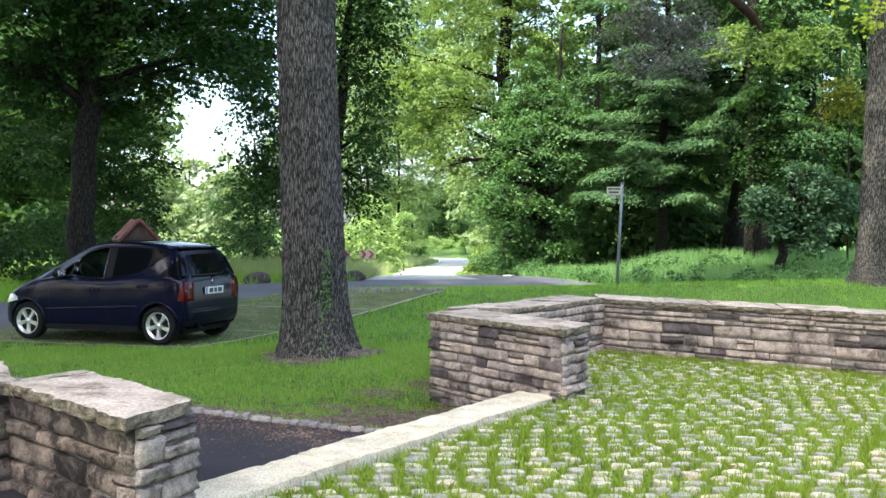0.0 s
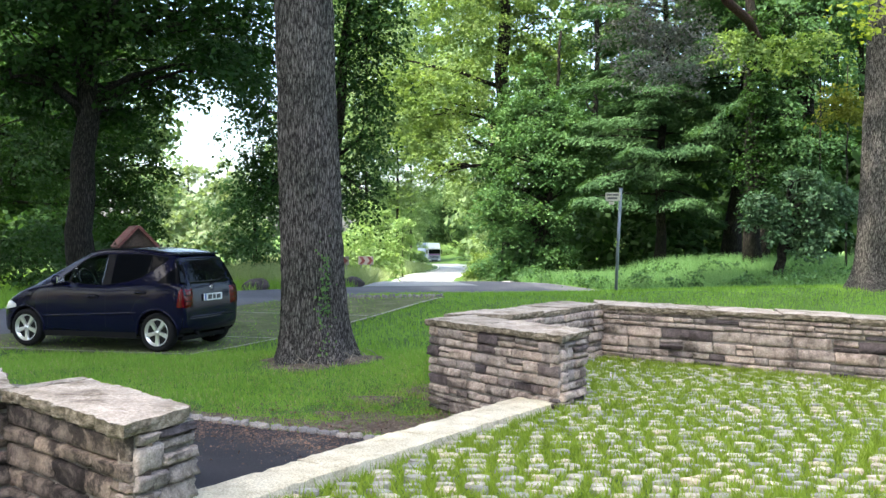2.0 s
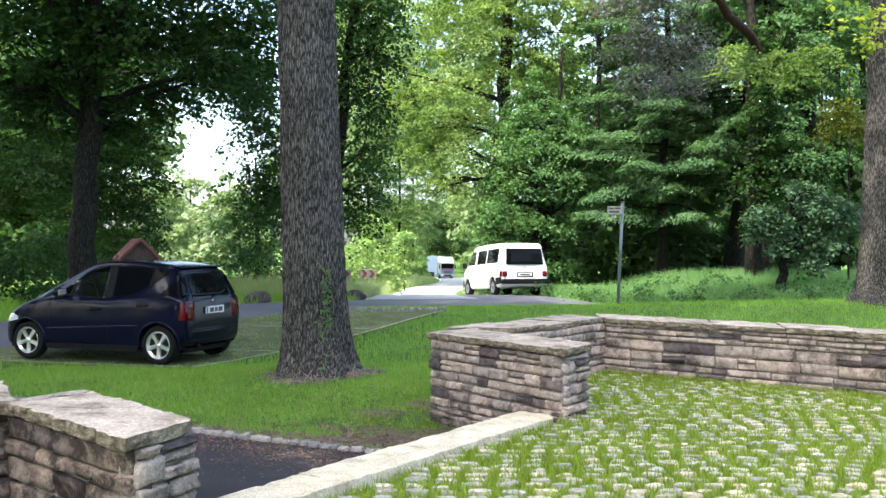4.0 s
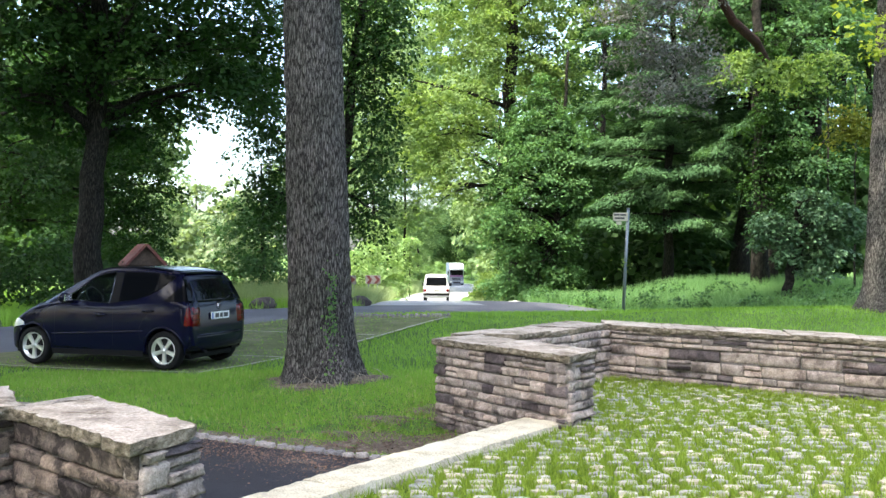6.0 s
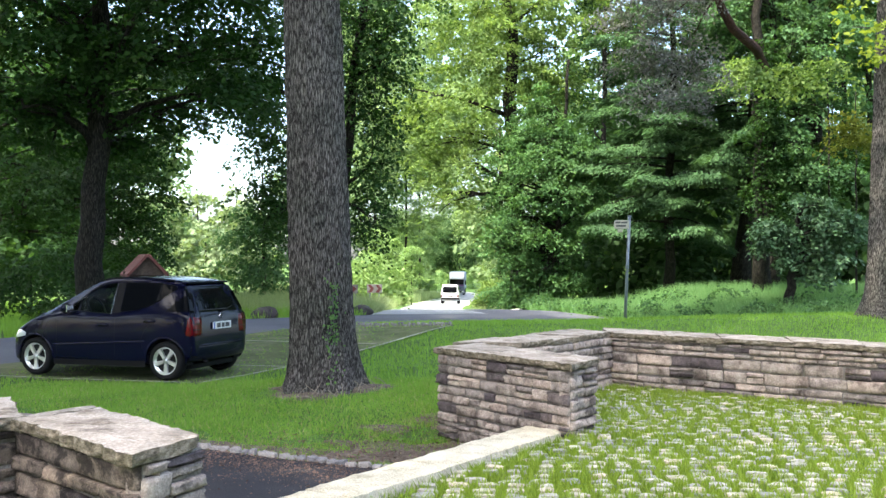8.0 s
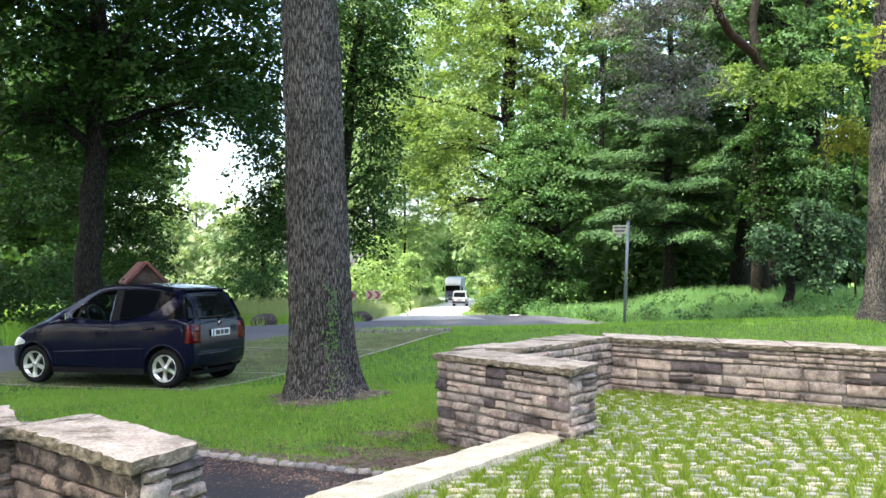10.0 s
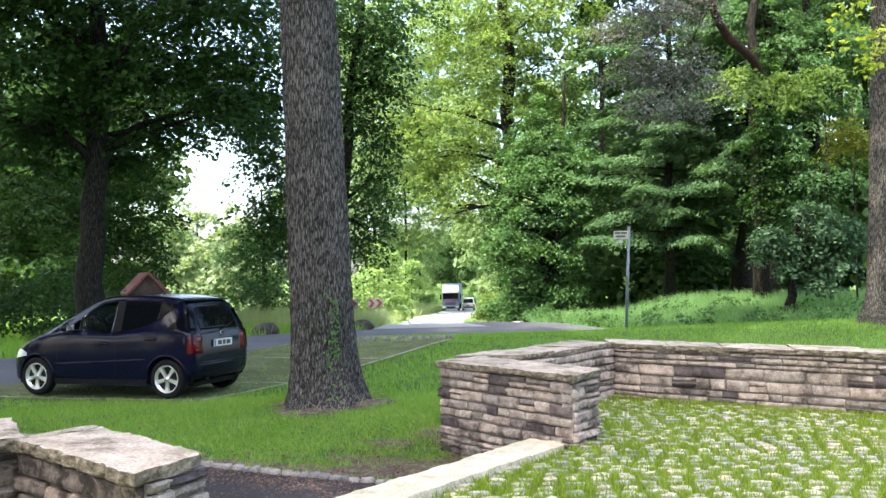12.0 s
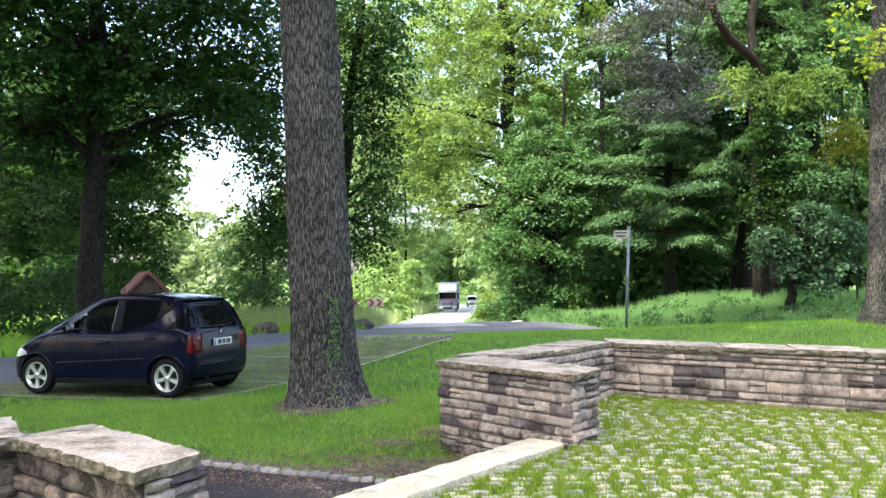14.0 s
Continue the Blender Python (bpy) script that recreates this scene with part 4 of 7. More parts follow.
tree("nettle_patch", "patch of leafy green herbs in the verge", "herbs", (4.66, 32), (4.66, 32, 0.04), 0.008,
     [(4.7, 32, 0.1, 0.85, 0.7, 0.26)],
     L_MID, M_BARK, 0.11, 360, 131, limbs=0, spray=0.2, per=5)
tree("nettle_patch", "patch of leafy green herbs in the verge", "herbs", (6.27, 31.5), (6.27, 31.5, 0.14), 0.008,
     [(6.3, 31.5, 0.2, 0.93, 0.7, 0.25)],
     L_MID, M_BARK, 0.11, 360, 132, limbs=0, spray=0.2, per=5)
tree("nettle_patch", "patch of leafy green herbs in the verge", "herbs", (7.66, 30), (7.66, 30, 0.10), 0.008,
     [(7.7, 30, 0.2, 0.89, 0.7, 0.21)],
     L_MID, M_BARK, 0.11, 360, 133, limbs=0, spray=0.2, per=5)
tree("nettle_patch", "patch of leafy green herbs in the verge", "herbs", (9.54, 29.5), (9.54, 29.5, 0.16), 0.008,
     [(9.5, 29.5, 0.2, 0.87, 0.7, 0.24)],
     L_MID, M_BARK, 0.11, 360, 134, limbs=0, spray=0.2, per=5)
tree("nettle_patch", "patch of leafy green herbs in the verge", "herbs", (10.9, 28.5), (10.90, 28.5, 0.24), 0.008,
     [(10.9, 28.5, 0.3, 0.93, 0.7, 0.26)],
     L_MID, M_BARK, 0.11, 360, 135, limbs=0, spray=0.2, per=5)
tree("nettle_patch", "patch of leafy green herbs in the verge", "herbs", (11.12, 31), (11.12, 31, 0.31), 0.008,
     [(11.1, 31, 0.4, 0.73, 0.7, 0.25)],
     L_MID, M_BARK, 0.11, 360, 136, limbs=0, spray=0.2, per=5)
tree("nettle_patch", "patch of leafy green herbs in the verge", "herbs", (7.57, 34), (7.57, 34, 0.34), 0.008,
     [(7.6, 34, 0.4, 1.01, 0.7, 0.27)],
     L_MID, M_BARK, 0.11, 360, 137, limbs=0, spray=0.2, per=5)
tree("nettle_patch", "patch of leafy green herbs in the verge", "herbs", (12.08, 28.5), (12.08, 28.5, 0.38), 0.008,
     [(12.1, 28.5, 0.4, 0.67, 0.7, 0.29)],
     L_MID, M_BARK, 0.11, 360, 138, limbs=0, spray=0.2, per=5)
tree("nettle_patch", "patch of leafy green herbs in the verge", "herbs", (9.59, 33), (9.59, 33, 0.38), 0.008,
     [(9.6, 33, 0.5, 0.88, 0.7, 0.27)],
     L_MID, M_BARK, 0.11, 360, 139, limbs=0, spray=0.2, per=5)


def ground_cover():
    """Leafy low plants between the meadow and the road."""
    rng = np.random.default_rng(140)
    for k in range(16):
        x = 4.8 + 0.55 * k + rng.normal() * 0.2
        y = float(np.interp(x, [4.3, 5.6, 7.4, 9, 12, 14], [33.4, 31.9, 30.6, 29.4, 27.4, 26.2])) + rng.uniform(0.4, 1.3)
        z = float(land(x, y))
        tree("ground_cover_plant", "low spreading patch of light green leafy plants", "herbs", (x, y), (x, y, z + 0.15), 0.008,
             [(x, y, z + 0.22, 0.55, 0.5, 0.22)], L_BEECH, M_BARK, 0.10, 330, 150 + k, limbs=0, spray=0.2, per=5, group="plants on the bank")


ground_cover()


def far_woods():
    """The woods that close the distance on both sides of the road, past the single trees."""
    rng = np.random.default_rng(99)
    blobs = []
    for k in range(60):
        d = rng.uniform(42, 70)
        bear = rng.uniform(-0.64, -0.375)
        x = bear * d
        for _ in range(4):
            blobs.append((x + rng.normal() * 2, d + rng.normal() * 2, float(land(x, d)) + rng.uniform(1, 16), 2.2, 2.0, 1.8))
    for k in range(190):
        d = rng.uniform(58, 150)
        bear = rng.uniform(-0.62, 0.62)
        road = float(np.interp(d, ROAD_Y, ROAD_X)) / d
        if abs(bear - road) < 5.5 / d + 0.012 or -0.315 < bear < -0.195 or (-0.2 < bear < road and d < 105):
            continue
        x = bear * d
        g = float(land(x, d))
        for _ in range(4):
            h = rng.uniform(1, 24)
            blobs.append((x + rng.normal() * 3, d + rng.normal() * 3, g + h, rng.uniform(2, 4), rng.uniform(2, 3), rng.uniform(1.6, 3)))
    for k in range(26):
        d = rng.uniform(205, 260)
        x = rng.uniform(-0.06, 0.09) * d
        for h in (2, 7, 13):
            blobs.append((x, d, -3 + h, 6, 4, 4))
    for k in range(78):
        d = rng.uniform(112, 175)
        blobs.append((rng.uniform(-0.12, 0.05) * d, d, rng.uniform(0.09, 0.31) * d, 4.5, 4, 3.6))
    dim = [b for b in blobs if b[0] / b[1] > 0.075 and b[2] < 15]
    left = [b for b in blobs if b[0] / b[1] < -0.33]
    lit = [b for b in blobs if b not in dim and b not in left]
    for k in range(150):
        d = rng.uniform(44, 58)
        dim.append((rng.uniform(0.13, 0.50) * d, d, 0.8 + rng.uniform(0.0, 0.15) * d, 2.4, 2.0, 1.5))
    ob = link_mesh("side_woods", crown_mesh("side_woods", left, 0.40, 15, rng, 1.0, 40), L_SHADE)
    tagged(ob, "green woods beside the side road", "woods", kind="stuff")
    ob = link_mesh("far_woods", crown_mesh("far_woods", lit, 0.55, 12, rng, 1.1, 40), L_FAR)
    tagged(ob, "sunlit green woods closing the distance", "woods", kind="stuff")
    # the forest shade in here lies in the leaf colour
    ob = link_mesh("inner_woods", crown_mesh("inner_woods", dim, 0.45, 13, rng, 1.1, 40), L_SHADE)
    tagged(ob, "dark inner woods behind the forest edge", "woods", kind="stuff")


def unseen_shade_woods():
    """Unseen woods added round the plaza at the back of the camera, which close the place and block light."""
    rng = np.random.default_rng(77)
    blobs = []
    for k in range(60):
        a = math.radians(rng.uniform(25, 335) - 180)
        r = rng.uniform(24, 34)
        x, y = r * math.sin(a), -r * math.cos(a)
        if y > 4 and abs(x) < 0.62 * y + 9:
            continue
        for h in (1.5, 4.5, 7.5, 9.5):
            blobs.append((x + rng.normal() * 1.5, y + rng.normal() * 1.5, h + rng.normal() * 0.6, 2.6, 2.4, 1.9))
    # crowns added out of view on the sunward side: they shade the plaza and the bay
    for k in range(150):
        x, y = rng.uniform(-25, -4), rng.uniform(-10, 14)
        blobs.append((x, y, rng.uniform(24, 29), 3.2, 3.2, 1.6))
    # more unseen crowns, set where they shade lawn, left trees, road and sign post
    for k in range(6):
        x, y = rng.uniform(-3, 0), rng.uniform(5, 13)
        blobs.append((x, y, rng.uniform(24, 28), 3.0, 3.0, 1.5))
    for k in range(30):
        blobs.append((rng.uniform(-22, -12), rng.uniform(12, 24), rng.uniform(25, 28), 3.0, 3.0, 1.5))
    for k in range(10):
        blobs.append((rng.uniform(-7, -1), rng.uniform(14, 19), rng.uniform(25, 28), 2.8, 2.4, 1.5))
    for k in range(3):
        blobs.append((rng.uniform(-3, 5), rng.uniform(14, 24), rng.uniform(25, 28), 3.0, 3.0, 1.5))
    for k in range(8):
        blobs.append((rng.uniform(-7, -2), rng.uniform(12, 17), rng.uniform(25, 28), 2.8, 2.8, 1.5))
    # unseen tall leaf wall, added to darken the parked car's reflections
    for k in range(70):
        blobs.append((rng.uniform(-32, -23), rng.uniform(-14, 12), rng.uniform(9, 24), 2.8, 2.6, 2.2))
    # unseen leaf roof, added to darken the inside of the woods
    for k in range(120):
        y = rng.uniform(41, 80)
        x = rng.uniform(0.09 * y, 0.62 * y) if k % 3 else rng.uniform(-0.65 * y, -0.32 * y)
        blobs.append((x, y, 0.3 * y + rng.uniform(4, 8), 3.6, 3.4, 1.7))
    ob = link_mesh("unseen_shade_woods", crown_mesh("unseen_shade_woods", blobs, 0.62, 13, rng, 1.0, 14), L_DARK)
    tagged(ob, "unseen dark woods and high crowns added to close the plaza and block light", "woods", kind="stuff")


far_woods()
unseen_shade_woods()


# ---- stone walls round the plaza ----
def stone_templates(mat):
    """Unit stones: length x 0..1, face at y 0 with the back at y 1, height z 0..1."""
    out = []
    rng = np.random.default_rng(5)
    for _ in range(14):
        bm = bmesh.new()
        n = 5
        front = {}
        tip = rng.uniform(-0.10, 0.10)
        for i in range(n + 1):
            for k in range(n + 1):
                edge = i in (0, n) or k in (0, n)
                jx, jz = rng.uniform(-0.014, 0.014), rng.uniform(-0.045, 0.045)
                if i in (0, n) and k in (0, n):
                    jx, jz = jx + (0.02 if i == 0 else -0.02), jz + (0.05 if k == 0 else -0.05)
                y = (0.12 + rng.uniform(0, 0.08)) if edge else rng.uniform(-0.08, 0.07) + tip * (k / n - 0.5) * 2
                front[i, k] = bm.verts.new(((0, 0.05, 0.34, 0.67, 0.95, 1)[i] + jx, y, (0, 0.11, 0.37, 0.63, 0.89, 1)[k] + jz))
        for i in range(n):
            for k in range(n):
                bm.faces.new((front[i, k], front[i + 1, k], front[i + 1, k + 1], front[i, k + 1]))
        rim = [front[i, 0] for i in range(n + 1)] + [front[n, k] for k in range(1, n + 1)] + [front[i, n] for i in range(n - 1, -1, -1)] + [front[0, k] for k in range(n - 1, 0, -1)]
        back = [bm.verts.new((v.co.x, 1.0, v.co.z)) for v in rim]
        for a in range(len(rim)):
            b = (a + 1) % len(rim)
            bm.faces.new((rim[b], rim[a], back[a], back[b]))
        for f in bm.faces:
            f.smooth = max(v.co.y for v in f.verts) < 0.5
        bm.normal_update()
        me = bpy.data.meshes.new("stone")
        bm.to_mesh(me)
        bm.free()
        me.materials.append(mat)
        out.append(me)
    return out


STONES, DARK_STONES = stone_templates(M_STONE), stone_templates(M_STONE_DARK)


def stone_face(parent, p, q, z0, z1, rng, low=0.07, high=0.15, short=0.16, long=0.48, depth=0.14, kinds=None):
    """Coursed rubble on the face that runs from p to q; it looks to the right of that way."""
    p, q = Vector((p[0], p[1], 0)), Vector((q[0], q[1], 0))
    length = (q - p).length
    d = (q - p) / length
    into = Vector((-d.y, d.x, 0))
    turn = Matrix((d, into, Vector((0, 0, 1)))).transposed().to_4x4()
    z = z0
    while z < z1 - 0.02:
        h = min(rng.uniform(low, high), z1 - z)
        if z1 - (z + h) < low * 0.6:
            h = z1 - z
        s = -rng.uniform(0, 0.01)
        while s < length - 0.02:
            w = rng.uniform(short, long) * (0.75 + h * 3)
            if length - (s + w) < short * 0.8:
                w = length - s
            parts = [(z, h)]
            if h > 0.105 and rng.random() < 0.26:
                c = h * rng.uniform(0.4, 0.6)
                parts = [(z, c), (z + c, h - c)]
            for zz, hh in parts:
                ob = new("stone", (kinds or STONES)[int(rng.integers(len(STONES)))])
                proud = rng.uniform(-0.014, 0.022)
                less = rng.uniform(0.0, 0.016) if rng.random() < 0.5 else 0.0
                m = Matrix.Translation(p + d * (s + 0.006) - into * (0.03 + proud) + Vector((0, 0, zz + 0.005 + less * rng.random()))) @ turn
                ob.matrix_world = m @ Matrix.Rotation(rng.normal() * 0.013, 4, "Y") @ Matrix.Diagonal((w - 0.010, depth, hh - 0.009 - less, 1))
                ob.parent = parent
            s += w
        z += h


def core(name, corners, z0, z1, label):
    """The mortared core of a wall, from its plan corners (counter-clockwise)."""
    bm = bmesh.new()
    n = len(corners)
    lo = [bm.verts.new((x, y, z0)) for x, y in corners]
    hi = [bm.verts.new((x, y, z1)) for x, y in corners]
    bm.faces.new(lo[::-1])
    bm.faces.new(hi)
    for i in range(n):
        j = (i + 1) % n
        bm.faces.new((lo[i], lo[j], hi[j], hi[i]))
    return tagged(part(name, bm, M_MORTAR), label, "wall", kind="structure")


def cap_slab(parent, corners, z, thick, rng, jag=1.0):
    """One rough cap stone over a four-cornered plan, with a chipped rim."""
    bm = bmesh.new()
    c = [Vector((x, y, 0)) for x, y in corners]
    nu = max(4, int((c[1] - c[0]).length / 0.07))
    nv = 6
    grid = []
    for i in range(nu + 1):
        row = []
        for k in range(nv + 1):
            u, v = i / nu, k / nv
            p = c[0].lerp(c[1], u).lerp(c[3].lerp(c[2], u), v)
            edge = i in (0, nu) or k in (0, nv)
            j = (0.011 if edge else 0.003) * jag
            row.append(p + Vector((rng.normal() * j, rng.normal() * j, z + rng.normal() * 0.0035 - (0.007 if edge else 0))))
        grid.append(row)
    top = [[bm.verts.new(p) for p in row] for row in grid]
    for i in range(nu):
        for k in range(nv):
            bm.faces.new((top[i][k], top[i + 1][k], top[i + 1][k + 1], top[i][k + 1]))
    rim = [top[i][0] for i in range(nu + 1)] + [top[nu][k] for k in range(1, nv + 1)] + [top[i][nv] for i in range(nu - 1, -1, -1)] + [top[0][k] for k in range(nv - 1, 0, -1)]
    mid = (c[0] + c[1] + c[2] + c[3]) / 4
    rings = [rim]
    for f, zz in ((0.004, -0.12), (0.008, -0.5), (-0.002, -0.85), (-0.03, -1.0)):
        ring = []
        for v in rim:
            out = Vector((v.co.x - mid.x, v.co.y - mid.y, 0)).normalized()
            chip = noise.noise(Vector((v.co.x * 6, v.co.y * 6, zz * 2))) * 0.013 * jag + noise.noise(Vector((v.co.x * 19, v.co.y * 19, zz * 5))) * 0.020 * jag
            ring.append(bm.verts.new(Vector((v.co.x, v.co.y, z + thick * zz)) + out * (f + chip) + Vector((0, 0, rng.normal() * 0.003))))
        rings.append(ring)
    n = len(rim)
    for a, b in zip(rings, rings[1:]):
        for i in range(n):
            j = (i + 1) % n
            bm.faces.new((a[j], a[i], b[i], b[j])).material_index = 1
    bm.faces.new(rings[-1][::-1]).material_index = 1
    bmesh.ops.recalc_face_normals(bm, faces=bm.faces)
    ob = part("cap_stone", bm, M_CAP, parent)
    ob.data.materials.append(M_CAPRIM)
    return ob


def cap_run(parent, a, b, a2, b2, z, thick, cuts, rng, over=0.06):
    """Cap stones between the edge a-b and the opposite edge a2-b2, parted at the given shares."""
    A, B, A2, B2 = (Vector(v) for v in (a, b, a2, b2))
    o = (A - A2).normalized() * over
    for u0, u1 in zip(cuts, cuts[1:]):
        g = 0.004 / (B - A).length
        q = [A.lerp(B, u0 + g) + o, A.lerp(B, u1 - g) + o, A2.lerp(B2, u1 - g) - o, A2.lerp(B2, u0 + g) - o]
        cap_slab(parent, [(v.x, v.y) for v in q], z + rng.uniform(-0.008, 0.01), thick * rng.uniform(0.9, 1.15), rng)


def build_walls():
    rng = np.random.default_rng(8)
    C, A, C2, N = (1.12, 8.92), (-0.12, 10.62), (1.40, 9.38), (0.74, 11.02)
    A2 = (0.36, 11.02)
    K, K2 = (2.20, 13.10), (2.02, 13.75)
    E, E2 = (7.40, 8.72), (7.75, 9.12)
    TOP, CAP = 0.585, 0.075
    w = core("wall_gate_right", [C, C2, N, A2, A], -0.7, TOP, "rubble sandstone wing wall beside the gate threshold")
    stone_face(w, A, C, -0.52, TOP, rng, 0.06, 0.145, 0.14, 0.36)
    stone_face(w, C, C2, -0.06, TOP, rng, 0.08, 0.135, 0.2, 0.4)
    cap_run(w, (-0.13, 10.66), (1.17, 8.83), (0.28, 11.14), (1.43, 9.38), TOP + CAP, CAP, [0, 0.42, 1.0], rng)
    w = core("wall_plaza_side", [A2, N, K, K2], -0.5, TOP, "low rubble sandstone wall round the plaza")
    stone_face(w, N, K, -0.10, TOP, rng, 0.07, 0.14, 0.16, 0.4)
    cap_run(w, (0.80, 11.12), K, (0.05, 11.22), (1.72, 13.62), TOP + CAP, CAP, [0, 0.30, 0.62, 1.0], rng, 0.02)
    w = core("wall_plaza_far", [K, E, E2, K2], -0.5, TOP, "low weathered rubble sandstone wall behind the sett paving")
    stone_face(w, K, E, -0.12, TOP, rng, 0.06, 0.15, 0.15, 0.46)
    cap_run(w, (2.16, 13.12), E, (2.22, 13.98), E2, TOP + CAP, CAP, [0, 0.13, 0.24, 0.37, 0.49, 0.62, 0.73, 0.86, 1.0], rng, 0.065)
    P, P2, Q, Q2 = (-1.54, 4.78), (-1.36, 5.22), (-2.62, 5.80), (-2.40, 6.20)
    w = core("wall_gate_left", [P, P2, Q2, Q], -0.5, TOP, "rubble sandstone wing wall ending at the dark drive")
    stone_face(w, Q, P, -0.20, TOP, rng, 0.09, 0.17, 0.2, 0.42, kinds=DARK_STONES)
    stone_face(w, P, P2, -0.20, TOP, rng, 0.08, 0.15, 0.15, 0.26)
    cap_run(w, Q, (-1.51, 4.69), Q2, (-1.385, 5.14), TOP + CAP, CAP * 1.15, [0, 0.10, 1.0], rng)
    R, R2 = (-4.0, 4.15), (-4.35, 4.5)
    w = core("wall_plaza_left", [Q, Q2, (-3.0, 6.45), R2, R], -0.5, TOP, "low rubble sandstone wall round the plaza")
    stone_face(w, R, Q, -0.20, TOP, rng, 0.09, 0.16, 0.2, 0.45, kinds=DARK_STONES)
    cap_run(w, R, Q, R2, (-2.98, 6.52), TOP + CAP + 0.02, CAP * 1.1, [0, 0.5, 1.0], rng)


def build_threshold():
    """Pale slabs across the gate, in line."""
    a, b = Vector((-1.62, 5.38)), Vector((0.93, 9.20))
    d = (b - a).normalized()
    n = Vector((-d.y, d.x))
    rng = np.random.default_rng(3)
    bm = bmesh.new()
    p = [a - n * 0.19, b - n * 0.19, b + n * 0.19, a + n * 0.19]
    lo = [bm.verts.new((v.x, v.y, -0.45)) for v in p]
    hi = [bm.verts.new((v.x, v.y, -0.06)) for v in p]
    bm.faces.new(hi)
    for i in range(4):
        bm.faces.new((lo[i], lo[(i + 1) % 4], hi[(i + 1) % 4], hi[i]))
    ob = tagged(part("pavement_threshold", bm, M_MORTAR), "row of long pale limestone slabs across the gate", "threshold", kind="structure")
    L = (b - a).length
    cuts = [0, 0.31, 0.57, 0.80, 1.0]
    for u0, u1 in zip(cuts, cuts[1:]):
        q0, q1 = a + d * (L * u0 + 0.004), a + d * (L * u1 - 0.004)
        w = 0.215 + rng.uniform(-0.008, 0.008)
        s = cap_slab(ob, [((q0 - n * w).x, (q0 - n * w).y), ((q1 - n * w).x, (q1 - n * w).y), ((q1 + n * w).x, (q1 + n * w).y), ((q0 + n * w).x, (q0 + n * w).y)],
                     0.018 + rng.uniform(-0.003, 0.003), 0.12, rng, 0.25)
        s.name = "slab"
        s.data.materials[0] = s.data.materials[1] = M_STRIP


def sett_templates(n_mesh=8):
    out = []
    rng = np.random.default_rng(12)
    for _ in range(n_mesh):
        bm = bmesh.new()
        m = 8
        rings = []
        sh = [1 + rng.uniform(-0.12, 0.08) for _ in range(m)]
        for z, f in ((-1.0, 1.0), (-0.28, 1.0), (-0.05, 0.96), (0.0, 0.84)):
            ring = []
            for k in range(m):
                a = 2 * math.pi * (k + 0.5) / m
                c, s = math.cos(a), math.sin(a)
                sq = 0.5 / max(abs(c), abs(s)) ** 0.82
                ring.append(bm.verts.new((c * sq * f * sh[k], s * sq * f * sh[k], z + (rng.uniform(-0.05, 0.05) if z > -0.2 else 0))))
            rings.append(ring)
        for a, b in zip(rings, rings[1:]):
            for k in range(m):
                bm.faces.new((a[k], a[(k + 1) % m], b[(k + 1) % m], b[k]))
        bm.faces.new(rings[-1])
        bm.normal_update()
        me = bpy.data.meshes.new("sett")
        bm.to_mesh(me)
        bm.free()
        out.append(me)
    return out


def plaza_level(x, y):
    return -0.012 - 0.009 * sstep(9, 13, y) * 6


def build_plaza():
    # bed sheet, cut to the plaza's outline
    bm = bmesh.new()
    f = bm.faces.new([bm.verts.new((x, y, 0)) for x, y in PLAZA])
    bmesh.ops.triangulate(bm, faces=[f])
    for _ in range(4):
        bmesh.ops.subdivide_edges(bm, edges=[e for e in bm.edges if e.calc_length() > 0.7], cuts=1, use_grid_fill=True)
    for v in bm.verts:
        v.co.z = float(plaza_level(v.co.x, v.co.y)) - 0.028
    bed = tagged(part("pavement_plaza", bm, M_BED), "pale granite setts with wide grassy joints", "paving", kind="structure")
    temps = sett_templates()
    rng = np.random.default_rng(21)
    spots = []
    row = 0
    y = 4.6
    while y < 13.2:
        x = -1.6 + rng.uniform(0, 0.2)
        while x < 6.6:
            w = rng.uniform(0.115, 0.175)
            px = x + w / 2 + 0.0
            py = y + 0.05 * (x - 1) * 0.6 + rng.normal() * 0.012
            if inside(PLAZA, np.array([px]), np.array([py]))[0] and (py > 9.35 or (px - 0.93) * 0.8317 - (py - 9.2) * 0.5552 > 0.30):
                dist = abs((px - 2.2) * 0.64 + (py - 13.1) * 0.77)
                if dist > 0.12 and rng.random() > 0.05 + 0.3 * sstep(0.7, 0.1, dist):
                    spots.append((px, py, w, rng.uniform(0.08, 0.105)))
            x += w + rng.uniform(0.045, 0.08)
        y += rng.uniform(0.148, 0.166)
        row += 1
    near = sorted(range(len(spots)), key=lambda i: spots[i][1] + 0.05 * abs(spots[i][0] - 1))
    picked = set(near[:300])
    for me in temps:
        me.materials.append(M_SETT)
    rest_v, rest_f, base = [], [], 0
    for i, (px, py, w, h) in enumerate(spots):
        z = float(plaza_level(px, py)) + rng.normal() * 0.006
        me = temps[int(rng.integers(len(temps)))]
        m = Matrix.LocRotScale((px, py, z + 0.004), Euler((rng.normal() * 0.05, rng.normal() * 0.05, rng.normal() * 0.07)), (w, h, 0.07))
        if i in picked:
            ob = new("sett", me)
            ob.matrix_world = m
            ob.parent = bed
        else:
            rest_v += [tuple(m @ v.co) for v in me.vertices]
            rest_f += [tuple(base + k for k in p.vertices) for p in me.polygons]
            base += len(me.vertices)
    me = bpy.data.meshes.new("setts_beyond")
    me.from_pydata(rest_v, [], rest_f)
    ob = link_mesh("setts_beyond", me, M_SETT_FAR, bed)
    tagged(ob, "more pale granite setts of the same paving", kind="stuff")
    return spots


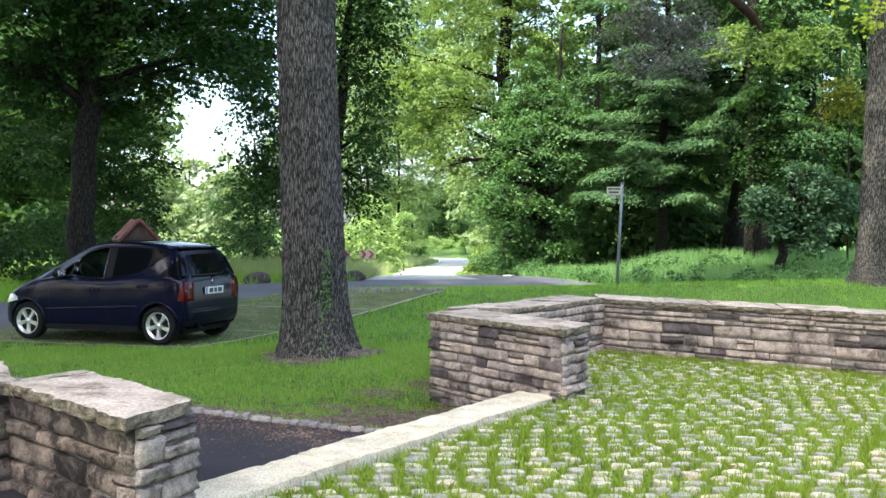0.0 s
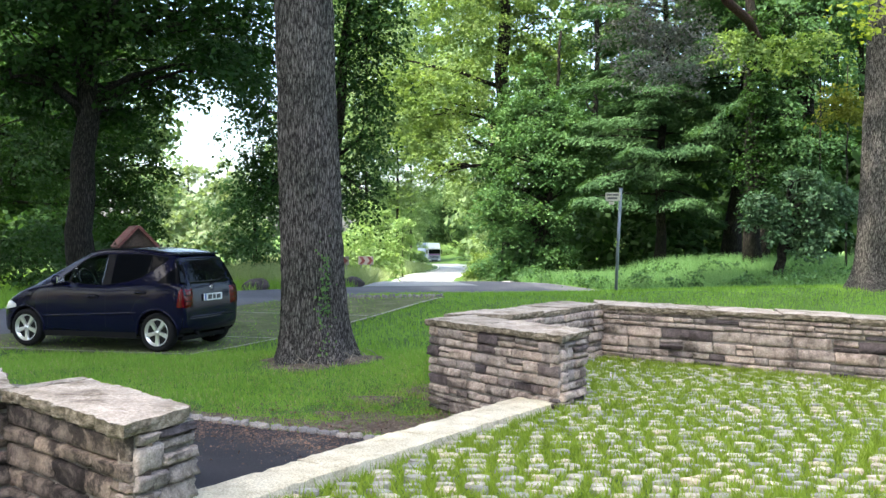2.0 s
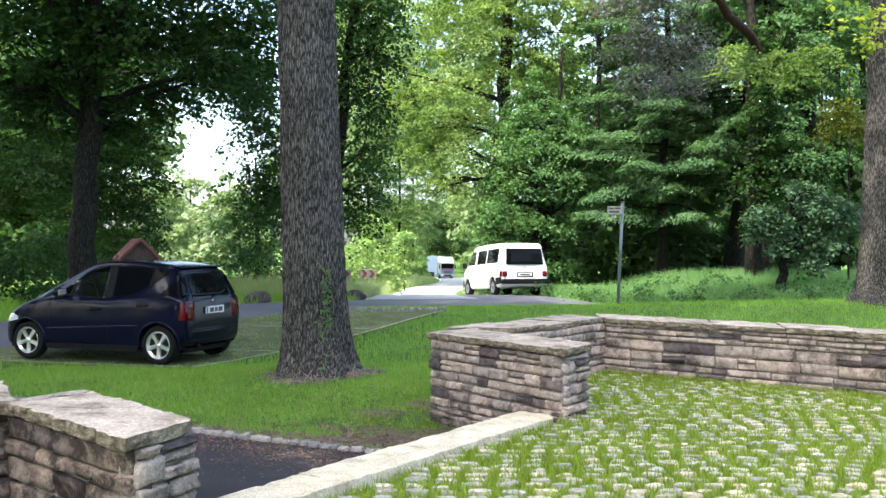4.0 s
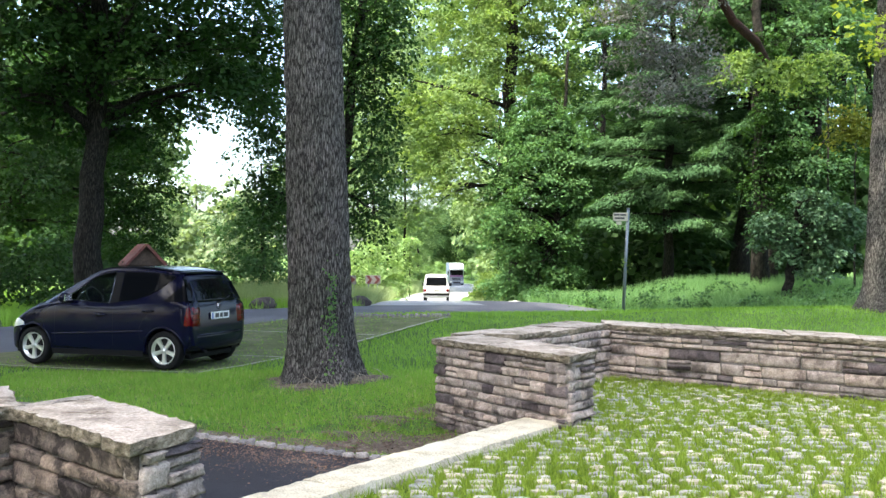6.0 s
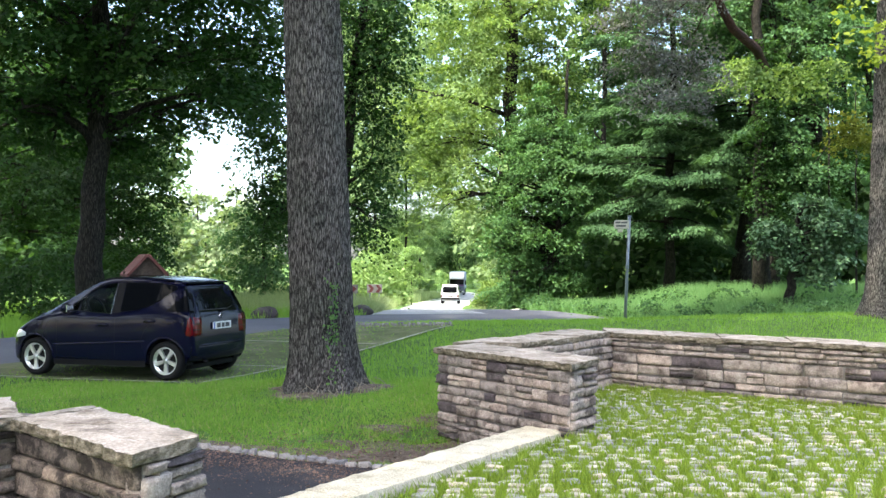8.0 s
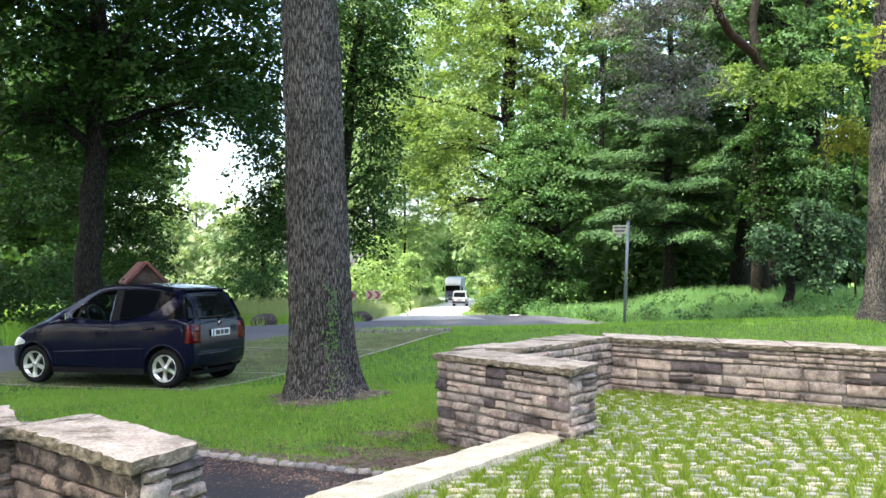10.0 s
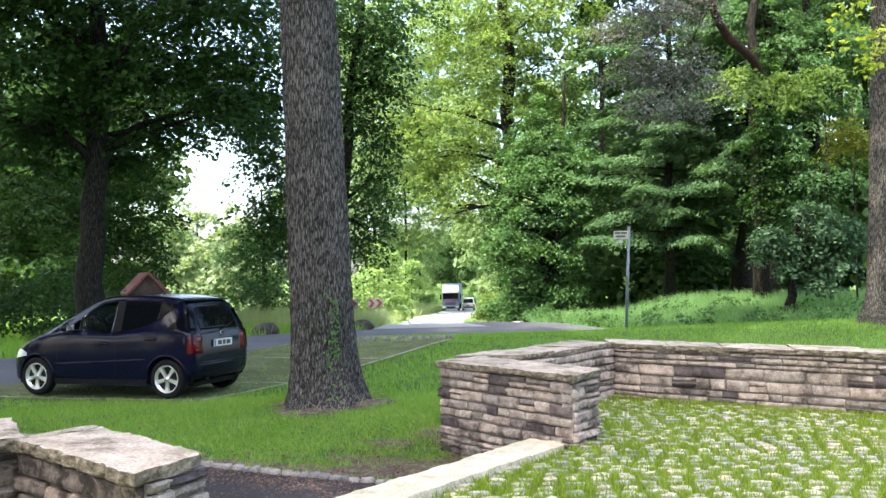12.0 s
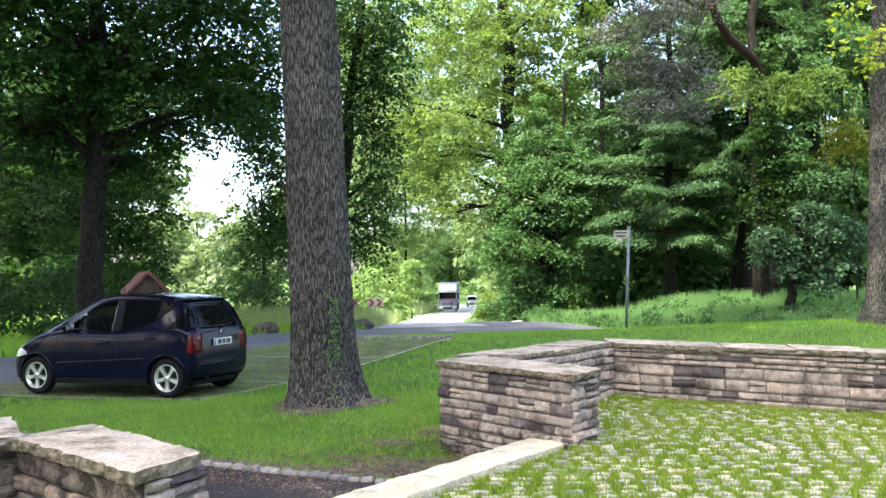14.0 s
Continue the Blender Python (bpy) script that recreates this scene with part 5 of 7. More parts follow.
def build_kerbs():
    temps = sett_templates(5)
    for me in temps:
        me.materials.append(M_KERB)
    rng = np.random.default_rng(31)

    def row(name, a, b, size, height, label, sink=0.0):
        a, b = Vector(a), Vector(b)
        d = (b - a).normalized()
        L = (b - a).length
        n = Vector((-d.y, d.x)) * size * 0.4
        k = max(3, int(L / 0.3))
        strip = []
        for i in range(k + 1):
            p = a.lerp(b, i / k)
            z = float(land(p.x, p.y))
            strip.append([((p + n * q).x, (p + n * q).y, z + h) for q, h in ((-1, -0.1), (-1, height - 0.04), (1, height - 0.04), (1, -0.1))])
        base = tagged(link_mesh(name, grid_mesh(name, np.array(strip)), M_MORTAR), label, "kerb", kind="structure")
        s = 0.0
        while s < L:
            w = size * rng.uniform(0.85, 1.35)
            p = a + d * (s + w / 2)
            ob = new("kerb_sett", temps[int(rng.integers(5))])
            ob.matrix_world = Matrix.LocRotScale((p.x + rng.normal() * 0.01, p.y + rng.normal() * 0.01, float(land(p.x, p.y)) + height + rng.normal() * 0.007),
                                                 Euler((rng.normal() * 0.04, rng.normal() * 0.04, math.atan2(d.y, d.x) + rng.normal() * 0.05)), (w - 0.012, size, 0.2))
            ob.parent = base
            s += w

    row("kerb_drive", (-0.28, 9.08), (-5.2, 11.6), 0.115, 0.065, "row of rough granite setts along the drive's edge")
    row("kerb_parking", (0.05, 22.8), (-3.4, 23.2), 0.09, 0.10, "raised dark kerb behind the parking bay")

    def line(a, b, w):
        a, b = Vector(a), Vector(b)
        L = (b - a).length
        n = max(2, int(L / 0.5))
        d = (b - a).normalized()
        s = Vector((-d.y, d.x)) * w / 2
        pts = []
        for i in range(n + 1):
            p = a.lerp(b, i / n)
            pts.append([((p + s * k).x, (p + s * k).y, float(land((p + s * k).x, (p + s * k).y)) + 0.038) for k in (-1, 1)])
        ob = link_mesh("edging_line", grid_mesh("line", np.array(pts)), M_EDGE)
        tagged(ob, "flush pale stone edging line of the parking bay", "edging", kind="structure")

    line((0.02, 22.65), (-3.70, 14.15), 0.07)
    line((-3.85, 14.18), (-9.6, 16.02), 0.05)
    line((-2.8, 16.3), (-5.2, 16.9), 0.06)
    line((-1.5, 19.5), (-4.4, 20.2), 0.06)


# ---- the oak before the parking bay and the tree by the verge ----
def furrowed_trunk(name, label, foot, top, r0, r1, flare, bark, seed, nt=170, nz=200, lobes=5):
    rng = np.random.default_rng(seed)
    foot, top = np.array(foot, dtype=float), np.array(top, dtype=float)
    H = top[2] - foot[2]
    v = np.linspace(0, 1, nz) ** 1.35
    th = np.linspace(0, 2 * math.pi, nt, endpoint=False)
    ph = rng.random(6) * 6.28
    V, T = np.meshgrid(v, th, indexing="ij")
    h = V * H
    R = r0 + (r1 - r0) * V
    fl = np.exp(-h / 0.38)
    R = R * (1 + (flare - 1) * fl * (1 + 0.38 * np.sin(lobes * T + ph[0]) + 0.18 * np.sin((lobes + 3) * T + ph[1])))
    R = R * (1 + 0.02 * np.sin(2 * T + ph[2] + h * 0.3))
    ridge = np.zeros_like(R)
    for i in range(nz):
        for k in range(nt):
            a = th[k]
            q = Vector((math.cos(a) * 8.5, math.sin(a) * 8.5, h[i, k] * 1.5 + seed))
            ridge[i, k] = abs(noise.noise(q)) + 0.5 * abs(noise.noise(q * 2.3))
    R = R + (ridge - 0.3) * 0.042
    X = foot[0] + (top[0] - foot[0]) * V + R * np.cos(T)
    Y = foot[1] + (top[1] - foot[1]) * V + R * np.sin(T)
    Z = foot[2] + h
    pts = np.stack([X, Y, Z], -1)
    pts = np.concatenate([pts, pts[:, :1]], 1)
    ob = new(name)
    ob.location = foot
    tagged(ob, label, "tree")
    me = grid_mesh("trunk", pts - foot)
    link_mesh("trunk", me, bark, ob, smooth=True)
    return ob


def build_oaks():
    ob = furrowed_trunk("oak_tree", "thick straight oak trunk with deeply furrowed grey bark", (-1.765, 13.42, -0.20), (-2.12, 13.42, 9.5), 0.45, 0.33, 1.38, M_OAK, 3)
    rng = np.random.default_rng(4)
    f = np.array(ob.location)
    crown = [(-2, 13, 13, 5, 5, 3.2), (-6, 13, 12, 4.5, 4.5, 2.6), (-2, 17, 12.5, 4, 4, 2.5), (-5, 17, 14, 4, 4, 2.5)]
    bm = bmesh.new()
    for b in crown:
        s = Vector((-2.12, 13.42, 8.2 + rng.random()))
        tube(bm, [p - Vector(f) for p in bent(s, b[:3], rng)], [0.17 * (1 - 0.8 * i / 6) for i in range(7)], 8)
    part("bough", bm, M_OAK, ob, smooth=True)
    link_mesh("crown", crown_mesh("crown", [tuple(np.array(b[:3]) - f) + b[3:] for b in crown], 0.30, 26, rng, 0.8), L_MID, ob)
    # ivy climbing the foot of the trunk
    n = 170
    a = rng.normal(-1.13, 0.11, n)
    h = np.where(rng.random(n) < 0.75, rng.normal(0.95, 0.30, n), np.abs(rng.normal(0.1, 0.3, n)))
    r = 0.455 + 0.15 * np.exp(-h / 0.38) + rng.random(n) * 0.05
    c = np.stack([r * np.cos(a), r * np.sin(a), h], -1) + np.array([-1.80, 13.42, -0.16]) - f
    nr = np.stack([np.cos(a), np.sin(a), 0.3 + 0 * a], -1) + rng.normal(size=(n, 3)) * 0.4
    ax = np.stack([-np.sin(a) * rng.normal(size=n), np.cos(a) * rng.normal(size=n), rng.normal(size=n) - 0.3], -1)
    link_mesh("ivy", poly_mesh("ivy", leaf_quads(c, ax, nr, rng.uniform(0.028, 0.058, n)), 4), L_BEECH, ob, "small ivy leaves climbing the bark")
    # dry twigs fallen against the foot
    for k in range(16):
        t = rng.uniform(-1.9, 0.2)
        r = rng.uniform(0.62, 0.95)
        x, y = -1.72 + r * math.cos(t), 13.38 + r * math.sin(t)
        u, tall = rng.uniform(0, 6.28), rng.uniform(0.0, 0.16)
        g = rng.uniform(0.08, 0.24)
        p = Vector((x, y, float(land(x, y)) + 0.05))
        q = p + Vector((math.cos(u) * g, math.sin(u) * g, tall))
        bm = bmesh.new()
        tube(bm, bent(p, q, rng, 0.1, 4), [0.006, 0.006, 0.005, 0.004, 0.003], 5)
        tagged(part("twig", bm, M_TWIG), "thin pale dry twig lying at the oak's foot", "twig", "fallen twigs")
    # bare soil ring under the trunk
    k, m = 40, 7
    rows = []
    for i in range(m):
        row = []
        for j in range(k + 1):
            t = 2 * math.pi * j / k
            rad = (0.3 + 0.44 * i / (m - 1)) * (1 + 0.16 * math.sin(3 * t + 1) + 0.1 * math.sin(7 * t) + 0.07 * math.sin(17 * t + 2))
            x, y = -1.72 + rad * 1.15 * math.cos(t), 13.35 + rad * 0.95 * math.sin(t)
            row.append((x, y, float(land(x, y)) + 0.05 - 0.045 * (i / (m - 1)) ** 2))
        rows.append(row)
    tagged(link_mesh("bare_soil", grid_mesh("bare_soil", np.array(rows)), M_LITTER, smooth=True), "bare brown soil with leaf litter round the oak", "soil", kind="structure")
    for cx, cy, rx, ry, ang in ((-0.45, 10.05, 1.0, 0.46, -25), (-1.75, 10.22, 1.1, 0.24, -27), (-3.6, 11.1, 1.2, 0.16, -27), (0.0, 11.3, 0.5, 0.35, 10), (-0.75, 11.05, 0.38, 0.16, -20)):
        rows = []
        for i in range(5):
            row = []
            for j in range(k + 1):
                t = 2 * math.pi * j / k
                rad = (0.02 + i / 4) * (1 + 0.22 * math.sin(3 * t + cx) + 0.13 * math.sin(8 * t + cy))
                u, w = rad * rx * math.cos(t), rad * ry * math.sin(t)
                ca, sa = math.cos(radians(ang)), math.sin(radians(ang))
                x, y = cx + u * ca - w * sa, cy + u * sa + w * ca
                row.append((x, y, float(land(x, y)) + 0.028 - 0.03 * (i / 4) ** 3))
            rows.append(row)
        tagged(link_mesh("bare_soil", grid_mesh("bare_soil", np.array(rows)), M_LITTER, smooth=True), "worn brown patch in the lawn beside the drive", "soil", kind="structure")
    z = float(land(10.35, 22)) - 0.1
    ob = furrowed_trunk("oak_tree", "broad oak trunk with brown bark on the verge", (10.03, 22, z), (10.42, 22.1, 12.0), 0.47, 0.34, 1.55, M_OAK, 9, 90, 130)
    f = np.array(ob.location)
    twig = [(8.6, 20.3, 6.9, 0.55, 0.4, 0.45), (9.0, 20.4, 6.2, 0.4, 0.3, 0.3), (9.6, 20.6, 6.6, 0.5, 0.3, 0.3)]
    tagged(link_mesh("low_twig", crown_mesh("low_twig", [tuple(np.array(b[:3]) - f) + b[3:] for b in twig], 0.15, 46, rng, 0.3, 12), L_GOLD, ob), "bright yellow-green oak leaves on a low twig", kind="stuff")
    bm = bmesh.new()
    tube(bm, [Vector(p) - Vector(f) for p in ((10.3, 21.8, 6.7), (9.4, 20.8, 6.7), (8.5, 20.2, 6.6))], [0.03, 0.018, 0.008], 6)
    part("twig", bm, M_OAK, ob)
    crown = [(11, 23, 13.5, 4, 4, 2.6), (6.5, 26, 12.4, 3.6, 3.2, 2.0), (8.5, 25, 11.8, 3, 2.6, 1.6), (14, 22, 13, 4, 4, 2.5)]
    bm = bmesh.new()
    for b in crown:
        tube(bm, [p - Vector(f) for p in bent((10.7, 22.1, 10.5), b[:3], rng)], [0.16 * (1 - 0.8 * i / 6) for i in range(7)], 8)
    part("bough", bm, M_OAK, ob, smooth=True)
    link_mesh("crown", crown_mesh("crown", [tuple(np.array(b[:3]) - f) + b[3:] for b in crown], 0.30, 24, rng, 0.8), L_MID, ob)


# ---- grass ----
def blades(name, label, x, y, z, height, width, mat, rng, lean=0.35, base=None):
    n = len(x)
    a = rng.random(n) * 2 * math.pi
    h = height * (0.55 + 0.8 * rng.random(n))
    w = width * (0.7 + 0.6 * rng.random(n))
    dx, dy = np.cos(a) * w / 2, np.sin(a) * w / 2
    t = rng.random(n) * 2 * math.pi
    l = h * lean * rng.random(n)
    p = np.stack([x, y, z], -1)
    v = np.stack([p - np.stack([dx, dy, 0 * dx], -1), p + np.stack([dx, dy, 0 * dx], -1), p + np.stack([np.cos(t) * l, np.sin(t) * l, h], -1)], 1)
    return tagged(link_mesh(name, poly_mesh(name, v, 3), mat), label, "grass", kind="stuff")


def scatter(rng, n, x0, x1, y0, y1, keep):
    x, y = rng.uniform(x0, x1, n), rng.uniform(y0, y1, n)
    k = keep(x, y)
    return x[k], y[k]


PARK_OUT = [(-10.2, 16.2), (-3.75, 14.1), (0.05, 22.6), (-7.0, 23.0)]


def build_grass(setts):
    rng = np.random.default_rng(17)
    drive = [(-2.35, 4.7), (1.0, 9.6), (-0.28, 9.0), (-8, 13.0)]

    def noise_fine(x, y):
        return np.array([noise.noise(Vector((a * 5.5, b * 5.5, 9))) for a, b in zip(x, y)])

    def lawn(x, y):
        side = np.interp(x, [-24, -14, -9, -5, -1, 4, 9, 20, 40], [7.8, 12.6, 16.4, 22.1, 25.5, 26.4, 24.6, 20.2, 8.5])
        soil = ((x + 1.72) / 1.2) ** 2 + ((y - 13.35) / 1.0) ** 2 < rng.uniform(0.25, 1.15, len(x))
        edge = np.abs((x + 0.28) * 0.4557 + (y - 9.08) * 0.8901)
        worn = np.array([noise.noise(Vector((a * 1.6, b * 1.6, 5))) for a, b in zip(x, y)]) + 0.45 * noise_fine(x, y)
        litter = (np.hypot(x + 0.6, (y - 9.9) * 1.2) < 1.5) & (worn > -0.12) & (rng.random(len(x)) < 0.8) | (edge < 0.75) & (worn > 0.02) & (rng.random(len(x)) < 0.85)
        return ~inside(PARK_OUT, x, y) & ~inside(drive, x, y) & ~inside(PLAZA, x, y) & (y < side - 0.1) & ~soil & ~litter

    x, y = scatter(rng, 150000, -6.5, 1.8, 9.0, 14.5, lawn)
    blades("lawn_grass", "short bright green mown grass", x, y, land(x, y) - 0.01, 0.055, 0.010, G_LAWN, rng, 0.7)
    x, y = scatter(rng, 120000, -14, 14, 13.0, 27, lawn)
    blades("lawn_grass", "short bright green mown grass", x, y, land(x, y) - 0.01, 0.085, 0.018, G_LAWN, rng, 0.7)
    x, y = scatter(rng, 10000, -6.5, 1.8, 9.0, 14.5, lawn)
    blades("dry_grass", "scattered straw-coloured dry blades in the lawn", x, y, land(x, y), 0.05, 0.009, G_STRAW, rng, 1.4)
    x, y = scatter(rng, 24000, -7, 2, 8.8, 14.5, lambda x, y: lawn(x, y) & (noise_fine(x, y) > 0.15))
    blades("lawn_tufts", "longer bright tufts in the mown lawn", x, y, land(x, y) - 0.01, 0.085, 0.011, G_TUFT, rng, 0.8)
    # short moss and grass that spreads over the parking bay
    def bay(x, y):
        patch = np.array([noise.noise(Vector((a * 0.7, b * 0.5, 8))) for a, b in zip(x, y)])
        return inside(PARK_OUT, x, y) & (patch > rng.uniform(-0.5, 0.55, len(x)))

    x, y = scatter(rng, 12000, -10, 0, 13, 22.6, bay)
    blades("bay_grass", "thin short grass and moss on the parking bay", x, y, land(x, y) + 0.025, 0.028, 0.016, G_LAWN, rng, 1.2)
    # joints of the paving
    sx = np.array([s[0] for s in setts])
    sy = np.array([s[1] for s in setts])
    hw = np.array([s[2] for s in setts]) / 2
    hh = np.array([s[3] for s in setts]) / 2

    def joint(x, y):
        ok = inside(PLAZA, x, y) & ((y > 9.35) | ((x - 0.93) * 0.8317 - (y - 9.2) * 0.5552 > 0.24)) & ((x - 2.2) * 0.64 + (y - 13.1) * 0.77 < -0.02)
        patch = np.array([noise.noise(Vector((a * 0.9, b * 0.9, 3))) for a, b in zip(x, y)])
        for i in range(0, len(x), 4000):
            s = slice(i, i + 4000)
            on = (np.abs(x[s, None] - sx) < hw * 0.92) & (np.abs(y[s, None] - sy) < hh * 0.92)
            ok[s] &= ~on.any(1)
        return ok & (patch > rng.uniform(-1.2, 0.25, len(x)))

    x, y = scatter(rng, 230000, -1.6, 6.6, 4.6, 13.1, joint)
    blades("joint_grass", "tufts of bright grass growing between the setts", x, y, plaza_level(x, y) - 0.03, 0.072, 0.012, G_JOINT, rng, 1.0)

    # tall grass of the verges
    def right_bank(x, y):
        return y > np.interp(x, [2.6, 3.1, 4.3, 5.6, 7.4, 9, 12, 14, 26], [42, 37.5, 33.4, 31.9, 30.6, 29.4, 27.4, 26.2, 20])

    x, y = scatter(rng, 70000, 2.0, 20, 25, 38, right_bank)
    blades("meadow_grass", "tall soft meadow grass on the bank", x, y, land(x, y) - 0.02, 0.46, 0.03, G_TALL, rng, 0.8)

    def left_bank(x, y):
        return (x < np.interp(y, [29, 34, 38.6, 47, 58, 71, 88, 110, 124, 150], [-2.5, -2.25, -2.4, -2.9, -4.2, -4.7, -4.6, -3.5, -2.7, -1.3])) & (x > np.interp(y, [29, 80, 150], [-7, -14, -8]))

    x, y = scatter(rng, 40000, -8, -1.5, 29.6, 46, left_bank)
    blades("meadow_grass", "pale tall grass in sunlight beside the road", x, y, land(x, y) - 0.02, 0.5, 0.02, G_PALE, rng, 1.3)
    x, y = scatter(rng, 52000, -14, -1.3, 44, 150, left_bank)
    blades("meadow_grass", "pale tall grass in sunlight beside the road", x, y, land(x, y) - 0.02, 0.9, 0.06, G_PALE, rng, 0.5)

    def right_far(x, y):
        return x > np.interp(y, [33, 38, 43, 56, 71, 88, 110, 124, 150], [6, 3.5, 2.4, 1.4, 1.7, 2.1, 3.4, 4.3, 5.6])

    x, y = scatter(rng, 40000, 0.5, 11, 35, 140, lambda x, y: right_far(x, y) & (x < 5 + (y - 35) * 0.05))
    blades("meadow_grass", "tall sunlit grass along the road's edge", x, y, land(x, y) - 0.02, 0.42, 0.04, G_PALE, rng, 1.0)
    # grass behind the side road, under the trees
    x, y = scatter(rng, 30000, -16, -2.6, 19, 34, lambda x, y: y > np.interp(x, [-24, -14, -9, -5, -1], [13, 17.4, 21.2, 26.8, 29.9]) + 0.2)
    blades("meadow_grass", "rough green grass beyond the side road", x, y, land(x, y) - 0.02, 0.28, 0.03, G_LAWN, rng, 0.6)
    # fallen leaves and petals on the drive and lawn edge
    n = 4200
    u = rng.random(n)
    d = np.abs(rng.normal(0, 0.9, n))
    x = -0.3 - u * 4.6 - d * 0.45
    y = 9.05 + u * 2.35 - d * 0.9
    x2, y2 = rng.normal(-0.7, 1.2, 3200), rng.normal(10.0, 0.7, 3200)
    x, y = np.concatenate([x, x2]), np.concatenate([y, y2])
    k = ~inside(PLAZA, x, y) & ((x - 0.93) * 0.8317 - (y - 9.2) * 0.5552 < -0.27)
    x, y = x[k], y[k]
    c = np.stack([x, y, land(x, y) + 0.035], -1)
    m = len(x)
    q = leaf_quads(c, rng.normal(size=(m, 3)) * np.array([1, 1, 0.15]), np.array([0, 0, 1.0]) + rng.normal(size=(m, 3)) * 0.25, np.where(np.arange(m) < m * 0.55, rng.uniform(0.010, 0.026, m), rng.uniform(0.014, 0.042, m)))
    tagged(link_mesh("leaf_litter", poly_mesh("leaf_litter", q, 4), M_DEAD), "brown fallen leaves on the drive and lawn edge", "leaf litter", kind="stuff")


M_DEAD = leaf_material("dead_leaf", (0.05, 0.030, 0.024), (0.27, 0.17, 0.125), 0.15, 0.7, 0.2, 1.0)


# ---- signs and small things ----
M_STEEL = plain("galvanised_steel", (0.13, 0.155, 0.18), 0.5, 0.4, grime=0.2)
M_SIGN = plain("cream_sign_plate", (0.30, 0.29, 0.24), 0.6, grime=0.15)
M_BAR = plain("dark_lettering", (0.05, 0.05, 0.05), 0.7)
M_RED = plain("red_reflective_sheet", (0.060, 0.008, 0.011), 0.45)
M_WHITE = plain("white_reflective_sheet", (0.12, 0.12, 0.12), 0.45)
M_ROOFWOOD = rough_material("red_brown_boards", [(0.3, (0.115, 0.040, 0.036)), (0.7, (0.19, 0.075, 0.066))], 6, 30, 0.8, 0.4, 0.005)
M_OLDWOOD = rough_material("weathered_timber", [(0.3, (0.035, 0.024, 0.018)), (0.7, (0.075, 0.052, 0.040))], 6, 40, 0.85, 0.4, 0.005)
M_ROCK = rough_material("mossy_boulder", [(0.3, (0.035, 0.030, 0.030)), (0.7, (0.10, 0.085, 0.082))], 5, 30, 0.9, 0.7, 0.02)


def build_sign_post():
    x, y = 4.635, 25.4
    z = float(land(x, y)) + 0.06
    ob = new("street_sign")
    ob.location = (x, y, z)
    tagged(ob, "grey steel post with a small cream name plate", "sign post")
    bm = bmesh.new()
    tube(bm, [(0, 0, -0.2), (0.06, 0, 1.3), (0.125, 0, 2.74)], [0.042, 0.042, 0.042], 12)
    part("post", bm, M_STEEL, ob, smooth=True)
    bm = bmesh.new()
    tube(bm, [(0.125, 0, 2.74), (0.126, 0, 2.77)], [0.05, 0.05], 12)
    part("cap", bm, M_STEEL, ob)
    pl = soft_box("name_plate", (-0.29, -0.052, 2.42), (0.10, -0.03, 2.64), M_SIGN, ob, 0.008, label="cream plate with dark lettering bars")
    for k, (a, b, zz) in enumerate([(-0.26, -0.12, 2.56), (-0.10, 0.06, 2.56), (-0.24, 0.02, 2.47)]):
        soft_box("lettering_bar", (a, -0.058, zz), (b, -0.0535, zz + 0.05), M_BAR, pl, 0.002)
    soft_box("small_plate", (-0.20, -0.05, 2.32), (-0.06, -0.036, 2.405), M_SIGN, ob, 0.006)
    rng = np.random.default_rng(2)
    n = 26
    c = np.stack([0.04 + rng.normal(0, 0.16, n), rng.normal(-0.05, 0.05, n), 1.25 + rng.normal(0, 0.12, n)], -1)
    link_mesh("vine", poly_mesh("vine", leaf_quads(c, rng.normal(size=(n, 3)), np.array([0, -0.6, 0.8]) + rng.normal(size=(n, 3)) * 0.4, rng.uniform(0.06, 0.11, n)), 4), L_LIME, ob, "a few vine leaves on the post")


def build_chevrons():
    def board(x, y, w, h, zb, n):
        z = float(land(x, y))
        ob = new("chevron_sign")
        ob.location = (x, y, z)
        tagged(ob, "red and white chevron board at the road bend", "road sign", "chevron boards")
        plate = soft_box("board", (-w / 2, -0.015, zb), (w / 2, 0.015, zb + h), M_WHITE, ob, 0.008)
        for px in (-w * 0.3, w * 0.3):
            bm = bmesh.new()
            tube(bm, [(px, 0.04, -0.2), (px, 0.04, zb + h * 0.9)], [0.025, 0.025], 8)
            part("post", bm, M_STEEL, ob, smooth=True)
        for k in range(n):
            x0 = -w / 2 + w * (k + 0.12) / n
            s, t = w / n * 0.42, w / n * 0.40
            bm = bmesh.new()
            a = [(x0, zb + 0.02), (x0 + s, zb + 0.02), (x0 + s + t, zb + h / 2), (x0 + s, zb + h - 0.02), (x0, zb + h - 0.02), (x0 + t, zb + h / 2)]
            fr = [bm.verts.new((u, -0.019, v)) for u, v in a]
            bk = [bm.verts.new((u, -0.0145, v)) for u, v in a]
            bm.faces.new((fr[0], fr[1], fr[2], fr[5]))
            bm.faces.new((fr[5], fr[2], fr[3], fr[4]))
            for i in range(6):
                j = (i + 1) % 6
                bm.faces.new((fr[j], fr[i], bk[i], bk[j]))
            part("chevron", bm, M_RED, plate)

    board(-2.90, 36.5, 0.58, 0.33, 0.71, 2)
    board(-3.72, 36.0, 0.45, 0.33, 0.66, 1)


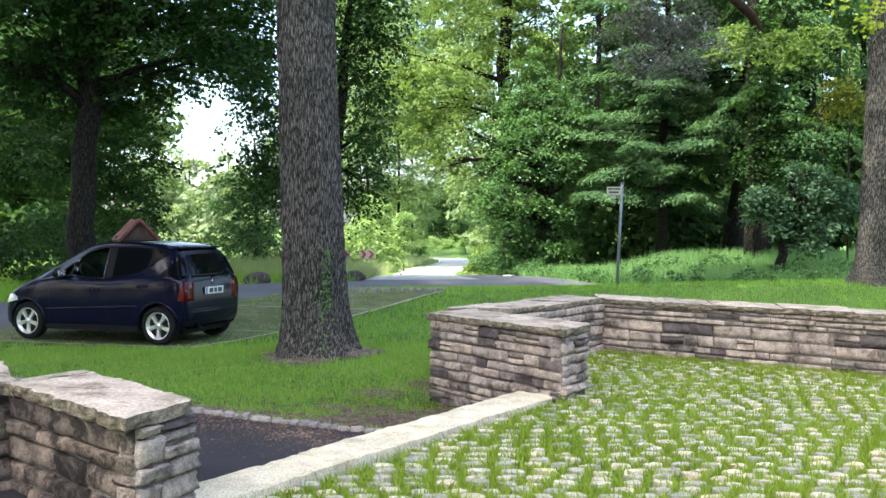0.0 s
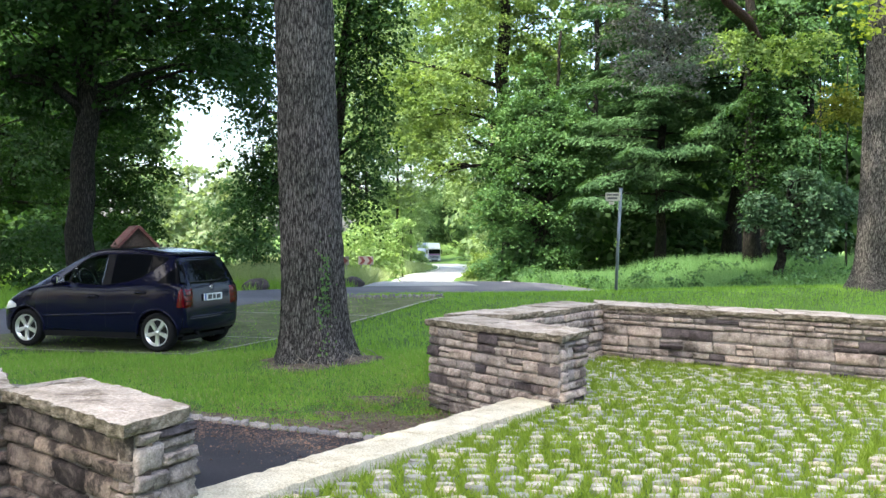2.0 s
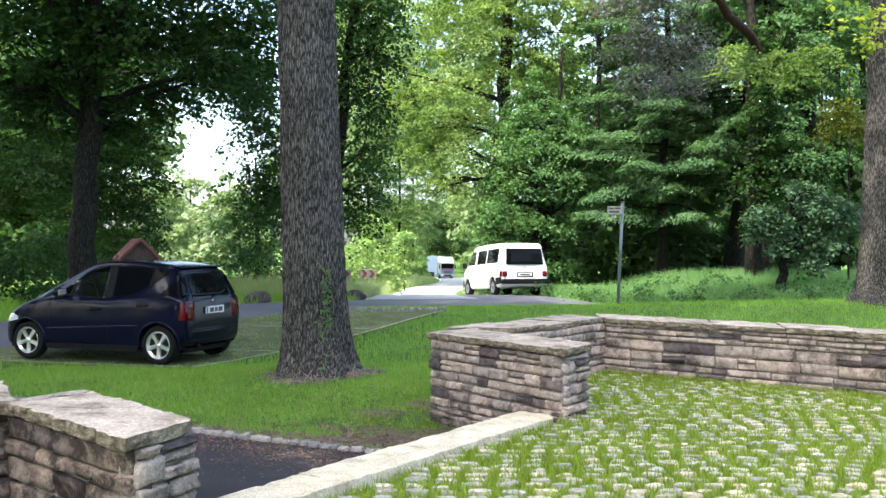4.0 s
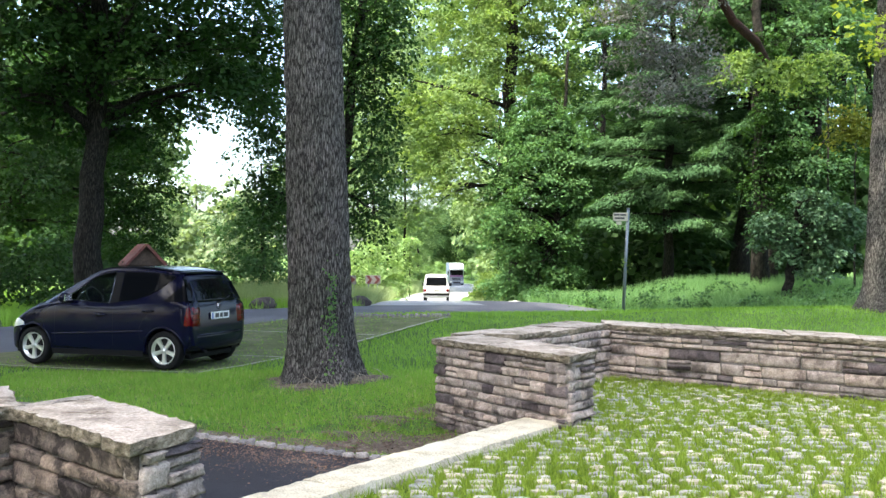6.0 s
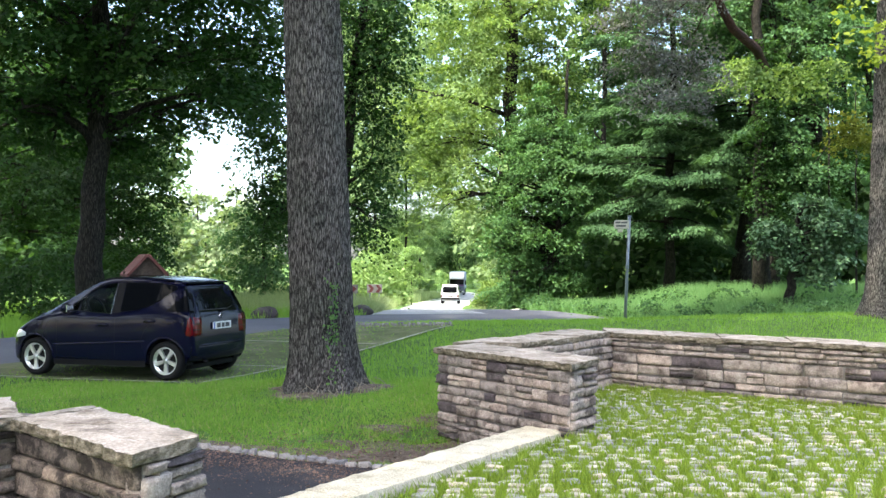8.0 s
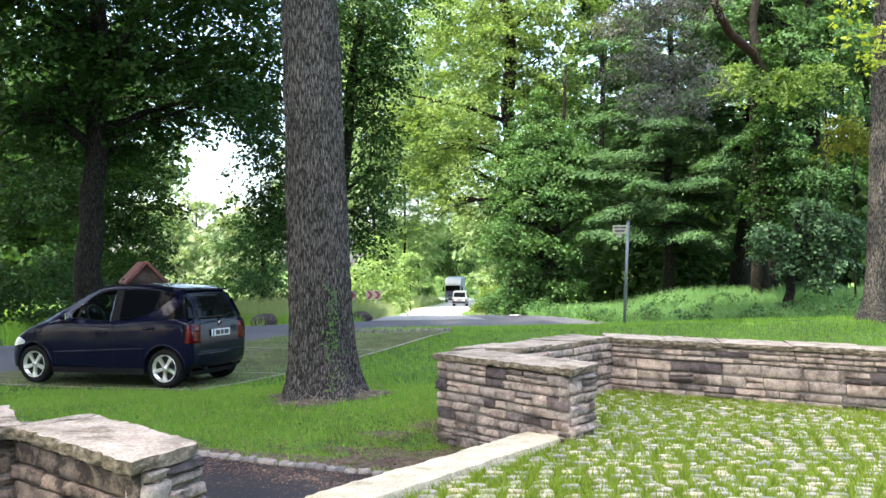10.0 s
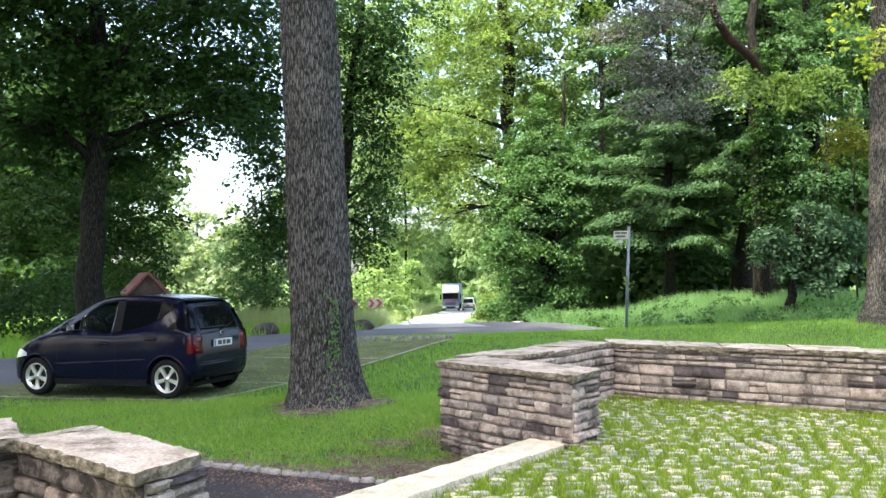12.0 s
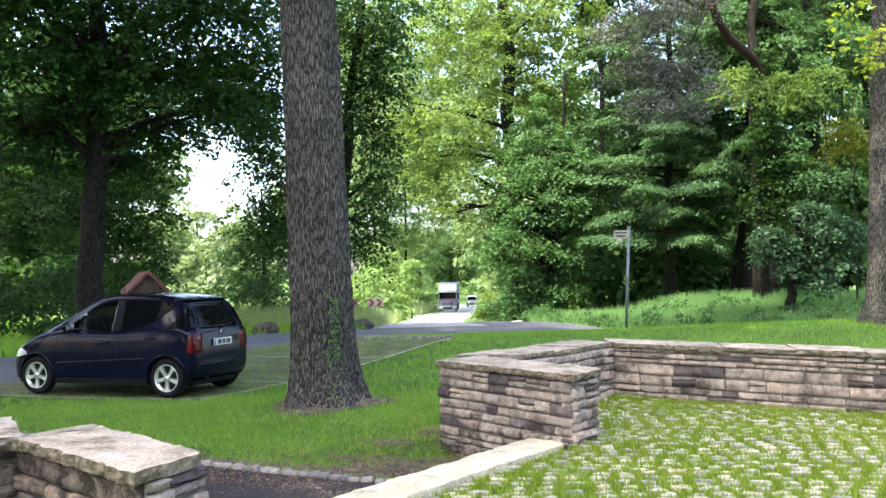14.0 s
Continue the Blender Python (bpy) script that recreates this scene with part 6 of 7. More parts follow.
def build_info_roof():
    x, y = -5.98, 18.6
    z = float(land(x, y))
    ob = new("notice_shelter")
    ob.location = (x, y, z)
    tagged(ob, "small timber notice board under a red-brown gabled roof", "notice board")
    m = pose(0, 0, 0, 0, 0, 28) @ Matrix.Diagonal((0.92, 0.92, 1.09, 1))
    for s in (-1, 1):
        bm = bmesh.new()
        box(bm, 0.0, -0.45, -0.018, 0.56, 0.45, 0.018, m @ Matrix.Translation((0, 0, 1.74)) @ (pose(0, 0, 0, 0, 42, 0) if s > 0 else pose(0, 0, 0, 0, 138, 0)))
        part("roof_slope", bm, M_ROOFWOOD, ob)
        for k in range(5):
            u = 0.02 + 0.107 * k
            bm = bmesh.new()
            box(bm, u, -0.46, 0.019 if s > 0 else -0.030, u + 0.1, 0.46, 0.030 if s > 0 else -0.019, m @ Matrix.Translation((0, 0, 1.74)) @ (pose(0, 0, 0, 0, 42, 0) if s > 0 else pose(0, 0, 0, 0, 138, 0)))
            part("roof_board", bm, M_ROOFWOOD, ob)
    bm = bmesh.new()
    fr = [bm.verts.new(m @ Vector((a, -0.34, b))) for a, b in ((-0.36, 1.38), (0.36, 1.38), (0, 1.70))]
    bk = [bm.verts.new(m @ Vector((a, -0.30, b))) for a, b in ((-0.36, 1.38), (0.36, 1.38), (0, 1.70))]
    bm.faces.new(fr)
    bm.faces.new(bk[::-1])
    for i in range(3):
        bm.faces.new((fr[(i + 1) % 3], fr[i], bk[i], bk[(i + 1) % 3]))
    part("gable_board", bm, M_OLDWOOD, ob)
    soft_box("notice_panel", (-0.34, -0.03, 0.6), (0.34, 0.03, 1.38), M_OLDWOOD, ob, 0.01, m)
    for s in (-0.37, 0.37):
        soft_box("post", (s - 0.05, -0.05, -0.2), (s + 0.05, 0.05, 1.45), M_OLDWOOD, ob, 0.01, m)


def build_boulders():
    rng = np.random.default_rng(6)
    for x, y, s in ((-5.3, 24.9 + 2.3, 0.3), (-2.75, 29.6, 0.28)):
        bm = bmesh.new()
        bmesh.ops.create_icosphere(bm, subdivisions=3, radius=1.0)
        for v in bm.verts:
            n = noise.noise(v.co * 1.3 + Vector((x, y, 0)))
            v.co *= 1 + 0.3 * n
            v.co = Vector((v.co.x * s * 1.3, v.co.y * s, v.co.z * s * 0.8))
        bm.transform(Matrix.Translation((x, y, float(land(x, y)) + s * 0.35)))
        tagged(part("boulder", bm, M_ROCK, smooth=False), "rough grey boulder at the side road's edge", "rock")


build_walls()
build_threshold()
SETTS = build_plaza()
build_kerbs()
build_oaks()
build_grass(SETTS)
build_sign_post()
build_chevrons()
build_info_roof()
build_boulders()


# ---- vehicles ----
M_NAVY = plain("dark_navy_car_paint", (0.0028, 0.0034, 0.014), 0.25, 0.0, 0.28, 0.05, 0.1, 2.0)
M_VANWHITE = plain("white_van_paint", (0.60, 0.61, 0.63), 0.35, 0.0, 0.6, 0.5, 0.05, 1.5)
M_PLASTIC = plain("dark_bumper_plastic", (0.006, 0.006, 0.007), 0.6, spec=0.10)
M_RUBBER = plain("tyre_rubber", (0.008, 0.008, 0.009), 0.85, spec=0.15)
M_ALLOY = plain("silver_alloy", (0.62, 0.63, 0.65), 0.32, 0.85)
M_HUBDARK = plain("brake_shadow_grey", (0.012, 0.012, 0.013), 0.8, spec=0.1)
M_LAMP = plain("red_tail_lens", (0.075, 0.0008, 0.003), 0.15, 0.0, 0.2, 0.2)
M_CLEAR = plain("clear_lamp_lens", (0.72, 0.74, 0.76), 0.1, 0.3, 1.0)
M_PLATE = plain("white_number_plate", (0.70, 0.70, 0.68), 0.5)
M_CHROME = plain("chrome", (0.75, 0.75, 0.76), 0.12, 1.0)
M_SEAT = plain("dark_seat_cloth", (0.03, 0.03, 0.035), 0.9)
M_BOXBODY = plain("blue_grey_box_body", (0.15, 0.19, 0.29), 0.5)
M_CABGREY = plain("silver_blue_cab_paint", (0.15, 0.165, 0.23), 0.35, 0.2, 0.5)
M_PURPLE = plain("purple_band", (0.13, 0.05, 0.16), 0.5)
M_BLUETANK = plain("blue_panel", (0.08, 0.14, 0.36), 0.45)


def glass_material(name, tint):
    m, nt, nodes, links, bsdf = material(name)
    bsdf.inputs["Base Color"].default_value = rgb(tint)
    bsdf.inputs["Roughness"].default_value = 0.02
    bsdf.inputs["Transmission Weight"].default_value = 1.0
    bsdf.inputs["IOR"].default_value = 1.45
    return m


M_GLASS = glass_material("tinted_glass", (0.80, 0.85, 0.83))
M_DARKGLASS = plain("privacy_glass", (0.003, 0.0035, 0.0045), 0.02, 0.0, 0.0, 0.08, 0.05)


M_PRIVACY = plain("black_side_glass", (0.003, 0.0035, 0.0045), 0.03, 0.0, 0.0, 0.02, 0.05)


class Shell:
    """A car body: sections along x with a waist, a belt line and a roof."""

    def __init__(self, top, floor, waist, roof, belt):
        self.top, self.floor, self.waist, self.roof, self.belt = top, floor, waist, roof, belt

    def at(self, table, x):
        """Smooth, overshoot-free reading of a profile."""
        if x <= table[0][0]:
            return table[0][1]
        if x >= table[-1][0]:
            return table[-1][1]
        i = max(k for k in range(len(table) - 1) if table[k][0] <= x)

        def grade(k):
            return (table[k + 1][1] - table[k][1]) / (table[k + 1][0] - table[k][0])

        def slope(k):
            if k in (0, len(table) - 1):
                return grade(min(k, len(table) - 2))
            p, q = grade(k - 1), grade(k)
            return 0.0 if p * q <= 0 else 2 * p * q / (p + q)

        h = table[i + 1][0] - table[i][0]
        u = (x - table[i][0]) / h
        return ((2 * u ** 3 - 3 * u * u + 1) * table[i][1] + (u ** 3 - 2 * u * u + u) * h * slope(i)
                + (3 * u * u - 2 * u ** 3) * table[i + 1][1] + (u ** 3 - u * u) * h * slope(i + 1))

    def section(self, x):
        z1, z0, w = self.at(self.top, x), self.at(self.floor, x), self.at(self.waist, x)
        zb = min(z1 - 0.05, self.at(self.belt, x))
        wr = min(self.at(self.roof, x), 0.94 * w)
        g = z1 - zb
        m = zb - z0
        return [(0, z0), (0.5 * w, z0), (0.86 * w, z0 + 0.01), (0.955 * w, z0 + 0.08 * m), (0.985 * w, z0 + 0.26 * m), (w, z0 + 0.5 * m), (w * 0.995, z0 + 0.72 * m), (0.985 * w, zb - 0.1 * m),
                (0.965 * w, zb), (0.965 * w * 0.66 + wr * 0.34, zb + 0.3 * g), (0.965 * w * 0.32 + wr * 0.68, zb + 0.6 * g), (wr, zb + 0.86 * g), (wr - 0.035, zb + 0.945 * g), (wr * 0.86, z1 - 0.008), (wr * 0.5, z1), (0, z1 + 0.006)]

    def side(self, x, z):
        """Half width of the body at x and height z, above the belt and below."""
        s = self.section(x)
        return float(np.interp(z, [p[1] for p in s[3:12]], [p[0] for p in s[3:12]]))

    def body(self, x0, x1, n):
        bm = bmesh.new()
        rings = []
        u = np.linspace(0, 1, n)
        xs = x0 + (x1 - x0) * (0.5 - 0.5 * np.cos(np.pi * u)) * 0.55 + (x1 - x0) * u * 0.45
        for x in xs:
            p = self.section(float(x))
            h = []
            for i in range(len(p) - 1):
                a, b, c, d = (np.array(p[k]) for k in (max(i - 1, 0), i, i + 1, min(i + 2, len(p) - 1)))
                m1, m2 = (c - a) * 0.4, (d - b) * 0.4
                for t in (0.0, 1 / 3, 2 / 3):
                    h.append((2 * t ** 3 - 3 * t * t + 1) * b + (t ** 3 - 2 * t * t + t) * m1 + (3 * t * t - 2 * t ** 3) * c + (t ** 3 - t * t) * m2)
            h.append(np.array(p[-1]))
            h[0][0] = h[-1][0] = 0.0
            rings.append([bm.verts.new((x, y, z)) for y, z in h] + [bm.verts.new((x, -y, z)) for y, z in h[-2:0:-1]])
        k = len(rings[0])
        for a, b in zip(rings, rings[1:]):
            for i in range(k):
                bm.faces.new((a[i], a[(i + 1) % k], b[(i + 1) % k], b[i]))
        bm.faces.new(rings[0][::-1])
        bm.faces.new(rings[-1])
        bmesh.ops.recalc_face_normals(bm, faces=bm.faces)
        return bm

    def pane(self, low, high, sgn, off=0.006, n=14, m=5, flat=False):
        """A side panel between two lines of (x, z) points; flat: a plane sheet of glass."""
        bm = bmesh.new()
        x0, x1 = low[0][0], low[-1][0]
        rows = []
        for i in range(n + 1):
            x = x0 + (x1 - x0) * i / n
            zl = float(np.interp(x, [p[0] for p in low], [p[1] for p in low]))
            zh = float(np.interp(x, [p[0] for p in high], [p[1] for p in high]))
            rows.append([(x, zl + (zh - zl) * k / m) for k in range(m + 1)])
        wide = self.side
        if flat:
            q = np.array([p for r in rows for p in r])
            w = np.array([self.side(x, z) for x, z in q])
            c = np.linalg.lstsq(np.column_stack([np.ones(len(q)), q]), w, rcond=None)[0]
            lift = float((w - np.column_stack([np.ones(len(q)), q]) @ c).max()) * 0.6
            wide = lambda x, z: float(c[0] + c[1] * x + c[2] * z) + lift
        lay = []
        for o in (off, off - 0.005):
            lay.append([[bm.verts.new((x, sgn * (wide(x, z) + o), z)) for x, z in r] for r in rows])
        for L, flip in ((lay[0], sgn > 0), (lay[1], sgn < 0)):
            for i in range(n):
                for k in range(m):
                    q = (L[i][k], L[i][k + 1], L[i + 1][k + 1], L[i + 1][k])
                    f = bm.faces.new(q if flip else q[::-1])
                    f.smooth = True
        bmesh.ops.remove_doubles(bm, verts=bm.verts, dist=1e-5)
        return bm


def carve(bm, cutters, mat, name, parent):
    """The body less its wheel arches and window openings, as one mesh."""
    me = bpy.data.meshes.new(name)
    bm.to_mesh(me)
    bm.free()
    tmp = bpy.data.objects.new("tmp_body", me)
    scene.collection.objects.link(tmp)
    tools = []
    for c in cutters:
        cm = bpy.data.meshes.new("tmp_cut")
        bmesh.ops.recalc_face_normals(c, faces=c.faces)
        c.to_mesh(cm)
        c.free()
        co = bpy.data.objects.new("tmp_cut", cm)
        scene.collection.objects.link(co)
        tools.append(co)
        md = tmp.modifiers.new("cut", "BOOLEAN")
        md.operation, md.object, md.solver = "DIFFERENCE", co, "EXACT"
    dg = bpy.context.evaluated_depsgraph_get()
    dg.update()
    out = bpy.data.meshes.new_from_object(tmp.evaluated_get(dg))
    out.name = name
    for o in tools + [tmp]:
        d = o.data
        bpy.data.objects.remove(o)
        bpy.data.meshes.remove(d)
    out.materials.clear()
    out.polygons.foreach_set("use_smooth", [True] * len(out.polygons))
    out.set_sharp_from_angle(angle=radians(38))
    return link_mesh(name, out, mat, parent)


def arch_cutter(x, z, r, y0, y1):
    bm = bmesh.new()
    lathe(bm, [(r, y0), (r, y1)], 36, "Y", Matrix.Translation((x, 0, z)))
    bmesh.ops.holes_fill(bm, edges=bm.edges[:])
    return bm


def prism_cutter(pts, y0=-2.0, y1=2.0):
    bm = bmesh.new()
    a = [bm.verts.new((x, y0, z)) for x, z in pts]
    b = [bm.verts.new((x, y1, z)) for x, z in pts]
    bm.faces.new(a)
    bm.faces.new(b[::-1])
    n = len(pts)
    for i in range(n):
        bm.faces.new((a[(i + 1) % n], a[i], b[i], b[(i + 1) % n]))
    return bm


def wheel(parent, x, y, r, sgn, spokes=6, width=0.19, rim=0.66, steel=False):
    """A wheel as a part with tyre, rim and spokes; sgn: the side its face looks to."""
    hub = new("wheel")
    hub.location = (x, y, r)
    hub.parent = parent
    w = width / 2
    bm = bmesh.new()
    lathe(bm, [(r * rim, -w), (r * 0.93, -w), (r, -w * 0.7), (r, w * 0.7), (r * 0.93, w), (r * rim, w), (r * rim, -w)], 36)
    part("tyre", bm, M_RUBBER, hub)
    bm = bmesh.new()
    lathe(bm, [(r * rim, -w * 0.9), (r * rim, w * 0.95 * 1.0), (r * (rim - 0.06), w * 0.95), (r * (rim - 0.08), w * 0.3), (0.01, w * 0.25)], 36, "Y", Matrix.Scale(sgn, 4, (0, 1, 0)))
    part("rim", bm, M_ALLOY if not steel else M_CABGREY, hub)
    # dark disc that stands in for the shade behind the spokes
    bm = bmesh.new()
    lathe(bm, [(r * (rim - 0.09), w * 0.34), (0.01, w * 0.34)], 30, "Y", Matrix.Scale(sgn, 4, (0, 1, 0)))
    part("spoke_shade_disc", bm, M_HUBDARK, hub)
    for k in range(spokes):
        bm = bmesh.new()
        m = Matrix.Rotation(2 * math.pi * k / spokes + 0.3, 4, "Y")
        vs = []
        for d, hw in ((r * 0.10, r * 0.09), (r * 0.40, r * 0.105), (r * (rim - 0.05), r * 0.135)):
            for yy in (w * 0.5, w * 0.82):
                for s in (-1, 1):
                    vs.append(bm.verts.new(m @ Vector((d, sgn * yy * (1.0 if d < r * 0.5 else 1.05), s * hw * (0.8 if yy > w * 0.6 else 1)))))
        for i in (0, 4):
            a = vs[i:i + 8]
            for q in ((0, 1, 5, 4), (2, 6, 7, 3), (0, 4, 6, 2), (1, 3, 7, 5)):
                bm.faces.new([a[j] for j in q])
        bm.faces.new([vs[j] for j in (0, 2, 3, 1)])
        bm.faces.new([vs[j] for j in (8, 9, 11, 10)])
        bmesh.ops.recalc_face_normals(bm, faces=bm.faces)
        part("spoke", bm, M_ALLOY if not steel else M_CABGREY, hub)
    bm = bmesh.new()
    lathe(bm, [(r * 0.16, w * 0.4), (r * 0.15, w * 0.9), (0.005, w * 0.96)], 16, "Y", Matrix.Scale(sgn, 4, (0, 1, 0)))
    part("hub_cap", bm, M_ALLOY if not steel else M_PLASTIC, hub)
    return hub


def rear_panel(shell, y0, y1, zlo, zhi, xs, mat, name, parent, off=0.008, n=8, label="", narrow=0.0, wrap=0.02):
    """A panel that lies on the tail: xs gives x for heights."""
    bm = bmesh.new()
    lay = []
    for o in (off, off - 0.006):
        rows = []
        for i in range(n + 1):
            z = zlo + (zhi - zlo) * i / n
            x = float(np.interp(z, [p[0] for p in xs], [p[1] for p in xs]))
            f = 1 - narrow * i / n
            rows.append([bm.verts.new((x - o + wrap * abs(t) ** 3, (y0 + (y1 - y0) * (t * 0.5 + 0.5)) * f, z)) for t in np.linspace(-1, 1, 9)])
        lay.append(rows)
    for rows, flip in ((lay[0], False), (lay[1], True)):
        for i in range(n):
            for k in range(8):
                q = (rows[i][k], rows[i + 1][k], rows[i + 1][k + 1], rows[i][k + 1])
                bm.faces.new(q[::-1] if flip else q)
    rim = [lay[j][0] for j in (0, 1)], [lay[j][-1] for j in (0, 1)]
    for a, b in rim:
        for k in range(8):
            bm.faces.new((a[k], a[k + 1], b[k + 1], b[k]))
    bmesh.ops.recalc_face_normals(bm, faces=bm.faces)
    return part(name, bm, mat, parent, label, True)


def build_hatchback():
    top = [(-0.47, 0.50), (-0.468, 0.66), (-0.45, 0.92), (-0.42, 1.02), (-0.34, 1.22), (-0.235, 1.41), (-0.15, 1.485), (0.0, 1.522), (0.3, 1.556), (0.65, 1.573), (1.0, 1.566), (1.25, 1.535), (1.47, 1.452),
           (1.70, 1.34), (1.93, 1.218), (2.15, 1.10), (2.31, 1.022), (2.5, 0.955), (2.75, 0.855), (2.93, 0.745), (3.05, 0.635), (3.11, 0.54), (3.13, 0.46)]
    floor = [(-0.47, 0.36), (-0.38, 0.30), (-0.1, 0.21), (2.5, 0.18), (2.95, 0.20), (3.13, 0.28)]
    waist = [(-0.47, 0.70), (-0.455, 0.775), (-0.42, 0.81), (-0.32, 0.835), (-0.1, 0.85), (0.3, 0.858), (1.2, 0.86), (2.2, 0.855), (2.5, 0.835), (2.8, 0.765), (2.98, 0.65), (3.08, 0.52), (3.13, 0.38)]
    roof = [(-0.47, 0.60), (-0.2, 0.615), (0.3, 0.645), (1.2, 0.655), (1.7, 0.64), (2.3, 0.66), (2.75, 0.58), (3.13, 0.3)]
    belt = [(-0.47, 0.98), (-0.1, 1.03), (0.4, 1.02), (1.0, 0.975), (1.8, 0.985), (2.3, 0.93), (3.13, 0.56)]
    sh = Shell(top, floor, waist, roof, belt)
    z = float(np.mean(land(np.array([-4.3, -6.6, -3.9]), np.array([14.6, 15.3, 15.9])))) + 0.034
    car = new("hatchback_car")
    car.matrix_world = pose(-4.076, 15.28, z, 0, 0, 162.06)
    tagged(car, "dark navy compact hatchback parked on the mossy bay", "car")
    front_low, front_high = [(0.975, 1.0), (1.3, 1.01), (1.6, 1.035), (1.83, 1.04)], [(0.975, 1.475), (1.20, 1.445), (1.36, 1.39), (1.55, 1.275), (1.83, 1.07)]
    rear_low, rear_high = [(-0.08, 1.39), (0.154, 1.214), (0.30, 1.135), (0.50, 1.07), (0.81, 1.025)], [(-0.08, 1.425), (0.22, 1.472), (0.81, 1.48)]
    back_low, back_high = [(-0.385, 1.05), (0.0, 1.045)], [(-0.385, 1.07), (-0.345, 1.24), (-0.30, 1.345), (0.0, 1.06)]
    cut = [arch_cutter(0, 0.30, 0.338, s * 0.60, s * 1.1) for s in (-1, 1)] + [arch_cutter(2.423, 0.30, 0.338, s * 0.58, s * 1.1) for s in (-1, 1)]
    for lo, hi in ((front_low, front_high), (rear_low, rear_high)):
        cut.append(prism_cutter(lo + hi[::-1]))
    cut.append(prism_cutter([(0.0, 0.93), (1.95, 0.93), (1.95, 1.10), (1.48, 1.37), (1.25, 1.47), (0.9, 1.505), (0.25, 1.49), (0.0, 1.42)], -0.595, 0.595))
    cut.append(prism_cutter([(1.52, 1.52), (2.20, 1.22), (2.12, 1.02), (1.40, 1.28)], -0.55, 0.55))
    carve(sh.body(-0.47, 3.13, 72), cut, M_NAVY, "body", car)
    for s in (-1, 1):
        part("front_window", sh.pane(front_low, front_high, s, flat=True), M_GLASS, car, "tinted side glass")
        part("rear_window", sh.pane([(0.185, 1.197), (0.30, 1.135), (0.50, 1.07), (0.81, 1.025)], [(0.185, 1.470), (0.22, 1.472), (0.81, 1.48)], s, 0.010, flat=True), M_PRIVACY, car, "dark side glass")
        part("rear_window", sh.pane(rear_low[:2] + [(0.185, 1.197)], [(-0.08, 1.425), (0.185, 1.468)], s, 0.008), M_PRIVACY, car, "small dark side glass")
        part("rear_quarter_glass", sh.pane(back_low, back_high, s, 0.007), M_PRIVACY, car, "dark triangular corner glass")
        # glass dividers and rubber round the openings
        part("window_divider", sh.pane([(1.575, 1.03), (1.615, 1.03)], [(1.575, 1.26), (1.615, 1.235)], s, 0.012, 2, 6), M_PLASTIC, car)
        part("window_divider", sh.pane([(0.165, 1.205), (0.20, 1.19)], [(0.165, 1.468), (0.20, 1.47)], s, 0.014, 2, 6), M_PLASTIC, car)
        for outline in (front_low + front_high[::-1], rear_low + rear_high[::-1]):
            bm = bmesh.new()
            ring = outline + outline[:1]
            tube(bm, [(u, s * (sh.side(u, w) + 0.001), w) for u, w in ring], [0.008] * len(ring), 5)
            part("window_rubber", bm, M_PLASTIC, car, smooth=True)
        part("pillar_trim", sh.pane([(0.825, 1.02), (0.96, 1.0)], [(0.825, 1.48), (0.96, 1.475)], s, 0.008, 4, 8), M_PLASTIC, car, "black door pillar trim")
        for xs in (0.90, 1.99):
            part("door_seam", sh.pane([(xs, 0.27), (xs + 0.007, 0.27)], [(xs, 0.95), (xs + 0.007, 0.95)], s, 0.003, 2, 12), M_HUBDARK, car)
        bm = bmesh.new()
        bow = [(0.395, 0.45), (0.43, 0.60), (0.36, 0.76), (0.20, 0.90), (0.02, 1.02)]
        tube(bm, [(u, s * (sh.side(u, w) + 0.0005), w) for u, w in bow], [0.004] * 5, 5)
        part("door_seam", bm, M_HUBDARK, car)
        # rubbing strip that climbs to the tail, and the sill
        bm = bmesh.new()
        xs = np.linspace(0.36, 2.06, 18)
        tube(bm, [(u, s * (sh.side(u, 0.585 - 0.052 * (u - 0.36)) - 0.004), 0.585 - 0.052 * (u - 0.36)) for u in xs], [0.016] * 18, 8)
        part("side_strip", bm, M_NAVY, car, smooth=True)
        part("sill", sh.pane([(0.36, 0.195), (2.06, 0.180)], [(0.36, 0.285), (2.06, 0.270)], s, 0.012, 20, 2), M_PLASTIC, car)
        for x, z0 in ((1.05, 0.815), (0.20, 0.885)):
            y = sh.side(x + 0.06, z0)
            bm = bmesh.new()
            lathe(bm, [(0.005, s * (y - 0.012)), (0.055, s * (y + 0.001)), (0.06, s * (y + 0.004))], 18, "Y", Matrix.Translation((x + 0.09, 0, z0)) @ Matrix.Diagonal((1.5, 1, 0.7, 1)))
            part("handle_recess", bm, M_HUBDARK, car)
            bm = bmesh.new()
            tube(bm, [(x - 0.03, s * (y - 0.005), z0 + 0.01), (x, s * (y + 0.028), z0 + 0.012), (x + 0.14, s * (y + 0.028), z0 + 0.006), (x + 0.17, s * (y - 0.005), z0)], [0.016] * 4, 8)
            part("door_handle", bm, M_NAVY, car, smooth=True)
        # mirror
        bm = bmesh.new()
        bmesh.ops.create_uvsphere(bm, u_segments=14, v_segments=10, radius=1.0)
        bm.transform(Matrix.Translation((1.72, s * 0.965, 1.075)) @ Matrix.Diagonal((0.075, 0.115, 0.075, 1)))
        mir = part("wing_mirror", bm, M_NAVY, car, smooth=True)
        bm = bmesh.new()
        box(bm, 1.64, s * 0.965 - 0.08, 1.025, 1.655, s * 0.965 + 0.08, 1.125)
        part("mirror_glass", bm, M_CHROME, mir)
        bm = bmesh.new()
        tube(bm, [(1.76, s * 0.79, 1.04), (1.74, s * 0.92, 1.055)], [0.035, 0.03], 8)
        part("mirror_arm", bm, M_PLASTIC, mir)
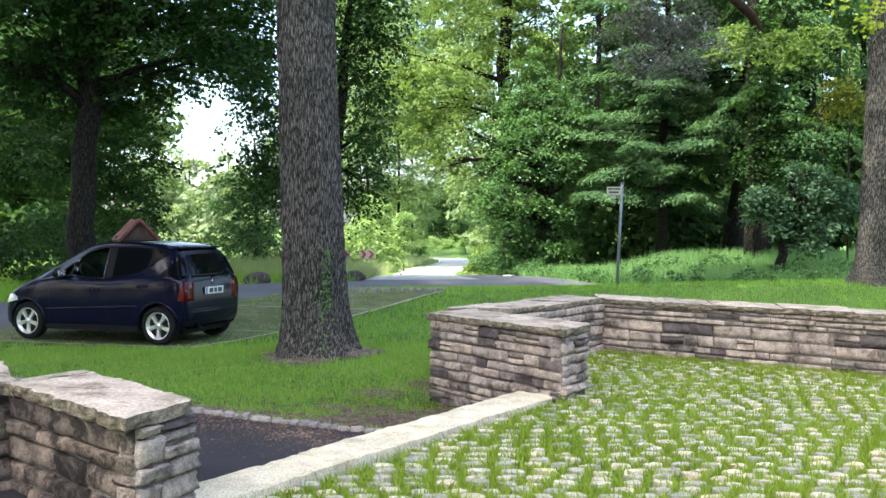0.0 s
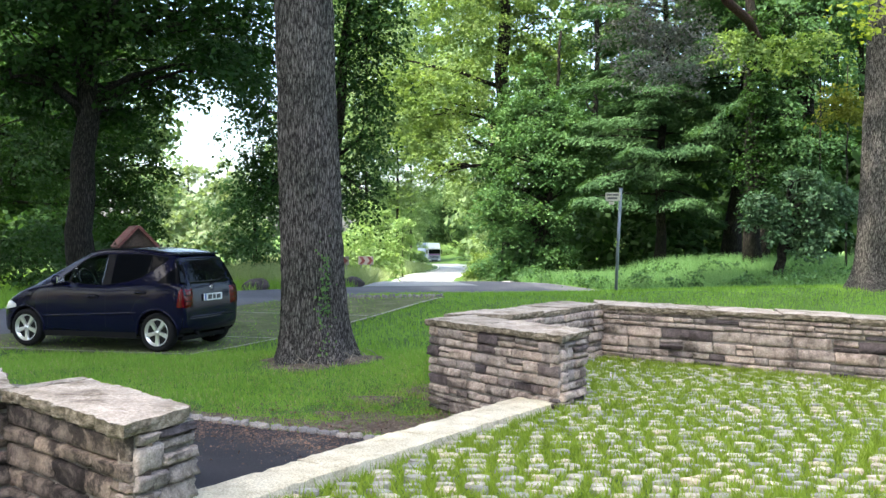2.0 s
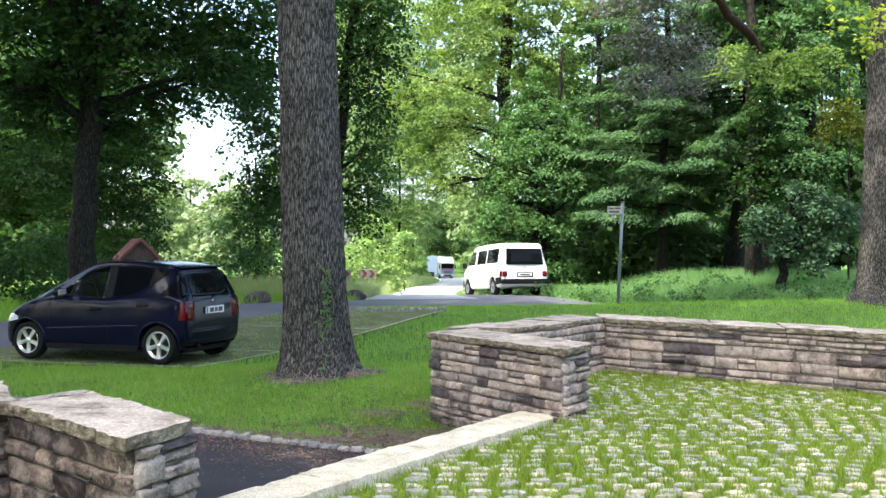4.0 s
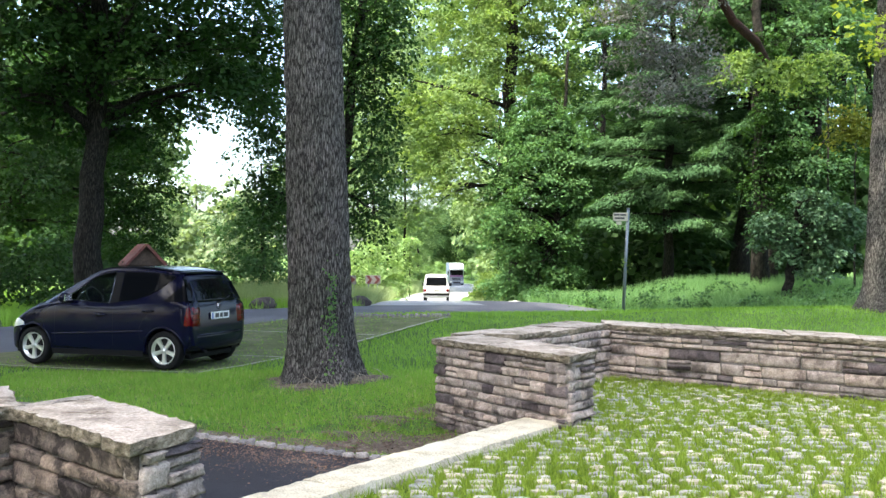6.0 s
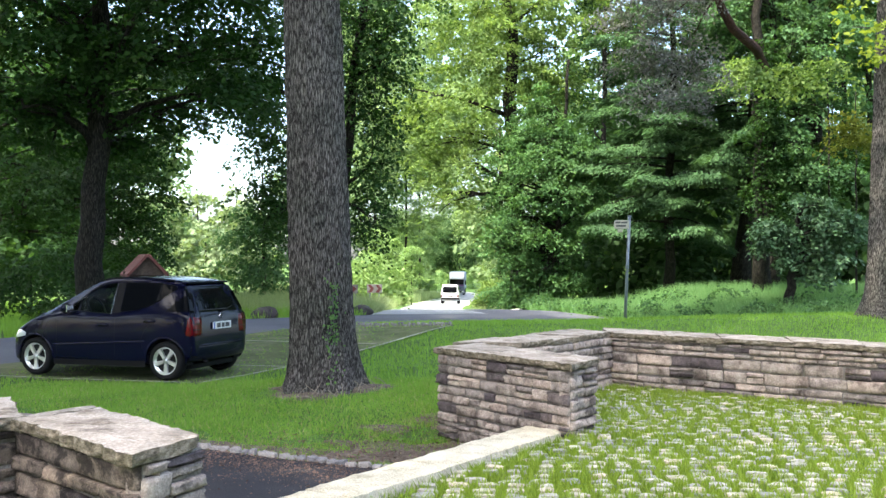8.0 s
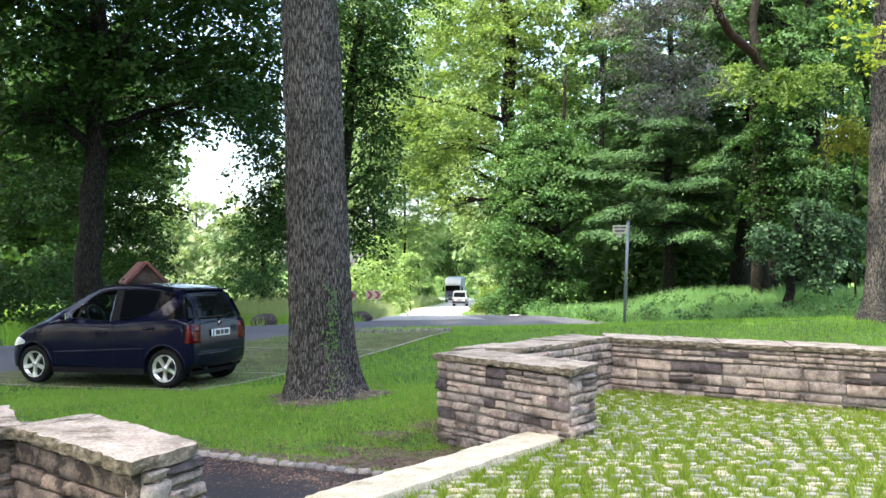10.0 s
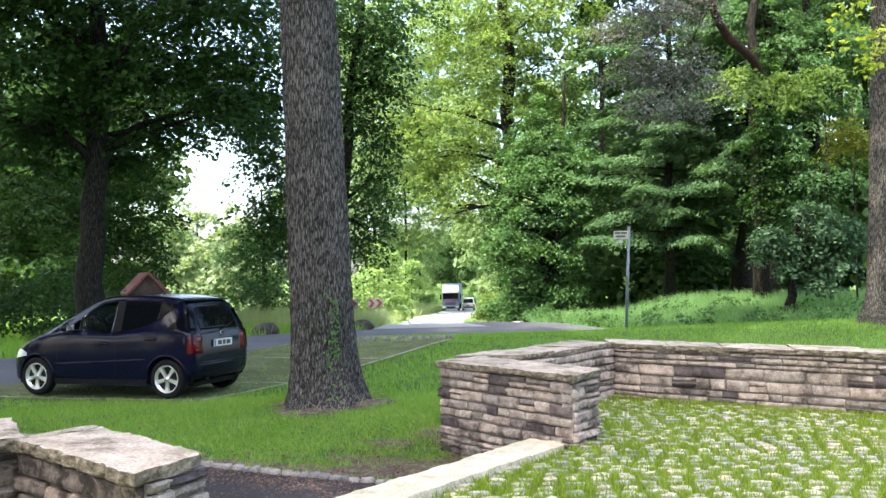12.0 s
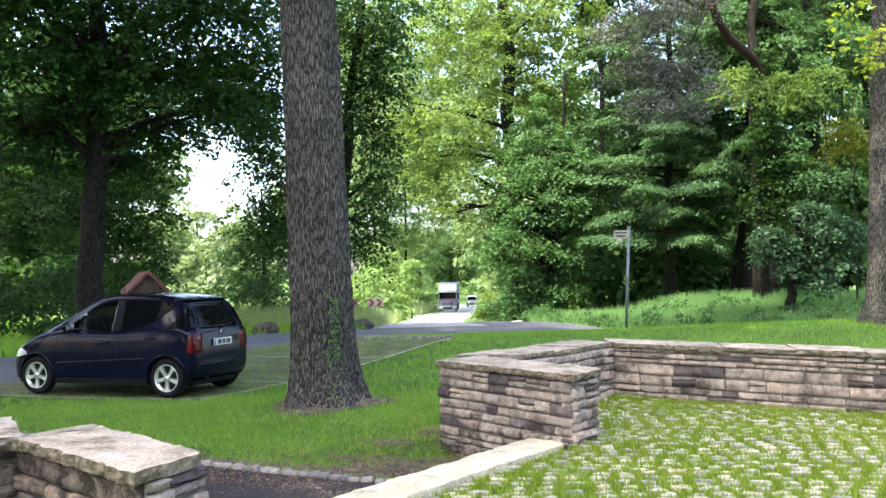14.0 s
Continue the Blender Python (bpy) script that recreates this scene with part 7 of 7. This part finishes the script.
        # tail and head lamps
        part("tail_lamp", sh.pane([(-0.455, 0.69), (-0.42, 0.68), (-0.36, 0.685)], [(-0.455, 0.955), (-0.42, 0.965), (-0.385, 0.94), (-0.36, 0.72)], s, 0.012, 8, 6), M_LAMP, car, "red tail lamp lens")
        lens = rear_panel(sh, s * 0.50, s * 0.80, 0.675, 0.96, [(0.5, -0.468), (0.66, -0.466), (0.92, -0.45), (1.02, -0.42)], M_LAMP, "tail_lamp", car, 0.010, 6, "red tail lamp lens", 0.04, 0.045)
        for zb in (0.765, 0.855):
            rear_panel(sh, s * 0.51, s * 0.79, zb, zb + 0.012, [(0.5, -0.468), (0.66, -0.466), (0.92, -0.45), (1.02, -0.42)], M_HUBDARK, "lens_bar", lens, 0.013, 1, "", 0.0, 0.045)
        part("head_lamp", sh.pane([(2.62, 0.62), (2.85, 0.58), (3.04, 0.54)], [(2.62, 0.665), (2.75, 0.715), (2.9, 0.695), (3.04, 0.60)], s, 0.012, 10, 4), M_CLEAR, car, "clear head lamp lens")
        wheel(car, 0, s * 0.745, 0.295, s, 5, 0.19, 0.72)
        wheel(car, 2.423, s * 0.745, 0.295, s, 5, 0.19, 0.72)
        # arch lip and liner
        for x in (0, 2.423):
            bm = bmesh.new()
            arc = [(x + 0.350 * math.cos(a), 0.30 + 0.350 * math.sin(a)) for a in np.linspace(-0.15, math.pi + 0.15, 22)]
            tube(bm, [(u, s * (sh.side(u, w) + 0.002), w) for u, w in arc], [0.017] * 22, 6)
            part("arch_lip", bm, M_NAVY, car, smooth=True)
            bm = bmesh.new()
            lathe(bm, [(0.338, s * 0.60), (0.338, s * 0.80)], 30, "Y", Matrix.Translation((x, 0, 0.30)))
            lathe(bm, [(0.338, s * 0.605), (0.01, s * 0.605)], 30, "Y", Matrix.Translation((x, 0, 0.30)))
            bmesh.ops.delete(bm, geom=[v for v in bm.verts if v.co.z < 0.22], context="VERTS")
            part("arch_liner", bm, M_HUBDARK, car)
    tail = [(0.4, -0.47), (0.66, -0.468), (0.92, -0.45), (1.02, -0.42), (1.22, -0.34), (1.41, -0.235), (1.485, -0.15)]
    rear_panel(sh, -0.765, 0.765, 1.03, 1.42, tail, M_DARKGLASS, "tailgate_window", car, 0.012, 10, "dark tailgate glass", 0.17, 0.035)
    rear_panel(sh, -0.80, 0.80, 0.285, 0.545, [(0.28, -0.43), (0.36, -0.475), (0.5, -0.495), (0.54, -0.48)], M_NAVY, "rear_bumper", car, 0.012, 6, "", 0.0, 0.07)
    rear_panel(sh, -0.77, 0.77, 0.515, 0.535, [(0.3, -0.50), (0.7, -0.497)], M_PLASTIC, "bumper_strip", car, 0.014, 2, "", 0.0, 0.075)
    for yy in (-0.70, 0.70):
        bm = bmesh.new()
        tube(bm, [(-0.448, yy, 0.56), (-0.45, yy * 0.98, 0.66), (-0.43, yy * 0.985, 0.98), (-0.40, yy * 0.985, 1.03)], [0.004] * 4, 5)
        part("tailgate_seam", bm, M_HUBDARK, car)
    plate = soft_box("number_plate", (-0.484, -0.31, 0.755), (-0.468, 0.21, 0.865), M_PLATE, car, 0.004, m=Matrix.Translation((0, 0.05, 0)), label="white number plate with dark bars")
    for a, b in ((-0.21, -0.09), (-0.06, 0.02), (0.05, 0.16)):
        soft_box("plate_bar", (-0.488, a, 0.775), (-0.4845, b, 0.845), M_BAR, plate, 0.001)
    soft_box("plate_band", (-0.488, 0.215, 0.758), (-0.4845, 0.257, 0.862), M_BLUETANK, plate, 0.001)
    bm = bmesh.new()
    lathe(bm, [(0.04, -0.010), (0.045, 0), (0.04, 0.010)], 20, "Y", pose(-0.452, 0, 0.95, 0, 0, 90))
    part("badge", bm, M_CHROME, car, smooth=True)
    bm = bmesh.new()
    tube(bm, [(-0.44, 0.0, 1.01), (-0.425, -0.2, 1.05), (-0.40, -0.42, 1.10)], [0.012, 0.009, 0.006], 6)
    part("rear_wiper", bm, M_PLASTIC, car)
    soft_box("roof_spoiler", (-0.225, -0.58, 1.435), (-0.02, 0.58, 1.468), M_NAVY, car, 0.012, m=Matrix.Translation((0, 0, 0.028)))
    bm = bmesh.new()
    tube(bm, [(-0.36, 0.40, 0.27), (-0.47, 0.40, 0.26)], [0.03, 0.03], 10)
    part("exhaust", bm, M_PLASTIC, car)
    bm = bmesh.new()
    rows = []
    for x in np.linspace(1.50, 2.17, 8):
        zt = sh.at(top, float(x)) - 0.004
        rows.append([bm.verts.new((x, y, zt - 0.03 * (y / 0.56) ** 4)) for y in np.linspace(-0.56, 0.56, 9)])
    for p, q in zip(rows, rows[1:]):
        for k in range(8):
            bm.faces.new((p[k], p[k + 1], q[k + 1], q[k])).smooth = True
    bmesh.ops.solidify(bm, geom=bm.faces[:], thickness=0.005)
    part("windscreen", bm, M_GLASS, car, "clear windscreen")
    for s in (-1, 1):
        bm = bmesh.new()
        tube(bm, [(x, s * 0.60, sh.at(top, x) - 0.012) for x in (0.0, 0.3, 0.65, 1.0, 1.25)], [0.012] * 5, 6)
        part("roof_rail", bm, M_PLASTIC, car, smooth=True)
    soft_box("underbody", (-0.32, -0.60, 0.155), (2.95, 0.60, 0.24), M_PLASTIC, car, 0.02)
    # seats and steering wheel
    for x, y in ((1.05, 0.36), (1.05, -0.36)):
        soft_box("seat_back", (x - 0.08, y - 0.22, 0.99), (x + 0.06, y + 0.22, 1.28), M_SEAT, car, 0.05)
        soft_box("head_rest", (x - 0.06, y - 0.12, 1.27), (x + 0.03, y + 0.12, 1.43), M_SEAT, car, 0.04)
    bm = bmesh.new()
    m = pose(1.62, 0.36, 1.06, 0, -62, 0)
    pts = [m @ Vector((0.18 * math.cos(a), 0.18 * math.sin(a), 0)) for a in np.linspace(0, 2 * math.pi, 21)]
    tube(bm, pts, [0.016] * 21, 6)
    part("steering_wheel", bm, M_SEAT, car)
    return car


def build_van():
    top = [(-0.97, 0.55), (-0.965, 0.95), (-0.95, 1.2), (-0.90, 1.55), (-0.83, 1.80), (-0.74, 1.885), (-0.5, 1.915), (0.2, 1.935), (1.6, 1.935), (2.2, 1.91), (2.48, 1.85), (2.7, 1.68), (3.16, 1.22), (3.3, 1.15), (3.62, 0.98),
           (3.76, 0.80), (3.82, 0.62), (3.835, 0.5)]
    floor = [(-0.97, 0.42), (-0.8, 0.34), (0, 0.27), (3.2, 0.27), (3.7, 0.31), (3.835, 0.36)]
    waist = [(-0.97, 0.82), (-0.95, 0.88), (-0.86, 0.912), (0, 0.92), (3.0, 0.915), (3.4, 0.875), (3.65, 0.79), (3.78, 0.68), (3.835, 0.56)]
    roof = [(-0.97, 0.68), (-0.6, 0.76), (2.3, 0.76), (2.8, 0.74), (3.3, 0.74), (3.835, 0.5)]
    belt = [(-1, 1.06), (2.8, 1.06), (3.2, 1.03), (3.835, 0.7)]
    sh = Shell(top, floor, waist, roof, belt)
    van = new("white_van")
    tagged(van, "white passenger van with dark windows driving off along the road", "van")
    cut = [arch_cutter(0, 0.33, 0.39, s * 0.62, s * 1.2) for s in (-1, 1)] + [arch_cutter(2.92, 0.33, 0.39, s * 0.62, s * 1.2) for s in (-1, 1)]
    carve(sh.body(-0.97, 3.835, 60), cut, M_VANWHITE, "body", van)
    for s in (-1, 1):
        for a, b, c, d in ((2.02, 2.90, 2.02, 2.54), (0.82, 1.80, 0.82, 1.80), (-0.48, 0.70, -0.48, 0.70)):
            lo = [(a, 1.20), (b, 1.20)]
            hi = [(a, 1.72), (d - 0.02, 1.72), (b, 1.22)] if a > 2 else [(a, 1.72), (b, 1.72)]
            part("side_window", sh.pane(lo, hi, s, 0.006, flat=True), M_DARKGLASS, van, "dark side glass")
        part("side_crease", sh.pane([(0.45, 0.72), (2.5, 0.72)], [(0.45, 0.735), (2.5, 0.735)], s, 0.008, 20, 1), M_CABGREY, van)
        part("door_rail", sh.pane([(-0.35, 0.965), (0.90, 0.965)], [(-0.35, 0.985), (0.90, 0.985)], s, 0.010, 12, 1), M_CABGREY, van)
        part("door_seam", sh.pane([(2.02, 0.36), (2.032, 0.36)], [(2.02, 1.75), (2.032, 1.75)], s, 0.004, 2, 16), M_CABGREY, van)
        part("door_handle", sh.pane([(1.90, 0.93), (1.95, 0.93)], [(1.90, 1.05), (1.95, 1.05)], s, 0.02, 2, 2), M_PLASTIC, van)
        part("rear_corner_bumper", sh.pane([(-0.93, 0.44), (-0.40, 0.40)], [(-0.93, 0.66), (-0.40, 0.66)], s, 0.022, 10, 3), M_PLASTIC, van)
        part("front_corner_bumper", sh.pane([(3.32, 0.36), (3.80, 0.40)], [(3.32, 0.62), (3.80, 0.60)], s, 0.02, 10, 3), M_PLASTIC, van)
        part("tail_lamp", sh.pane([(-0.955, 0.68), (-0.80, 0.68)], [(-0.955, 0.88), (-0.80, 0.88)], s, 0.012, 6, 3), M_LAMP, van, "red tail lamp lens")
        rear_panel(sh, s * 0.68, s * 0.86, 0.68, 0.88, [(0.5, -0.97), (0.95, -0.965)], M_LAMP, "tail_lamp", van, 0.01, 3, "red tail lamp lens")
        soft_box("wing_mirror", (2.86, s * 0.99 - 0.09, 1.10), (2.95, s * 0.99 + 0.09, 1.30), M_PLASTIC, van, 0.03)
        wheel(van, 0, s * 0.80, 0.32, s, 5, 0.2, 0.62, True)
        wheel(van, 2.92, s * 0.80, 0.32, s, 5, 0.2, 0.62, True)
        for x in (0, 2.92):
            bm = bmesh.new()
            lathe(bm, [(0.382, s * 0.62), (0.382, s * 0.85)], 30, "Y", Matrix.Translation((x, 0, 0.33)))
            lathe(bm, [(0.382, s * 0.625), (0.01, s * 0.625)], 30, "Y", Matrix.Translation((x, 0, 0.33)))
            bmesh.ops.delete(bm, geom=[v for v in bm.verts if v.co.z < 0.28], context="VERTS")
            part("arch_liner", bm, M_HUBDARK, van)
    tail = [(0.5, -0.97), (0.95, -0.965), (1.2, -0.95), (1.55, -0.90), (1.8, -0.83)]
    rear_panel(sh, -0.72, 0.72, 1.12, 1.70, tail, M_DARKGLASS, "tailgate_window", van, 0.022, 8, "dark tailgate glass", 0.06)
    rear_panel(sh, -0.90, 0.90, 0.42, 0.60, [(0.3, -1.0), (0.7, -1.0)], M_PLASTIC, "rear_bumper", van, 0.02, 4)
    p = soft_box("number_plate", (-0.985, -0.26, 0.70), (-0.972, 0.26, 0.81), M_PLATE, van, 0.003, label="number plate in a dark recess")
    soft_box("plate_recess", (-0.979, -0.31, 0.67), (-0.968, 0.31, 0.84), M_PLASTIC, van, 0.003)
    soft_box("plate_bar", (-0.989, -0.2, 0.725), (-0.9855, 0.2, 0.785), M_BAR, p, 0.001)
    bm = bmesh.new()
    lathe(bm, [(0.06, -0.012), (0.065, 0), (0.06, 0.012)], 20, "Y", pose(-0.968, 0, 0.98, 0, 0, 90))
    part("badge", bm, M_CABGREY, van, smooth=True)
    return van


def build_truck():
    """A box lorry that looks along its -y axis; the origin lies under its front."""
    tk = new("box_lorry")
    tagged(tk, "box lorry with white roof fairing coming along the far road", "lorry")
    soft_box("cab", (-1.22, 0.05, 0.55), (1.22, 2.1, 2.85), M_CABGREY, tk, 0.12, segments=3)
    bm = bmesh.new()
    v = box(bm, -1.2, 0.1, 2.8, 1.2, 2.2, 3.75)
    for q in bm.verts:
        if q.co.y < 1 and q.co.z > 3.2:
            q.co.y += 0.75
    bmesh.ops.bevel(bm, geom=bm.edges[:], offset=0.08, segments=2, affect="EDGES")
    part("roof_fairing", bm, M_VANWHITE, tk)
    soft_box("windscreen", (-1.1, 0.02, 1.75), (1.1, 0.07, 2.62), M_DARKGLASS, tk, 0.03)
    soft_box("sun_visor", (-1.15, -0.12, 2.62), (1.15, 0.06, 2.80), M_VANWHITE, tk, 0.03)
    soft_box("name_band", (-1.15, 0.0, 1.48), (1.15, 0.055, 1.72), M_PURPLE, tk, 0.02)
    soft_box("grille", (-0.85, 0.0, 0.85), (0.85, 0.055, 1.42), M_CABGREY, tk, 0.03)
    for k in range(4):
        soft_box("grille_slot", (-0.75, -0.006, 0.92 + 0.12 * k), (0.75, 0.004, 0.98 + 0.12 * k), M_PLASTIC, tk, 0.002)
    soft_box("bumper", (-1.24, -0.08, 0.30), (1.24, 0.25, 0.78), M_CABGREY, tk, 0.06)
    soft_box("bumper_intake", (-0.6, -0.09, 0.38), (0.6, -0.075, 0.6), M_PLASTIC, tk, 0.005)
    for s in (-1, 1):
        soft_box("head_lamp", (s * 0.95 - 0.2, -0.095, 0.52), (s * 0.95 + 0.2, -0.078, 0.72), M_CLEAR, tk, 0.006)
        soft_box("wing_mirror", (s * 1.42 - 0.1, 0.1, 1.7), (s * 1.42 + 0.1, 0.25, 2.45), M_PLASTIC, tk, 0.04)
        for y, r in ((1.4, 0.5), (6.2, 0.5), (7.5, 0.5)):
            h = wheel(tk, s * 1.08, y, r, 1, 6, 0.3, 0.58, True)
            h.rotation_euler = (0, 0, radians(-90 * s))
    soft_box("chassis", (-0.5, 1.5, 0.55), (0.5, 9.6, 0.85), M_PLASTIC, tk, 0.02)
    soft_box("box_body", (-1.27, 2.35, 0.95), (1.27, 9.8, 3.72), M_BOXBODY, tk, 0.04)
    soft_box("side_tank", (-1.2, 2.8, 0.45), (-0.6, 4.6, 0.9), M_BLUETANK, tk, 0.05)
    return tk


HATCHBACK = build_hatchback()
VAN = build_van()
LORRY = build_truck()


# ---- what moves ----
VAN_WAY = [(0, 45.5, 8.5), (1, 33.9, 13.9), (2, 22, 19.4), (2.5, 15.7, 21.9), (2.8, 11.9, 24), (3, 9.62, 25.6), (3.2, 7.8, 27.4), (3.5, 5.3, 30.2), (3.8, 3.2, 34), (4.15, 1.55, 39.3), (4.5, 0.65, 45), (4.9, 0, 51.8), (5.3, -0.58, 58.5), (6, -0.86, 68.4), (6.5, -0.69, 75.4), (7, -0.47, 82.6), (7.5, -0.21, 90), (8.2, 0.15, 99.5), (9.2, 0.84, 111.2), (10.2, 1.53, 122.3), (11, 2.08, 131), (13, 3.18, 153), (14, 3.73, 163.5)]
LORRY_WAY = [(0, -14.7, 216.3), (1, -6.51, 197.4), (2, -1.37, 181.1), (2.6, -0.47, 173.8), (3.2, 0.16, 168.8), (4.2, 0.79, 166.1), (5.5, 1.18, 163.6), (6.5, 1.37, 159.8), (7.5, 1.13, 156.7), (8.2, 1, 153.7), (10.5, 0.4, 146.2), (11.5, 0.13, 141.1), (12.5, -0.21, 134.6), (13.3, -0.36, 130.2), (14, -0.47, 127.7)]


def way_at(way, t):
    ts = [w[0] for w in way]
    i = min(max(int(np.searchsorted(ts, t)) - 1, 0), len(way) - 2)
    p = [way[max(i - 1, 0)], way[i], way[i + 1], way[min(i + 2, len(way) - 1)]]
    h = p[2][0] - p[1][0]
    u = (t - p[1][0]) / h
    out = []
    for k in (1, 2):
        m1 = (p[2][k] - p[0][k]) / (p[2][0] - p[0][0]) * h
        m2 = (p[3][k] - p[1][k]) / (p[3][0] - p[1][0]) * h
        out.append((2 * u ** 3 - 3 * u * u + 1) * p[1][k] + (u ** 3 - 2 * u * u + u) * m1 + (3 * u * u - 2 * u ** 3) * p[2][k] + (u ** 3 - u * u) * m2)
    return Vector(out)


def drive(thing, way, reach, turn, swing=0.0):
    """Keys a vehicle along its way; reach: from its origin to the point of it that keeps to the way; swing: how far its tail swings out in the bend."""
    rows, t = [], 0.0
    while t < 14.0 + 1e-6:
        p = way_at(way, t)
        d = (way_at(way, min(t + 0.12, 14.0)) - way_at(way, max(t - 0.12, 0.0))).normalized()
        o = p - d * reach
        f = o + d * 2.6
        z0, z1 = float(land(o.x, o.y)) + 0.062, float(land(f.x, f.y)) + 0.062
        yaw = math.degrees(math.atan2(d.y, d.x)) + turn - swing * math.exp(-((t - 3.27) / 0.22) ** 2)
        tilt = math.degrees(math.atan2(z1 - z0, 2.6))
        rows.append((t, pose(o.x, o.y, z0, 0, -tilt, yaw) if turn == 0 else pose(o.x, o.y, z0, tilt, 0, yaw)))
        t += 0.1 if t > 2.2 and t < 6 else 0.25
    if rows[-1][0] < 13.999:
        rows.append((14.0, rows[-1][1]))
    walk(thing, rows)


def roll(hub, way, r, axis, sense):
    """Turns a wheel by the length of way that has gone under it."""
    base = hub.matrix_basis.copy()
    rows, angle, last, key = [(0.0, base)], 0.0, way_at(way, 0.0), 0.0
    for i in range(1, 421):
        p = way_at(way, i / 30)
        angle += (p - last).length / r
        last = p
        if angle - key > 1.15 or i == 420:
            rows.append((i / 30, base @ Matrix.Rotation(sense * angle, 4, axis)))
            key = angle
    walk(hub, rows)


def motions():
    drive(VAN, VAN_WAY, 1.45, 0, 9.0)
    for o in VAN.children:
        if o.name.startswith("wheel"):
            roll(o, VAN_WAY, 0.32, "Y", 1)
    drive(LORRY, LORRY_WAY, 0.0, 90)
    for o in LORRY.children:
        if o.name.startswith("wheel"):
            roll(o, LORRY_WAY, 0.5, "Y", -1 if o.location.x > 0 else 1)


motions()
